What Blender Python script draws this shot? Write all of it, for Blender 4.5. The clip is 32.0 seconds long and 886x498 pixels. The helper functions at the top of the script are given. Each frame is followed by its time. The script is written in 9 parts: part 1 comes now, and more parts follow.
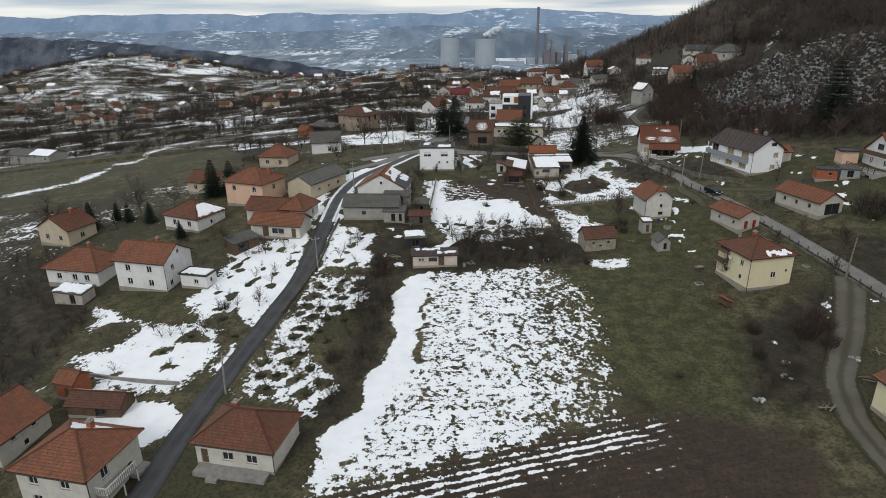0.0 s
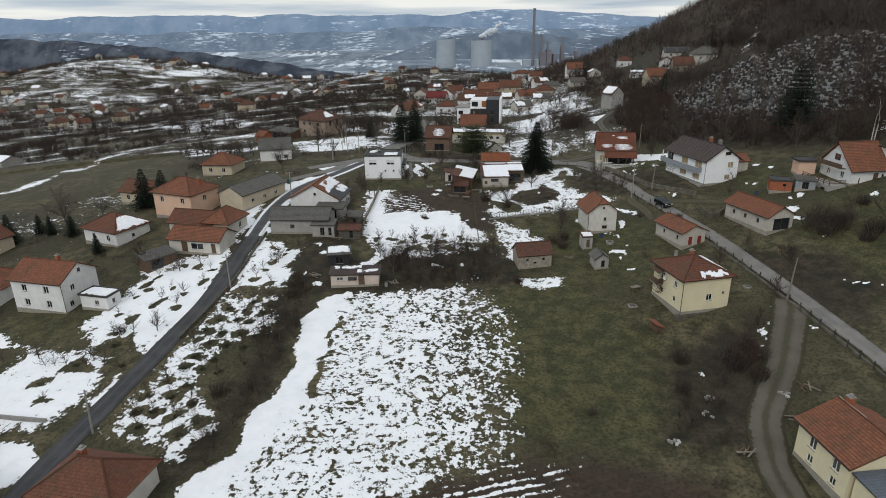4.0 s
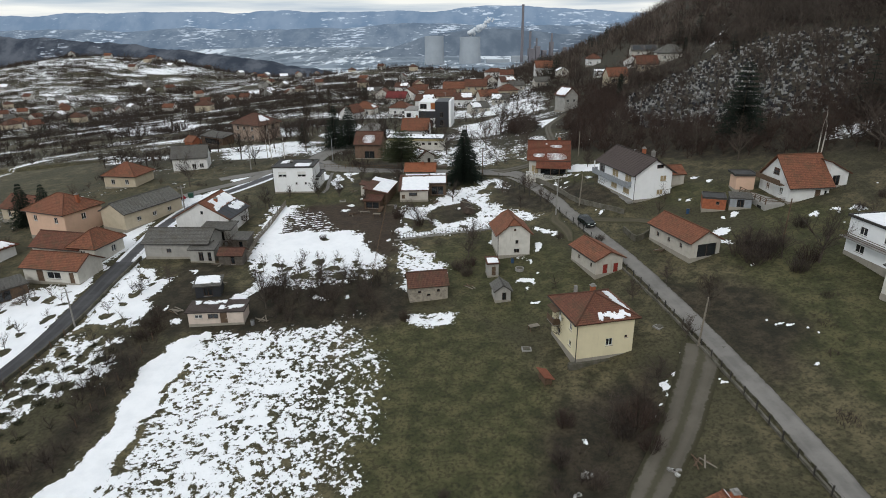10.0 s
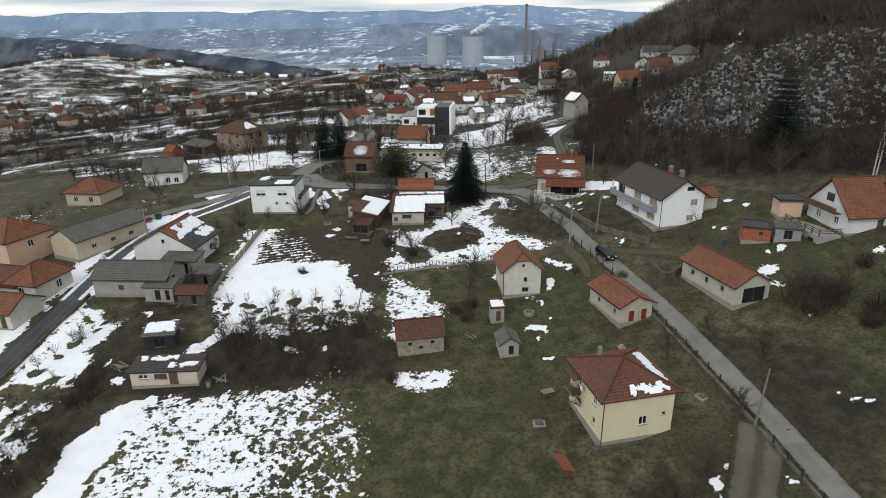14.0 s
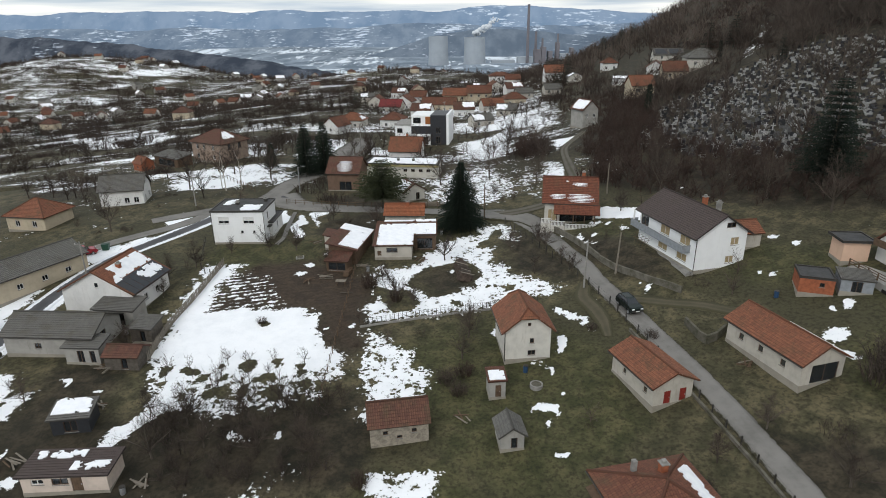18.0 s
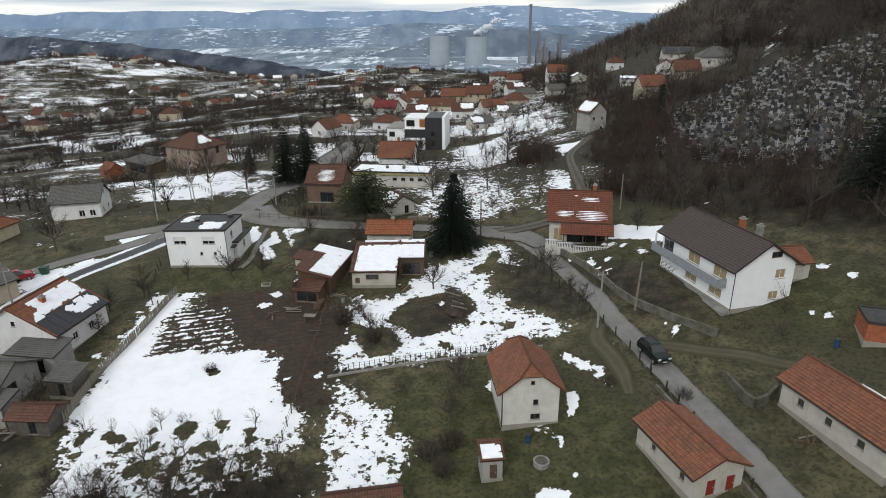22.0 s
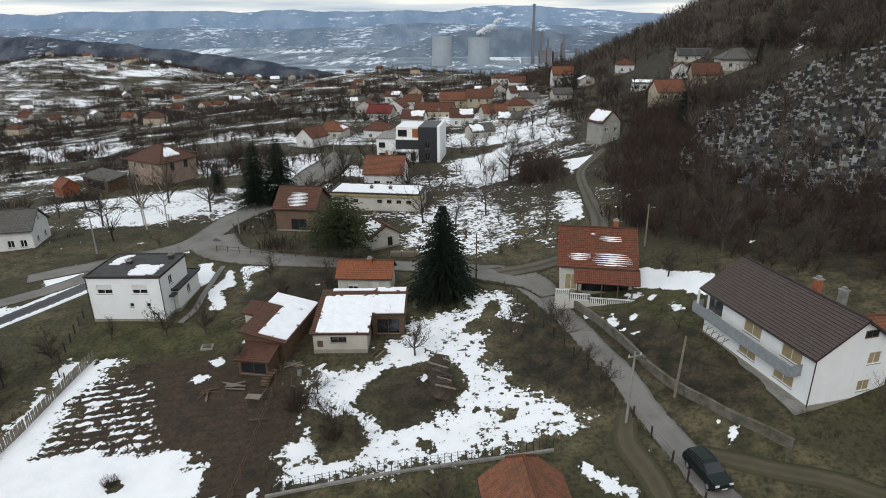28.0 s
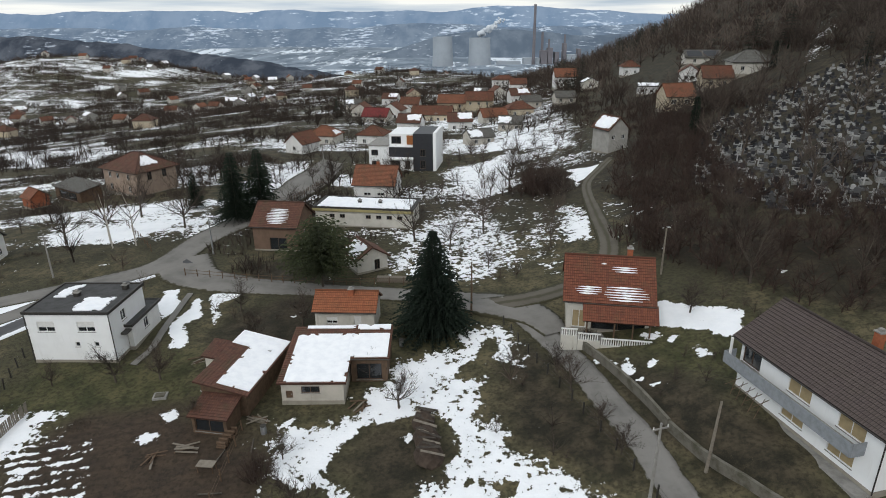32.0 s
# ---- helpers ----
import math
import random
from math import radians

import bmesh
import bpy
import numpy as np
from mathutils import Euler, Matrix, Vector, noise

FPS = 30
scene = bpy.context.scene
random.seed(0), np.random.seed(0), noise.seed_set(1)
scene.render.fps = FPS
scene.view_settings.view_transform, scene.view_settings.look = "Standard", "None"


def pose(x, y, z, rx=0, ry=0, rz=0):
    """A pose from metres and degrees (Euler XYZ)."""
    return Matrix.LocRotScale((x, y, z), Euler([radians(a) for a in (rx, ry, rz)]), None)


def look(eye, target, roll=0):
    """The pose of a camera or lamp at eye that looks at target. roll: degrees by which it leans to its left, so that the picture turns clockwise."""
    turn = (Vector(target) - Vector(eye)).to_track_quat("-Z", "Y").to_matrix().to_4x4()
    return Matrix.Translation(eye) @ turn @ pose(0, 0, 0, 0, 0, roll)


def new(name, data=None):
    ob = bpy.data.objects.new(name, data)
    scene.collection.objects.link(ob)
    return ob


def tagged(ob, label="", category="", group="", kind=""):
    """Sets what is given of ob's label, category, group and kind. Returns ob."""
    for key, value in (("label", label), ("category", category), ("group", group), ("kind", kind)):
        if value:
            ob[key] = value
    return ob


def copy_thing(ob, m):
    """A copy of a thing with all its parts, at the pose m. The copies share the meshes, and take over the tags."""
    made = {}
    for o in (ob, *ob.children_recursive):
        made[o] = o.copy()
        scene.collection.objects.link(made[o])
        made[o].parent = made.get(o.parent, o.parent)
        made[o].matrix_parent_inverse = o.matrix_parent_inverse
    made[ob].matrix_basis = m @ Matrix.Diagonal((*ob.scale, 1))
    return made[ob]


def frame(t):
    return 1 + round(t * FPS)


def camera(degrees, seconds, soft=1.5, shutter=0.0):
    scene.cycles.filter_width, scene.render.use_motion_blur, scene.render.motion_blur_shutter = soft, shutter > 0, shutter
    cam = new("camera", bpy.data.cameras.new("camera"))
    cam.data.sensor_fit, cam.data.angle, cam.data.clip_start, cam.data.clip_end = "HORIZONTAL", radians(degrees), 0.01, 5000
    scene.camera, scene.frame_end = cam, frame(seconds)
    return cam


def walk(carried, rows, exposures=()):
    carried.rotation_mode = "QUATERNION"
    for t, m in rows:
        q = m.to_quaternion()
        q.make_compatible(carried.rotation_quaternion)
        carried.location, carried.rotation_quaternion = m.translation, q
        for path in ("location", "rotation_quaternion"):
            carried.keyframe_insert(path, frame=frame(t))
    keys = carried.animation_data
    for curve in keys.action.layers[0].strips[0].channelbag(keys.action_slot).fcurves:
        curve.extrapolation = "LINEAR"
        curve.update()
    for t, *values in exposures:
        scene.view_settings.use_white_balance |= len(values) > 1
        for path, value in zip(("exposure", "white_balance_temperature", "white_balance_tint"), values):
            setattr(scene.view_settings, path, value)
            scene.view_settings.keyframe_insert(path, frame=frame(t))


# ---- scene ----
cam = camera(71.9, 32.0, soft=0.95)
METRES, EYE, EXPOSURE = 126.5, 44.0, 0.14
ROWS = [
    (0.0, 0.0, 0.0, 0.0, -0.25, -20.38, 0.68),
    (0.5, 0.0016, 0.0079, 0.0003, -0.25, -20.39, 0.68),
    (1.0, 0.0041, 0.0157, 0.0003, -0.24, -20.4, 0.67),
    (1.5, 0.0082, 0.0232, 0.0004, -0.24, -20.39, 0.66),
    (2.0, 0.017, 0.0326, 0.0007, -0.23, -20.4, 0.66),
    (2.5, 0.0317, 0.0407, 0.0009, -0.26, -20.38, 0.67),
    (4.5, 0.1437, 0.0717, 0.0001, -0.27, -20.25, 0.71),
    (5.0, 0.1739, 0.08, -0.0004, -0.3, -20.24, 0.71),
    (5.5, 0.1989, 0.0887, -0.0006, -0.32, -20.26, 0.75),
    (6.0, 0.2235, 0.1005, -0.001, -0.33, -20.28, 0.8),
    (6.5, 0.2421, 0.1129, -0.0005, -0.76, -20.37, 0.8),
    (7.0, 0.2467, 0.1164, 0.0001, -1.06, -20.43, 0.79),
    (7.5, 0.25, 0.1202, 0.0006, -1.04, -20.48, 0.76),
    (8.0, 0.2523, 0.1268, 0.001, -1.01, -20.53, 0.72),
    (8.5, 0.2546, 0.1391, 0.0011, -0.96, -20.56, 0.72),
    (9.0, 0.256, 0.1504, 0.0014, -0.93, -20.57, 0.73),
    (9.5, 0.2574, 0.1643, 0.0016, -0.89, -20.58, 0.75),
    (10.0, 0.259, 0.1794, 0.0018, -0.84, -20.59, 0.76),
    (10.5, 0.2604, 0.1963, 0.0019, -0.78, -20.6, 0.79),
    (11.0, 0.2614, 0.2093, 0.0017, -0.74, -20.59, 0.77),
    (11.5, 0.2628, 0.2261, 0.0016, -0.71, -20.6, 0.78),
    (12.0, 0.2644, 0.2476, 0.0014, -0.66, -20.61, 0.79),
    (12.5, 0.2659, 0.2656, 0.0015, -0.63, -20.62, 0.81),
    (13.0, 0.2668, 0.2812, 0.0015, -0.62, -20.63, 0.79),
    (13.5, 0.2679, 0.298, 0.0016, -0.59, -20.62, 0.78),
    (14.0, 0.2692, 0.315, 0.0016, -0.57, -20.62, 0.79),
    (14.5, 0.2706, 0.3332, 0.0016, -0.55, -20.63, 0.77),
    (16.5, 0.2799, 0.4224, 0.0021, -0.45, -20.61, 0.72),
    (17.0, 0.2814, 0.4354, 0.0025, -0.43, -20.62, 0.72),
    (17.5, 0.2827, 0.449, 0.0026, -0.41, -20.61, 0.69),
    (18.0, 0.2845, 0.4659, 0.0015, -0.39, -20.59, 0.66),
    (18.5, 0.2865, 0.4839, 0.0003, -0.38, -20.59, 0.66),
    (19.0, 0.2883, 0.4993, -0.001, -0.37, -20.59, 0.65),
    (19.5, 0.2898, 0.5134, -0.0027, -0.36, -20.59, 0.65),
    (20.0, 0.2916, 0.5313, -0.0063, -0.35, -20.58, 0.64),
    (20.5, 0.2935, 0.5448, -0.0091, -0.33, -20.57, 0.63),
    (21.0, 0.2961, 0.5602, -0.0093, -0.29, -20.58, 0.62),
    (21.5, 0.2977, 0.5712, -0.0099, -0.25, -20.57, 0.6),
    (22.0, 0.3001, 0.587, -0.0108, -0.23, -20.57, 0.59),
    (22.5, 0.3019, 0.5999, -0.0117, -0.22, -20.58, 0.58),
    (23.0, 0.3031, 0.612, -0.0116, -0.21, -20.58, 0.58),
    (23.5, 0.3044, 0.6254, -0.0109, -0.19, -20.59, 0.56),
    (24.0, 0.3057, 0.6377, -0.0124, -0.16, -20.57, 0.54),
    (24.5, 0.3073, 0.6509, -0.0125, -0.16, -20.58, 0.54),
    (25.0, 0.3086, 0.6618, -0.0134, -0.14, -20.58, 0.54),
    (25.5, 0.3103, 0.6764, -0.0136, -0.15, -20.57, 0.54),
    (27.5, 0.317, 0.7278, -0.0136, 0.02, -20.56, 0.59),
    (28.0, 0.318, 0.742, -0.0133, 0.05, -20.56, 0.58),
    (28.5, 0.319, 0.7548, -0.0133, 0.08, -20.56, 0.56),
    (29.0, 0.3197, 0.7645, -0.0131, 0.09, -20.57, 0.56),
    (29.5, 0.3206, 0.7735, -0.0133, 0.09, -20.56, 0.56),
    (30.0, 0.3217, 0.7841, -0.013, 0.11, -20.56, 0.55),
    (30.5, 0.3227, 0.7933, -0.0134, 0.12, -20.55, 0.54),
    (31.0, 0.3242, 0.8043, -0.0136, 0.13, -20.55, 0.53),
    (31.5, 0.3257, 0.8142, -0.0139, 0.14, -20.54, 0.53),
    (32.0, 0.3274, 0.8254, -0.014, 0.14, -20.53, 0.49),
]
# camera path in shares of the whole way; METRES is the length of the way, EYE the first eye's height
walk(cam, [(t, pose(0, 0, EYE) @ pose(METRES * x, METRES * y, METRES * z, 90 + pitch, roll, yaw)) for t, x, y, z, yaw, pitch, roll in ROWS], exposures=[(0.0, EXPOSURE - 0.15), (4.0, EXPOSURE - 0.17), (6.0, EXPOSURE - 0.08), (9.0, EXPOSURE - 0.04), (14.0, EXPOSURE + 0.04), (19.0, EXPOSURE + 0.09), (25.0, EXPOSURE + 0.02), (32.0, EXPOSURE + 0.0)])

# ---------------------------------------------------------------- world and light
world = bpy.data.worlds.new("overcast_sky")
scene.world = world
world.use_nodes = True
wt = world.node_tree
wt.nodes.clear()
w_out = wt.nodes.new("ShaderNodeOutputWorld")
w_bg = wt.nodes.new("ShaderNodeBackground")
w_sky = wt.nodes.new("ShaderNodeTexSky")
w_sky.sky_type = "NISHITA"
w_sky.sun_disc = False
w_sky.sun_elevation = radians(28)
w_sky.sun_rotation = radians(150)
w_sky.air_density, w_sky.dust_density = 1.0, 2.0
w_co = wt.nodes.new("ShaderNodeTexCoord")
w_map = wt.nodes.new("ShaderNodeMapping")
w_map.inputs["Scale"].default_value = (1.0, 1.0, 16.0)
w_noise = wt.nodes.new("ShaderNodeTexNoise")
w_noise.inputs["Scale"].default_value, w_noise.inputs["Detail"].default_value = 3.2, 6.0
w_ramp = wt.nodes.new("ShaderNodeValToRGB")
w_ramp.color_ramp.elements[0].position, w_ramp.color_ramp.elements[0].color = 0.35, (4.75, 5.75, 6.9, 1)
w_ramp.color_ramp.elements[1].position, w_ramp.color_ramp.elements[1].color = 0.60, (9.9, 10.0, 9.7, 1)
w_mix = wt.nodes.new("ShaderNodeMix")
w_mix.data_type = "RGBA"
w_mix.inputs["Factor"].default_value = 0.85
w_bg.inputs["Strength"].default_value = 0.10
wt.links.new(w_co.outputs["Generated"], w_map.inputs["Vector"])
wt.links.new(w_map.outputs["Vector"], w_noise.inputs["Vector"])
wt.links.new(w_noise.outputs["Fac"], w_ramp.inputs["Fac"])
wt.links.new(w_sky.outputs["Color"], w_mix.inputs["A"])
wt.links.new(w_ramp.outputs["Color"], w_mix.inputs["B"])
wt.links.new(w_mix.outputs["Result"], w_bg.inputs["Color"])
wt.links.new(w_bg.outputs["Background"], w_out.inputs["Surface"])
sun_data = bpy.data.lights.new("sun", "SUN")
sun_data.energy, sun_data.angle, sun_data.color = 0.9, radians(18), (1.0, 0.975, 0.945)
sun = new("sun", sun_data)
sun.matrix_world = look((0, 0, 0), (0.35, 0.62, -0.52))

# ---------------------------------------------------------------- materials


def material(name, rough=0.8, metal=0.0):
    m = bpy.data.materials.new(name)
    m.use_nodes = True
    b = m.node_tree.nodes["Principled BSDF"]
    b.inputs["Roughness"].default_value, b.inputs["Metallic"].default_value = rough, metal
    b.inputs["Specular IOR Level"].default_value = 0.3
    return m, m.node_tree, b


def noise_node(t, scale, detail=4.0, rough=0.6, coord="Object", stretch=None):
    c = t.nodes.new("ShaderNodeTexCoord")
    n = t.nodes.new("ShaderNodeTexNoise")
    n.inputs["Scale"].default_value, n.inputs["Detail"].default_value, n.inputs["Roughness"].default_value = scale, detail, rough
    if stretch:
        mp = t.nodes.new("ShaderNodeMapping")
        mp.inputs["Scale"].default_value = stretch
        t.links.new(c.outputs[coord], mp.inputs["Vector"])
        t.links.new(mp.outputs["Vector"], n.inputs["Vector"])
    else:
        t.links.new(c.outputs[coord], n.inputs["Vector"])
    return n.outputs["Fac"]


def maths(t, op, a, b=None, c=None, clamp=False):
    n = t.nodes.new("ShaderNodeMath")
    n.operation, n.use_clamp = op, clamp
    for i, v in enumerate((a, b, c)):
        if v is None:
            continue
        if isinstance(v, (int, float)):
            n.inputs[i].default_value = v
        else:
            t.links.new(v, n.inputs[i])
    return n.outputs[0]


def blend(t, fac, a, b):
    n = t.nodes.new("ShaderNodeMix")
    n.data_type = "RGBA"
    for key, v in (("Factor", fac), ("A", a), ("B", b)):
        if isinstance(v, (int, float)):
            n.inputs[key].default_value = v
        elif isinstance(v, tuple):
            n.inputs[key].default_value = (*v, 1) if len(v) == 3 else v
        else:
            t.links.new(v, n.inputs[key])
    return n.outputs["Result"]


def step(t, v, lo, hi):
    n = t.nodes.new("ShaderNodeMapRange")
    n.interpolation_type = "SMOOTHSTEP"
    n.inputs["From Min"].default_value, n.inputs["From Max"].default_value = lo, hi
    t.links.new(v, n.inputs["Value"])
    return n.outputs["Result"]


def bump(t, b, height, strength, dist):
    n = t.nodes.new("ShaderNodeBump")
    n.inputs["Strength"].default_value, n.inputs["Distance"].default_value = strength, dist
    t.links.new(height, n.inputs["Height"])
    t.links.new(n.outputs["Normal"], b.inputs["Normal"])


def attr(t, name):
    n = t.nodes.new("ShaderNodeAttribute")
    n.attribute_name = name
    return n.outputs["Fac"]


def rnd(t):
    return t.nodes.new("ShaderNodeObjectInfo").outputs["Random"]


def island(t):
    return t.nodes.new("ShaderNodeNewGeometry").outputs["Random Per Island"]


def shade(c, k):
    return tuple(min(1.0, v * k) for v in c)


def plaster(name, c, dirt=0.5, rough=0.9):
    """Painted render with faint blotches, rain streaks and grain."""
    m, t, b = material(name, rough)
    big = noise_node(t, 0.7, 5)
    streak = noise_node(t, 1.6, 4, 0.6, stretch=(1.6, 1.6, 0.25))
    fine = noise_node(t, 30, 2)
    col = blend(t, step(t, big, 0.35, 0.75), c, shade(c, 1 - 0.22 * dirt))
    col = blend(t, maths(t, "MULTIPLY", step(t, streak, 0.56, 0.78), 0.55 * dirt), col, tuple(0.55 * v * k for v, k in zip(c, (1.0, 0.95, 0.86))))
    t.links.new(col, b.inputs["Base Color"])
    bump(t, b, fine, 0.25, 0.01)
    return m


def tiles(name, c, c2, moss=0.35, mosscol=(0.07, 0.06, 0.035)):
    """Clay tiles: each tile its own shade, ribs up the slope, moss and soot in patches."""
    m, t, b = material(name, 0.85)
    uv = t.nodes.new("ShaderNodeUVMap")
    br = t.nodes.new("ShaderNodeTexBrick")
    br.offset = 0.0
    br.inputs["Scale"].default_value = 1.0
    br.inputs["Brick Width"].default_value, br.inputs["Row Height"].default_value = 0.24, 0.36
    br.inputs["Mortar Size"].default_value, br.inputs["Bias"].default_value = 0.018, -0.1
    br.inputs["Color1"].default_value, br.inputs["Color2"].default_value = (*c, 1), (*c2, 1)
    br.inputs["Mortar"].default_value = (*shade(c, 0.45), 1)
    t.links.new(uv.outputs["UV"], br.inputs["Vector"])
    big = noise_node(t, 0.55, 6, 0.65)
    fine = noise_node(t, 9, 3)
    col = blend(t, maths(t, "MULTIPLY", step(t, fine, 0.4, 0.8), 0.35), br.outputs["Color"], shade(c2, 0.55))
    streak = noise_node(t, 1.5, 4, 0.6, coord="UV", stretch=(2.2, 0.35, 1.0))
    col = blend(t, maths(t, "MULTIPLY", step(t, streak, 0.48, 0.74), 0.45 * moss + 0.1), col, shade(c2, 0.5))
    col = blend(t, maths(t, "MULTIPLY", step(t, big, 0.45, 0.72), moss), col, mosscol)
    t.links.new(col, b.inputs["Base Color"])
    sep = t.nodes.new("ShaderNodeSeparateXYZ")
    t.links.new(uv.outputs["UV"], sep.inputs[0])
    rib = maths(t, "ABSOLUTE", maths(t, "SINE", maths(t, "MULTIPLY", sep.outputs[0], math.pi / 0.24)))
    bump(t, b, rib, 0.6, 0.03)
    return m


def simple(name, c, rough=0.7, metal=0.0, scale=3.0, amount=0.3, bumpy=0.1, dark=None):
    m, t, b = material(name, rough, metal)
    n = noise_node(t, scale, 6, 0.65)
    n2 = noise_node(t, scale * 9, 3)
    col = blend(t, step(t, n, 0.35, 0.7), c, dark or shade(c, 1 - amount))
    col = blend(t, maths(t, "MULTIPLY", n2, amount * 0.6), col, shade(c, 0.55))
    t.links.new(col, b.inputs["Base Color"])
    if bumpy:
        bump(t, b, n2, bumpy, 0.02)
    return m


def twig(name, c, c2, scale=0.6):
    m, t, b = material(name, 0.9)
    f = maths(t, "ADD", maths(t, "MULTIPLY", rnd(t), 0.5), maths(t, "MULTIPLY", island(t), 0.5))
    t.links.new(blend(t, f, c, c2), b.inputs["Base Color"])
    return m


white = plaster("white_render", (0.70, 0.70, 0.685), 0.6)
whiter = plaster("fresh_white_render", (0.82, 0.835, 0.84), 0.25)
offwhite = plaster("old_white_render", (0.56, 0.54, 0.485), 0.9)
oldwhite = plaster("weathered_whitewash", (0.60, 0.58, 0.53), 0.9)
cream = plaster("cream_render", (0.68, 0.61, 0.415), 0.35)
pinkish = plaster("peach_render", (0.66, 0.45, 0.33), 0.4)
greyrender = plaster("grey_render", (0.34, 0.33, 0.305), 1.0)
beige = plaster("beige_render", (0.50, 0.43, 0.32), 0.7)
stained = plaster("stained_plinth", (0.30, 0.275, 0.23), 1.0)
brownwall = plaster("brown_timber_and_brick", (0.16, 0.105, 0.075), 1.0)
rosewall = plaster("dusty_brick_render", (0.34, 0.26, 0.205), 1.0)
ochre = plaster("ochre_paint", (0.34, 0.295, 0.145), 0.8)
pinkwash = plaster("pinkish_old_render", (0.58, 0.49, 0.42), 1.0)
concrete = simple("concrete", (0.30, 0.29, 0.27), 0.9, scale=1.2, amount=0.35)
dirtywall = plaster("grimy_render", (0.47, 0.44, 0.385), 1.0)
oldconcrete = simple("weathered_concrete", (0.165, 0.152, 0.128), 0.95, scale=0.8, amount=0.5, dark=(0.065, 0.062, 0.040))
darkconcrete = simple("mossy_concrete", (0.125, 0.115, 0.092), 0.95, scale=0.9, amount=0.6, dark=(0.05, 0.05, 0.028))
redtile = tiles("orange_clay_tiles", (0.265, 0.108, 0.060), (0.165, 0.066, 0.042), 0.5)
browntile = tiles("weathered_clay_tiles", (0.185, 0.078, 0.048), (0.125, 0.050, 0.034), 0.55)
oldtile = tiles("old_mossy_tiles", (0.150, 0.070, 0.048), (0.098, 0.047, 0.036), 0.65)
brighttile = tiles("bright_orange_tiles", (0.32, 0.115, 0.055), (0.24, 0.083, 0.042), 0.25)
terratile = tiles("russet_clay_tiles", (0.20, 0.072, 0.042), (0.135, 0.047, 0.031), 0.45)
darktile = tiles("dark_brown_tiles", (0.095, 0.074, 0.068), (0.078, 0.059, 0.055), 0.15)
greytile = tiles("grey_fibre_cement_sheets", (0.17, 0.165, 0.15), (0.13, 0.125, 0.115), 0.4)
bluesheet = tiles("blue_grey_sheet_roofing", (0.155, 0.175, 0.205), (0.13, 0.15, 0.175), 0.2)
slate = tiles("grey_sheet_roofing", (0.150, 0.144, 0.132), (0.115, 0.110, 0.102), 0.45)
pinktile = tiles("dark_red_sheet_roofing", (0.22, 0.045, 0.045), (0.18, 0.035, 0.035), 0.3)
brickmat = simple("hollow_brick", (0.36, 0.12, 0.06), 0.9, scale=2.0, amount=0.35)
stonework = simple("pale_rubble_stone", (0.36, 0.32, 0.26), 0.95, scale=2.2, amount=0.5, bumpy=0.5)
wood = simple("weathered_planks", (0.13, 0.085, 0.055), 0.85, scale=2.0, amount=0.4)
darkplank = simple("dark_grey_planks", (0.12, 0.105, 0.088), 0.9, scale=2.0, amount=0.5)
palewood = simple("grey_timber", (0.24, 0.21, 0.17), 0.85, scale=2.0, amount=0.4)
redpaint = simple("red_painted_wood", (0.25, 0.035, 0.025), 0.6, scale=3.0, amount=0.3)
orangewood = simple("orange_wood", (0.36, 0.13, 0.04), 0.7, scale=3.0)
blind_mat = simple("tan_roller_blind", (0.37, 0.29, 0.165), 0.6, scale=2.0, amount=0.2)
framemat = simple("white_window_frame", (0.72, 0.72, 0.70), 0.5, scale=4.0, amount=0.15)
darkframe = simple("brown_window_frame", (0.09, 0.055, 0.035), 0.6, scale=4.0, amount=0.2)
pipe_mat = simple("dark_gutter_metal", (0.06, 0.055, 0.05), 0.5, 0.3, scale=4.0, amount=0.2)
flatroof_mat = simple("bitumen_roofing", (0.075, 0.075, 0.075), 0.9, scale=0.8, amount=0.4)
metal_mat = simple("galvanised_metal", (0.40, 0.41, 0.42), 0.45, 0.6, scale=3.0, amount=0.3)
rail_grey = simple("grey_balcony_sheet", (0.28, 0.30, 0.32), 0.6, 0.0, scale=2.0, amount=0.25)
black_clad = simple("anthracite_cladding", (0.035, 0.037, 0.042), 0.5, scale=2.0, amount=0.2)
blacktex = simple("dark_interior", (0.02, 0.018, 0.016), 0.95, scale=2.0)
carpaint = simple("dark_green_car_paint", (0.012, 0.02, 0.018), 0.25, 0.3, scale=2.0, amount=0.1, bumpy=0)
redcar = simple("red_car_paint", (0.30, 0.02, 0.03), 0.25, 0.2, scale=2.0, amount=0.1, bumpy=0)
rubber = simple("black_rubber", (0.02, 0.02, 0.02), 0.8)
lampglass = simple("clear_lamp_glass", (0.75, 0.76, 0.78), 0.15, bumpy=0)
bark = twig("bare_bark", (0.055, 0.042, 0.032), (0.10, 0.085, 0.07))
twigs = twig("brown_twigs", (0.016, 0.012, 0.010), (0.10, 0.076, 0.06))
redtwigs = twig("russet_twigs", (0.014, 0.009, 0.008), (0.078, 0.050, 0.038))
woodtwigs = twig("winter_wood_twigs", (0.012, 0.009, 0.007), (0.076, 0.056, 0.044))
palewoodtwigs = twig("grey_wood_twigs", (0.042, 0.033, 0.027), (0.165, 0.134, 0.110))
birchbark = twig("birch_bark", (0.35, 0.32, 0.28), (0.5, 0.47, 0.42))
needles = twig("dark_spruce_needles", (0.006, 0.012, 0.008), (0.018, 0.030, 0.017))
pineneedles = twig("green_pine_needles", (0.022, 0.030, 0.012), (0.082, 0.092, 0.038))
hedgegreen = twig("evergreen_hedge", (0.010, 0.014, 0.007), (0.026, 0.031, 0.014))
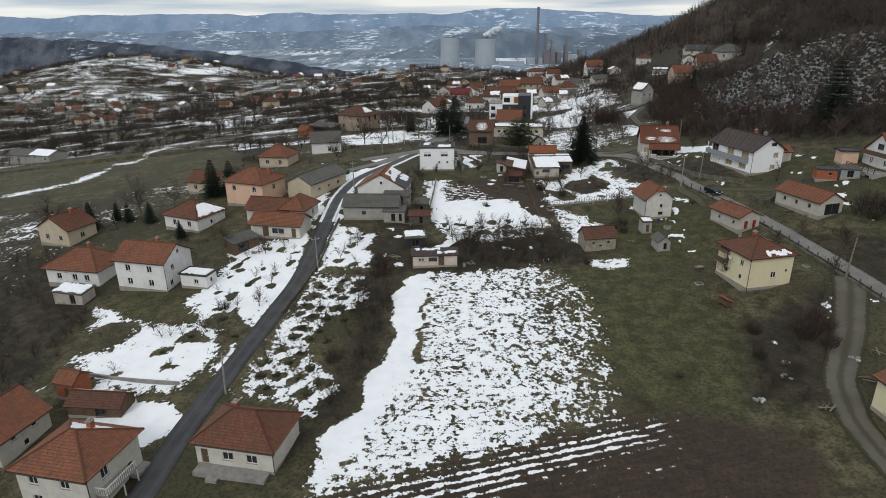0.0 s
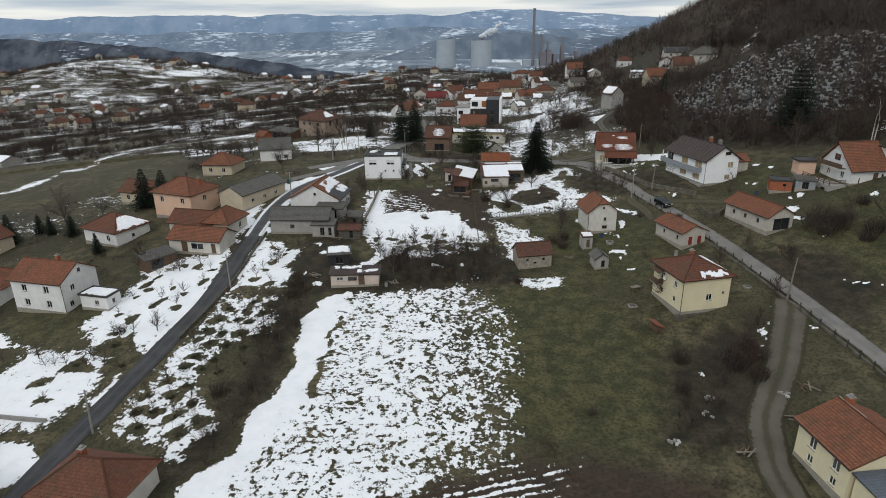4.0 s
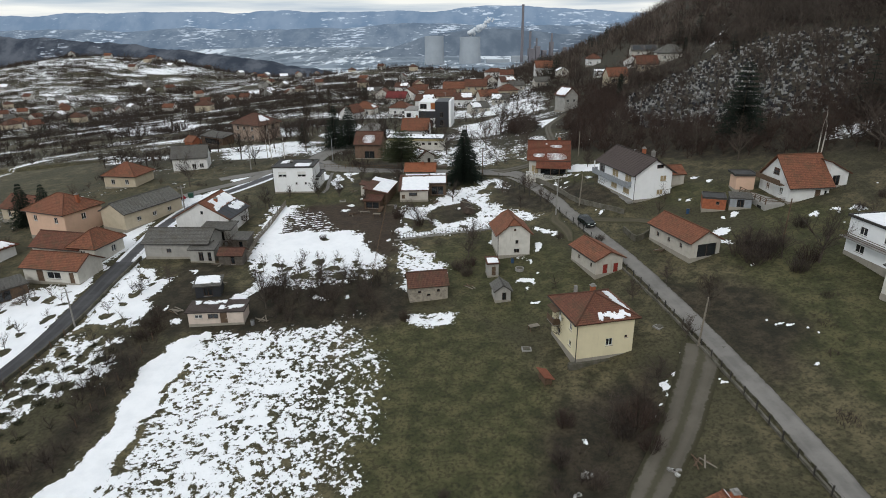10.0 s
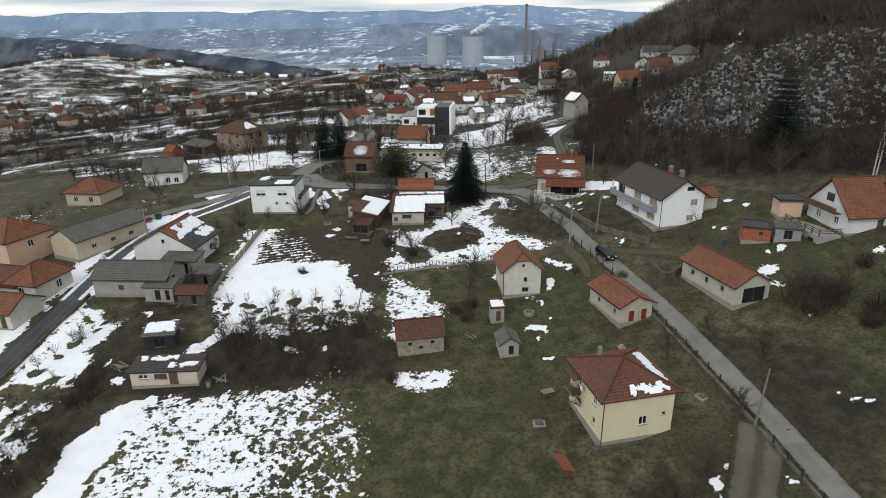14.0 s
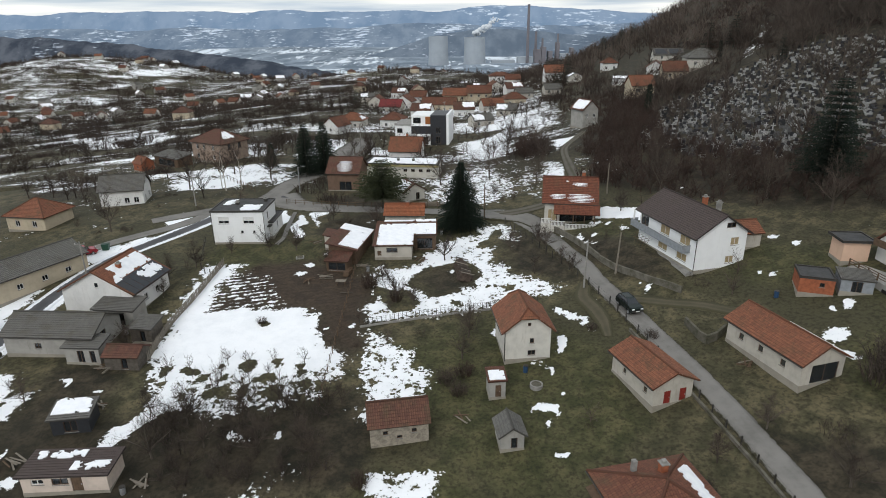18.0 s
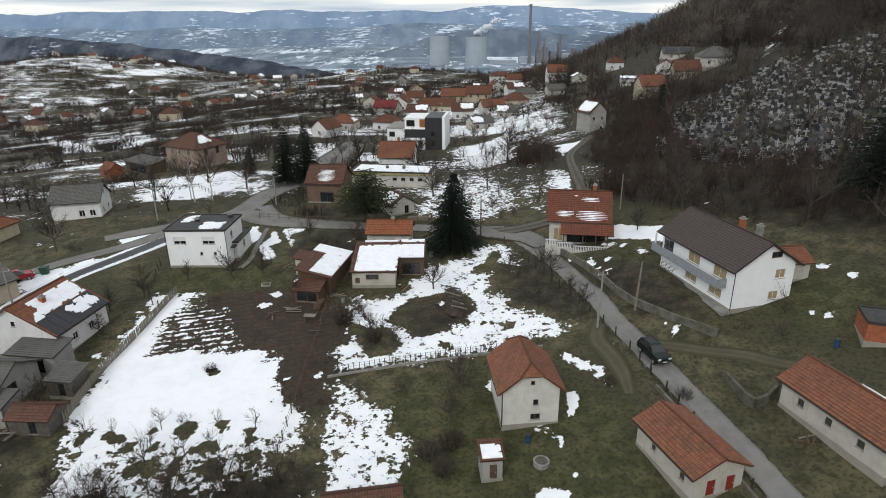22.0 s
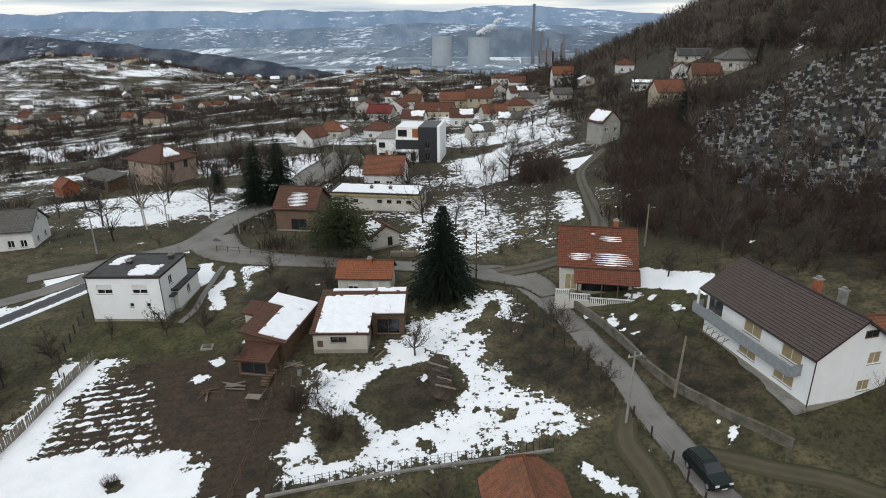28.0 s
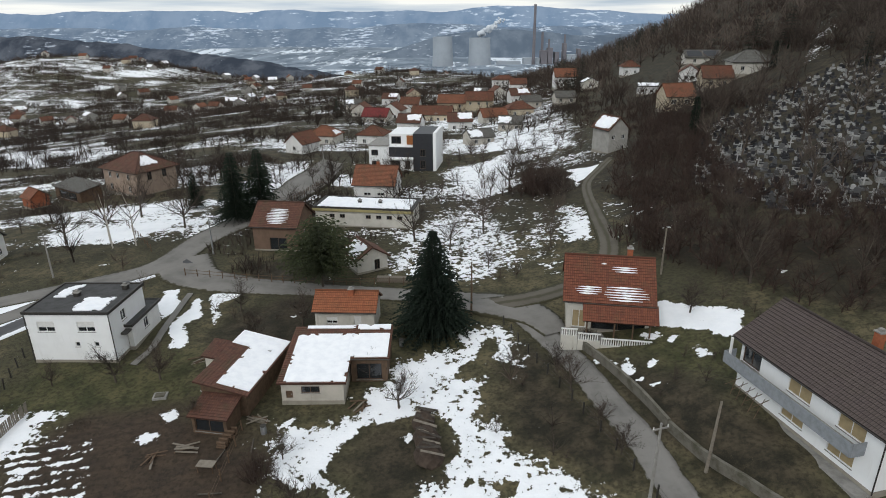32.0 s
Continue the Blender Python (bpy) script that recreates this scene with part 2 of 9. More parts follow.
drygrass = twig("dry_grass", (0.060, 0.052, 0.028), (0.115, 0.098, 0.055))

glass, gt, gb = material("window_glass", 0.06)
gb.inputs["Base Color"].default_value = (0.03, 0.035, 0.04, 1)
gb.inputs["Transmission Weight"].default_value = 0.35
gb.inputs["Specular IOR Level"].default_value = 0.6

snowmat, st_, sb_ = material("old_wet_snow", 0.6)
s_n = noise_node(st_, 1.1, 5)
s_f = noise_node(st_, 7.0, 4)
st_.links.new(blend(st_, step(st_, s_n, 0.35, 0.75), (0.90, 0.915, 0.94), (0.80, 0.82, 0.86)), sb_.inputs["Base Color"])
bump(st_, sb_, s_f, 0.35, 0.05)

# asphalt with patches and worn wheel tracks; "across" runs from edge to edge


def paving(name, c, c2, track=0.25, snowy=0.0, verge=1.28, middle=0.0, rim_c=(0.045, 0.041, 0.022)):
    m, t, b = material(name, 0.85)
    big = noise_node(t, 0.25, 5)
    mid = noise_node(t, 1.3, 5, 0.7)
    fine = noise_node(t, 14, 3)
    col = blend(t, step(t, big, 0.38, 0.66), c, c2)
    col = blend(t, maths(t, "MULTIPLY", step(t, mid, 0.5, 0.75), 0.4), col, shade(c, 0.6))
    a = attr(t, "across")
    wheel = maths(t, "ABSOLUTE", maths(t, "SUBTRACT", maths(t, "ABSOLUTE", a), 0.45))
    col = blend(t, maths(t, "MULTIPLY", step(t, wheel, 0.22, 0.05), track), col, shade(c2, 1.5))
    rim = maths(t, "ADD", maths(t, "ABSOLUTE", a), maths(t, "MULTIPLY", mid, 0.55))
    col = blend(t, step(t, rim, verge - 0.1, verge), col, rim_c)
    if middle:
        strip = maths(t, "ADD", maths(t, "ABSOLUTE", a), maths(t, "MULTIPLY", maths(t, "SUBTRACT", mid, 0.5), 0.5))
        col = blend(t, maths(t, "MULTIPLY", step(t, strip, 0.26, 0.08), middle), col, (0.05, 0.046, 0.024))
    if snowy:
        edge = maths(t, "ADD", maths(t, "ABSOLUTE", a), maths(t, "MULTIPLY", mid, 0.5))
        col = blend(t, step(t, edge, 1.22 - snowy, 1.3 - snowy), col, (0.8, 0.82, 0.86))
    t.links.new(col, b.inputs["Base Color"])
    bump(t, b, fine, 0.3, 0.01)
    return m


asphalt = paving("wet_dark_asphalt", (0.045, 0.045, 0.048), (0.065, 0.065, 0.068), 0.3)
snowy_asphalt = paving("slushy_asphalt", (0.06, 0.06, 0.063), (0.085, 0.085, 0.09), 0.3, 0.42)
concrete_road = paving("pale_concrete_paving", (0.205, 0.195, 0.18), (0.145, 0.138, 0.127), 0.2)
greyroad = paving("worn_grey_asphalt", (0.195, 0.185, 0.170), (0.140, 0.133, 0.122), 0.3, 0.0, 1.22)
worntrack = paving("worn_earth_track", (0.092, 0.079, 0.052), (0.068, 0.060, 0.037), 0.25, 0.0, 0.92, 0.3, (0.058, 0.053, 0.028))
dirtroad = paving("compacted_dirt_track", (0.112, 0.100, 0.080), (0.082, 0.073, 0.057), 0.35, 0.0, 1.12, 0.75)

# ---------------------------------------------------------------- terrain
PROFILE_Y = [-440, 0, 55, 88, 121, 148, 181, 220, 297, 440, 770, 1320, 2200, 4900]
PROFILE_Z = [-15, -8.8, -4.8, -2.1, 2.1, 4.6, 6.3, 5.9, 3.3, -2, -24, -73, -125, -260]


def softramp(v, w):
    return w * np.logaddexp(0.0, np.asarray(v, float) / w)


def land(x, y):
    """Height of the ground: a village ridge, a steep wooded hill to the east and a valley to the west."""
    x, y = np.asarray(x, float), np.asarray(y, float)
    p = (np.interp(y - 15, PROFILE_Y, PROFILE_Z) + 2 * np.interp(y, PROFILE_Y, PROFILE_Z) + np.interp(y + 15, PROFILE_Y, PROFILE_Z)) / 4
    near = 1 / (1 + np.exp((y - 680) / 66))
    p = p + (0.215 * softramp(x - 48, 6.6) * np.exp(-np.maximum(x - 66, 0) / 990) + 0.42 * (softramp(x - 134, 15) - softramp(x - 363, 44))) * near
    p = p - 0.105 * (softramp(-x - 30, 10) - softramp(-x - 300, 60))
    return p + 72 * np.exp(-((x + 470) / 240) ** 2 - ((y - 980) / 190) ** 2) + 16 * np.exp(-((x + 30) / 190) ** 2 - ((y - 900) / 130) ** 2) + berm(x, y)


def berm(x, y):
    """The filled ground along the lower side of the large white house."""
    a, b = 0.970 * (x - 65.0) + 0.242 * (y - 146.6), -0.242 * (x - 65.0) + 0.970 * (y - 146.6)
    return 1.1 * np.exp(-((a - 2.4) / 3.3) ** 2) / (1 + np.exp(np.clip((np.abs(b) - 9.5) / 1.2, -40, 40)))


def ground(x, y):
    return float(land(x, y))


def wavy(x, y, s, k=0):
    """Cheap smooth noise in -1 to 1, with features about s metres across."""
    a, b = x / s, y / s
    return (np.sin(1.7 * a + 2.3 * np.sin(0.9 * b + k)) + np.sin(2.1 * b + 1.9 * np.sin(1.1 * a + 2.2 * k)) + np.sin(1.3 * (a + b) + 1.5 * np.sin(1.6 * (a - b)) + k)) / 3


def inside(x, y, pts, soft):
    """1 well inside the polygon, 0 well outside, with a soft edge."""
    pts = np.array(pts, float)
    d2 = np.full(x.shape, 1e9)
    odd = np.zeros(x.shape, bool)
    for (ax, ay), (bx, by) in zip(pts, np.roll(pts, -1, 0)):
        ex, ey = bx - ax, by - ay
        s = np.clip(((x - ax) * ex + (y - ay) * ey) / (ex * ex + ey * ey), 0, 1)
        d2 = np.minimum(d2, (x - ax - s * ex) ** 2 + (y - ay - s * ey) ** 2)
        odd ^= ((ay > y) != (by > y)) & (x < ax + (y - ay) * ex / (ey if ey else 1e-9))
    d = np.sqrt(d2) * np.where(odd, 1, -1)
    q = np.clip(d / soft * 0.5 + 0.5, 0, 1)
    return q * q * (3 - 2 * q)


def rows_in(pts, along, across, turn, jitter, seed, chance=1.0):
    """Places in rows inside a polygon, a little out of line."""
    rng = random.Random(seed)
    q = np.array(pts, float)
    c, r = q.mean(0), np.hypot(*(q.max(0) - q.min(0)))
    a = radians(turn)
    out = []
    for i in range(-int(r / along), int(r / along) + 1):
        for j in range(-int(r / across), int(r / across) + 1):
            u, v = i * along + rng.uniform(-1, 1) * jitter, j * across + rng.uniform(-1, 1) * jitter
            x, y = c[0] + u * math.cos(a) - v * math.sin(a), c[1] + u * math.sin(a) + v * math.cos(a)
            if rng.random() < chance and float(inside(np.array([x]), np.array([y]), pts, 0.5)[0]) > 0.5:
                out.append((x, y))
    return out


ORCHARD = rows_in([(-24, 105), (-13, 104), (-15, 91), (-18, 78), (-17, 70), (-27, 74), (-26, 92)], 3.1, 3.1, 72, 0.5, 3, 0.92)
ORCHARD_2 = rows_in([(-41, 120), (-30, 117), (-29, 104), (-34, 92), (-40, 94), (-44, 102)], 4.2, 4.2, 75, 1.3, 5, 0.7)
ORCHARD_3 = rows_in([(-22, 128), (-16, 123), (-16, 109), (-21, 109)], 3.4, 3.0, 80, 0.9, 7, 0.75)
ORCHARD_4 = rows_in([(-60, 96), (-52, 92), (-38, 88), (-37, 78), (-50, 78), (-57, 85)], 4.6, 4.6, 60, 1.6, 9, 0.7)
ORCHARD_5 = rows_in([(0, 128.5), (21, 128.5), (22, 123), (12, 120.5), (1, 123.5)], 3.4, 2.8, 5, 0.8, 11, 0.85)
MELT = [(x, y, 0.85) for x, y in ORCHARD] + [(x, y, 0.75) for x, y in ORCHARD_2 + ORCHARD_3 + ORCHARD_4] + [(x, y, 0.65) for x, y in ORCHARD_5]
MELT += [(-37, 92.5, 2.2), (-33.5, 87, 2.0), (-41, 88, 1.6), (-56, 90, 4.0), (-44, 84, 1.5), (29, 143.5, 2.2), (31.5, 142.5, 1.6), (27, 146, 1.3), (9.5, 137.5, 0.7), (44, 163.5, 1.6), (46.6, 166.5, 1.3), (26.4, 147, 1.0), (33, 158, 0.8), (43.5, 147, 0.6), (46.2, 145.6, 0.7), (38.5, 142, 0.6), (-36, 104, 1.0), (-40, 112, 1.2)]

# snow still lying: outline, how much of it is covered, softness of the edge
HILL_DRIFT = [(144, 290), (149, 286.5), (160, 301), (173, 322), (169, 325), (156, 306)]
SNOW = [
    ([(-8, 102), (-1, 106), (19, 107.5), (24, 101), (26, 90), (23, 78), (22, 67), (9, 60), (-6, 56), (-16, 53), (-15, 62), (-11.5, 74), (-7.5, 83), (-9, 94)], 0.60, 2.5),
    ([(18, 108), (24, 101), (26.5, 90), (24, 78), (23, 66), (16, 64), (17, 84), (17, 104)], 0.47, 9.0),
    ([(-8, 102), (-3, 104), (-5, 92), (-5, 80), (-10, 66), (-15, 56), (-15, 62), (-11.5, 74), (-7.5, 83), (-9, 94)], 0.95, 1.5),
    ([(-24.5, 106), (-13.5, 104.8), (-12.5, 97), (-16, 91), (-19, 84), (-16, 78), (-14.5, 71), (-17, 66), (-22, 69), (-29.6, 73), (-29, 81), (-27, 93)], 0.635, 2.6),
    ([(-43, 123.6), (-29.3, 120), (-27.6, 103.6), (-32.5, 91), (-40.4, 92), (-46, 99), (-43, 112)], 0.80, 2.4),
    ([(-63, 101), (-51.6, 94), (-36, 90), (-35, 80), (-37, 74), (-50, 76), (-59, 84), (-61, 94)], 0.74, 2.6),
    ([(-23.3, 130), (-14, 123), (-14.5, 108), (-22.6, 108.4)], 0.78, 1.8),
    ([(-51, 76), (-37, 71), (-34, 67), (-38.5, 62), (-47, 68)], 0.8, 1.5),
    ([(-4.3, 157), (2, 157), (0.4, 150.9), (1.2, 142), (8, 142.5), (16.2, 141.7), (18.4, 136), (19.1, 132.5), (22.9, 129), (22.4, 125.8), (16.6, 120.9), (9.2, 119.2), (1.6, 121.9), (-2.0, 128.8), (-3.7, 143.5)], 0.95, 3.0),
    ([(0.8, 156), (9, 152.5), (11, 148), (12.3, 142.6), (0.8, 141.6)], 0.45, 1.5),
    ([(3, 126), (22, 128), (23, 122), (9, 117.5), (1, 121)], 0.56, 3.0),
    ([(-3, 112), (1, 122), (2.5, 127), (4, 120), (0, 113)], 0.8, 1.0),
    ([(24.1, 155.4), (31.2, 156.1), (32.7, 159.3), (35, 163.7), (35.8, 166.3), (41, 166.6), (43.5, 172.6), (47.5, 172), (50.6, 168.4), (50, 162), (48.9, 160.9), (48, 164), (46.5, 165), (45.4, 160), (46.2, 157), (46.4, 153), (47.9, 149.5), (52, 146.2), (55.3, 143.1), (48.5, 141.2), (33, 137.6), (24.4, 137)], 0.68, 2.6),
    ([(24.5, 135), (29, 134), (34.5, 125), (34.5, 117), (26, 117)], 0.62, 2.0),
    ([(38, 222), (49, 224), (53, 200), (54.5, 190), (46, 184), (37, 186), (31, 191), (33, 205)], 0.54, 3.0),
    ([(58, 176), (60, 200), (62, 215), (56, 215), (54, 190)], 0.45, 2.0),
    ([(69.5, 243), (78, 239.5), (71.5, 231), (68.5, 228)], 0.9, 0.8),
    ([(63, 215), (65.6, 214), (66, 200), (64, 194), (61, 197)], 0.66, 1.5),
    ([(42, 309), (82, 286), (74, 276), (44, 290)], 0.66, 4.0),
    ([(40, 262), (60, 277), (56, 238), (48, 229)], 0.70, 3.0),
    ([(50, 318), (78, 286), (76, 268), (52, 286)], 0.64, 3.0),
    ([(-37.4, 217.4), (-37.7, 225.4), (-29.3, 232.4), (-15.2, 237.8), (-8.8, 227.5), (-12.0, 215.5), (-15.9, 205.8), (-29.0, 205.8)], 0.68, 2.5),
    ([(-188.1, 417.1), (-142.0, 374.2), (-98.7, 360.4), (-81.1, 329.1), (-88.3, 310.6), (-118.6, 319.4)], 0.7, 3.0),
    ([(-36.6, 275.8), (-26.3, 285.6), (-13.2, 252.3), (-24.8, 249.6)], 0.62, 2.5),
    ([(-10.8, 276.6), (1.1, 281.8), (6.0, 268.8), (-0.0, 245.1)], 0.66, 2.5),
    ([(-513.5, 876.8), (-533.3, 973.4), (-456.6, 911.6), (-397.4, 744.7), (-397.4, 711.3)], 0.50, 5.0),
    ([(66, 173), (75, 166), (73, 162), (64, 168)], 0.9, 0.8),
    ([(0.4, 184), (3.0, 184.2), (4.4, 181), (4.6, 176.8), (4.0, 176)], 0.85, 0.7),
    ([(5.8, 183), (7.6, 182.6), (8.6, 172.3), (9.4, 168.1), (7.4, 168.3), (6.7, 173.8)], 0.92, 0.5),
    ([(9.2, 183), (11.4, 183.5), (11.4, 176.7), (11.1, 173.7), (9.9, 174.4)], 0.74, 0.8),
    ([(-24, 160), (-17, 172), (-27, 168), (-31, 150)], 0.75, 1.5),
    ([(-29.5, 118), (-28, 150), (-34, 150), (-32, 122)], 0.9, 1.5),
    ([(-23.5, 130), (-22, 155), (-24.5, 156), (-25, 131)], 0.8, 1.2),
    ([(-20, 176), (-5, 187), (-6, 190), (-24, 182)], 0.75, 1.5),
    ([(114, 148), (150, 138), (152, 148), (118, 155)], 0.58, 3.0),
    ([(13, 264), (26, 250), (26, 243), (11, 252)], 0.7, 2.0),
    ([(5, 226), (13, 240), (-6, 262), (-12, 250)], 0.8, 2.5),
    ([(52.6, 137.6), (54.6, 136.2), (55.9, 134.2), (56.4, 131.4), (55.6, 131.4), (54.9, 133.6), (53.8, 135.4), (52.2, 136.6)], 0.72, 0.7),
    ([(50.6, 131.6), (51.6, 131.2), (51.8, 127.4), (50.8, 127.4)], 0.85, 0.5),
    ([(28, 109.5), (36, 110), (35, 106), (29, 105.5)], 0.62, 0.8),
    ([(30, 332), (80, 300), (88, 330), (66, 372), (40, 376)], 0.58, 6.0),
    ([(60, 420), (96, 440), (90, 520), (50, 500)], 0.55, 10.0),
    ([(-34.2, 78), (-32.2, 91), (-30.2, 104), (-30.4, 118), (-28.4, 118), (-28.2, 104), (-30.8, 90), (-33.0, 78)], 0.82, 0.9),
    ([(-24.6, 107), (-24.0, 118), (-24.0, 130), (-23.2, 130), (-23.0, 118), (-23.4, 107)], 0.8, 0.7),
    (HILL_DRIFT, 0.60, 3.0),
]
PASTURE = [(-178, 240), (-150, 246), (-112, 236), (-82, 230), (-62, 194), (-72, 172), (-118, 160), (-136, 176)]
GREEN = [
    [(19, 102), (36, 112), (43, 101), (47, 88), (44, 70), (35, 66), (24, 70), (22, 80)],
    [(36, 122), (44, 140), (56, 128), (58, 112), (44, 104), (36, 112)],
    [(-6, 166), (12, 168), (16, 158), (10, 152), (-6, 156)],
    [(64, 176), (78, 162), (70, 150), (60, 164)],
    [(76, 150), (95, 138), (92, 125), (76, 138)],
    [(80, 118), (95, 128), (110, 112), (108, 80), (84, 60), (78, 92)],
    [(38, 176), (44, 178), (44, 168), (36, 168)],
    [(104, 320), (136, 358), (152, 402), (130, 438), (112, 390)],
    [(27, 128), (36, 136), (43, 136), (43, 118), (36, 114)],
    [(-60, 106), (-42, 100), (-40, 94), (-58, 97)],
]
BRUSH = [
    [(-8, 118), (26, 122), (30, 114), (26, 107), (4, 104), (-10, 106)],
    [(-16, 106), (-9, 104), (-9, 84), (-14, 66), (-20, 60), (-14, 86)],
    [(46, 86), (62, 92), (58, 76), (50, 66), (40, 68)],
    [(68, 186), (76, 200), (92, 186), (150, 150), (130, 130), (90, 156)],
    [(17, 142), (24, 150), (26, 136), (24, 128), (18, 132)],
    [(31, 150), (36, 155), (42, 151.5), (41, 145), (35, 144.5)],
    [(47, 163), (51, 168), (54, 160), (58, 148), (58, 143), (53, 146.5), (47, 153)],
    [(70, 108), (78, 102), (78, 88), (73, 84), (70, 92)],
    [(22, 168), (28, 178), (22, 183), (14, 178), (12, 172)],
    [(8, 196), (22, 196), (26, 184), (12, 186)],
    [(-110, 45), (-53, 52), (-62, 74), (-64, 104), (-80, 128), (-110, 130)],
    [(66, 112), (72, 108), (80, 106), (82, 94), (76, 86), (71, 90), (67, 102)],
    [(57.8, 161.7), (62.7, 160.3), (66.5, 153.7), (70, 146), (69, 139), (62.4, 143.4), (58.7, 152.3)],
    [(-14, 129), (-4.5, 129), (-4.5, 112), (-9, 106), (-15, 110)],
    [(76.8, 240), (104.7, 288.7), (111.7, 288.3), (100, 240), (84, 200), (74, 183), (67.5, 189.5), (70.8, 208.9), (73, 228)],
]
TILLED = [
    [(1.8, 154.4), (9.1, 158), (14, 158), (24, 152.5), (24.4, 131), (22, 131), (17, 141), (1, 141.5)],
    [(10, 62), (22, 66), (34, 66), (44, 62), (40, 46), (-10, 44), (-16, 52)],
]

xs = np.concatenate([-4800 + 4700 * (1 - np.linspace(1, 0, 60) ** 3)[:-1] , np.arange(-100, 122, 0.62), 122 + 4680 * np.linspace(0, 1, 70)[1:] ** 3])
ys = np.concatenate([np.linspace(-420, 30, 30)[:-1], np.arange(30, 262, 0.62), 262 + 4500 * np.linspace(0, 1, 110)[1:] ** 2.6])
gx, gy = np.meshgrid(xs, ys)
wx, wy = gx + 1.1 * wavy(gx, gy, 2.6, 1), gy + 1.1 * wavy(gx, gy, 2.6, 4)
near_k = 1 / (1 + np.exp(np.clip((np.hypot((gx - 18) / 1.05, gy - 112) - 92) / 9, -40, 40)))
snow = 0.16 + 0.05 * wavy(gx, gy, 9, 2)
far_snow = 0.395 + 0.02 * np.clip((gy - 450) / 300, 0, 1) * (gx < -60) + 0.18 * wavy(gx * 0.6, gy * 2.0, 34, 3) + 0.18 * wavy(gx * 0.7, gy * 1.9, 13, 5)
far_snow = far_snow + 0.04 * np.exp(-((gx + 430) / 150) ** 2 - ((gy - 900) / 95) ** 2) + 0.07 * wavy(gx, gy * 2.2, 6, 8) * (gy > 300) - 0.03 * (gy < 420) - 0.14 / (1 + np.exp(np.clip((gx + 560 + 0.2 * (gy - 900)) / 25, -40, 40)))
hillside = 1 / (1 + np.exp(-np.clip((gx - np.interp(gy, [120, 165, 200, 320, 420], [118, 96, 78, 88, 110])) / 6, -40, 40))) * (gy < 700)
far_snow = far_snow * (1 - hillside) + 0.14 * hillside
snow = snow * near_k + far_snow * (1 - near_k)
for pts, cover, soft in SNOW:
    q = inside(wx, wy, pts, soft)
    snow = snow * (1 - q) + cover * q
BARE = [
    (PASTURE, 0.10, 5.0),
    ([(-14.1, 106.2), (-8.6, 102), (-9.4, 92.7), (-7.2, 87.5), (-11.1, 75.4), (-11.2, 70.3), (-12.8, 67), (-15.1, 63.6), (-16.5, 64), (-15.1, 71.1), (-14.3, 74), (-17.4, 78.8), (-20.5, 81.6), (-19.5, 90), (-14.5, 90.8), (-12, 95)], 0.14, 1.6),
    ([(30.9, 149.2), (31.5, 152.1), (34.9, 153.7), (37.6, 155.9), (38.5, 157.5), (41.3, 154.2), (41.6, 150.5), (41.3, 147.8), (38.6, 146.6), (38.2, 145.4), (34.1, 145.2), (31.5, 146.5)], 0.06, 1.0),
    ([(8.7, 152), (22.4, 148.8), (24.0, 130.6), (22.5, 131.2), (19.6, 136.4), (17.2, 141.7), (12.3, 143)], 0.10, 1.5),
    ([(-3.5, 99.3), (-3.1, 99.3), (-3.55, 87.4), (-3.6, 79), (-3.9, 79), (-3.9, 87.4)], 0.15, 0.7),
]
for pts, cover, soft in BARE:
    q = inside(wx, wy, pts, soft)
    snow = snow * (1 - q) + cover * q
drift = inside(wx, wy, [(-137, 184), (-122, 192), (-117, 215), (-113, 247), (-108, 247), (-112, 214), (-117, 187), (-134, 178)], 2.0)
snow = snow * (1 - drift) + 0.74 * drift
DABS = [(64.8, 92.5, 0.8), (63.8, 91.2, 0.7), (62.8, 89.8, 0.7), (61.6, 88.0, 0.7), (60.6, 86.4, 0.6), (59.4, 84.6, 0.5), (67.0, 87.0, 0.6), (64.8, 84.0, 0.5), (63.2, 81.4, 0.5), (58.2, 82.6, 0.4), (47.5, 118.2, 0.9), (48.2, 116.4, 0.6), (47.6, 114.6, 0.6), (46.4, 117.0, 0.5), (66.0, 163.0, 0.9), (68.4, 160.2, 0.7), (64.2, 165.0, 1.0), (63.0, 160.0, 0.6), (80.5, 137.5, 0.6), (82.5, 136.0, 0.7), (84.8, 134.0, 0.6), (86.5, 126.0, 0.9), (80.0, 119.5, 1.0), (81.5, 117.6, 0.9), (78.5, 121.0, 0.9), (97, 121, 0.8), (100, 120.5, 0.9), (103, 119.6, 0.8), (78, 96, 0.4), (79, 94.5, 0.45), (80, 93.2, 0.3), (13.5, 156.5, 0.9), (15.0, 160.5, 0.8), (12.5, 153.0, 1.1), (16.0, 163.5, 0.7), (3.0, 148.6, 0.8), (-9.0, 121.5, 0.8), (-6.5, 123.0, 0.7), (-11.0, 113.0, 0.7), (-8.5, 108.5, 0.8), (5.5, 104.8, 0.9), (-3.0, 104.6, 0.9), (48.6, 125.8, 0.7), (49.0, 124.4, 0.6), (60.4, 161.0, 0.6), (47.9, 118.2, 0.6), (48.5, 110.6, 0.5), (88.3, 142.9, 0.8), (86.7, 146.6, 1.0), (82.1, 121.3, 1.0), (-11.3, 124.5, 0.8), (-5.2, 141.3, 0.7), (-5.1, 145.3, 0.7), (13.2, 115.2, 0.9), (16.8, 114.8, 0.7), (60.0, 160.0, 1.0), (61.4, 157.6, 0.8), (62.6, 155.6, 0.7), (58.6, 161.4, 0.8), (57.8, 163.0, 0.5)]
dab_rng = random.Random(51)
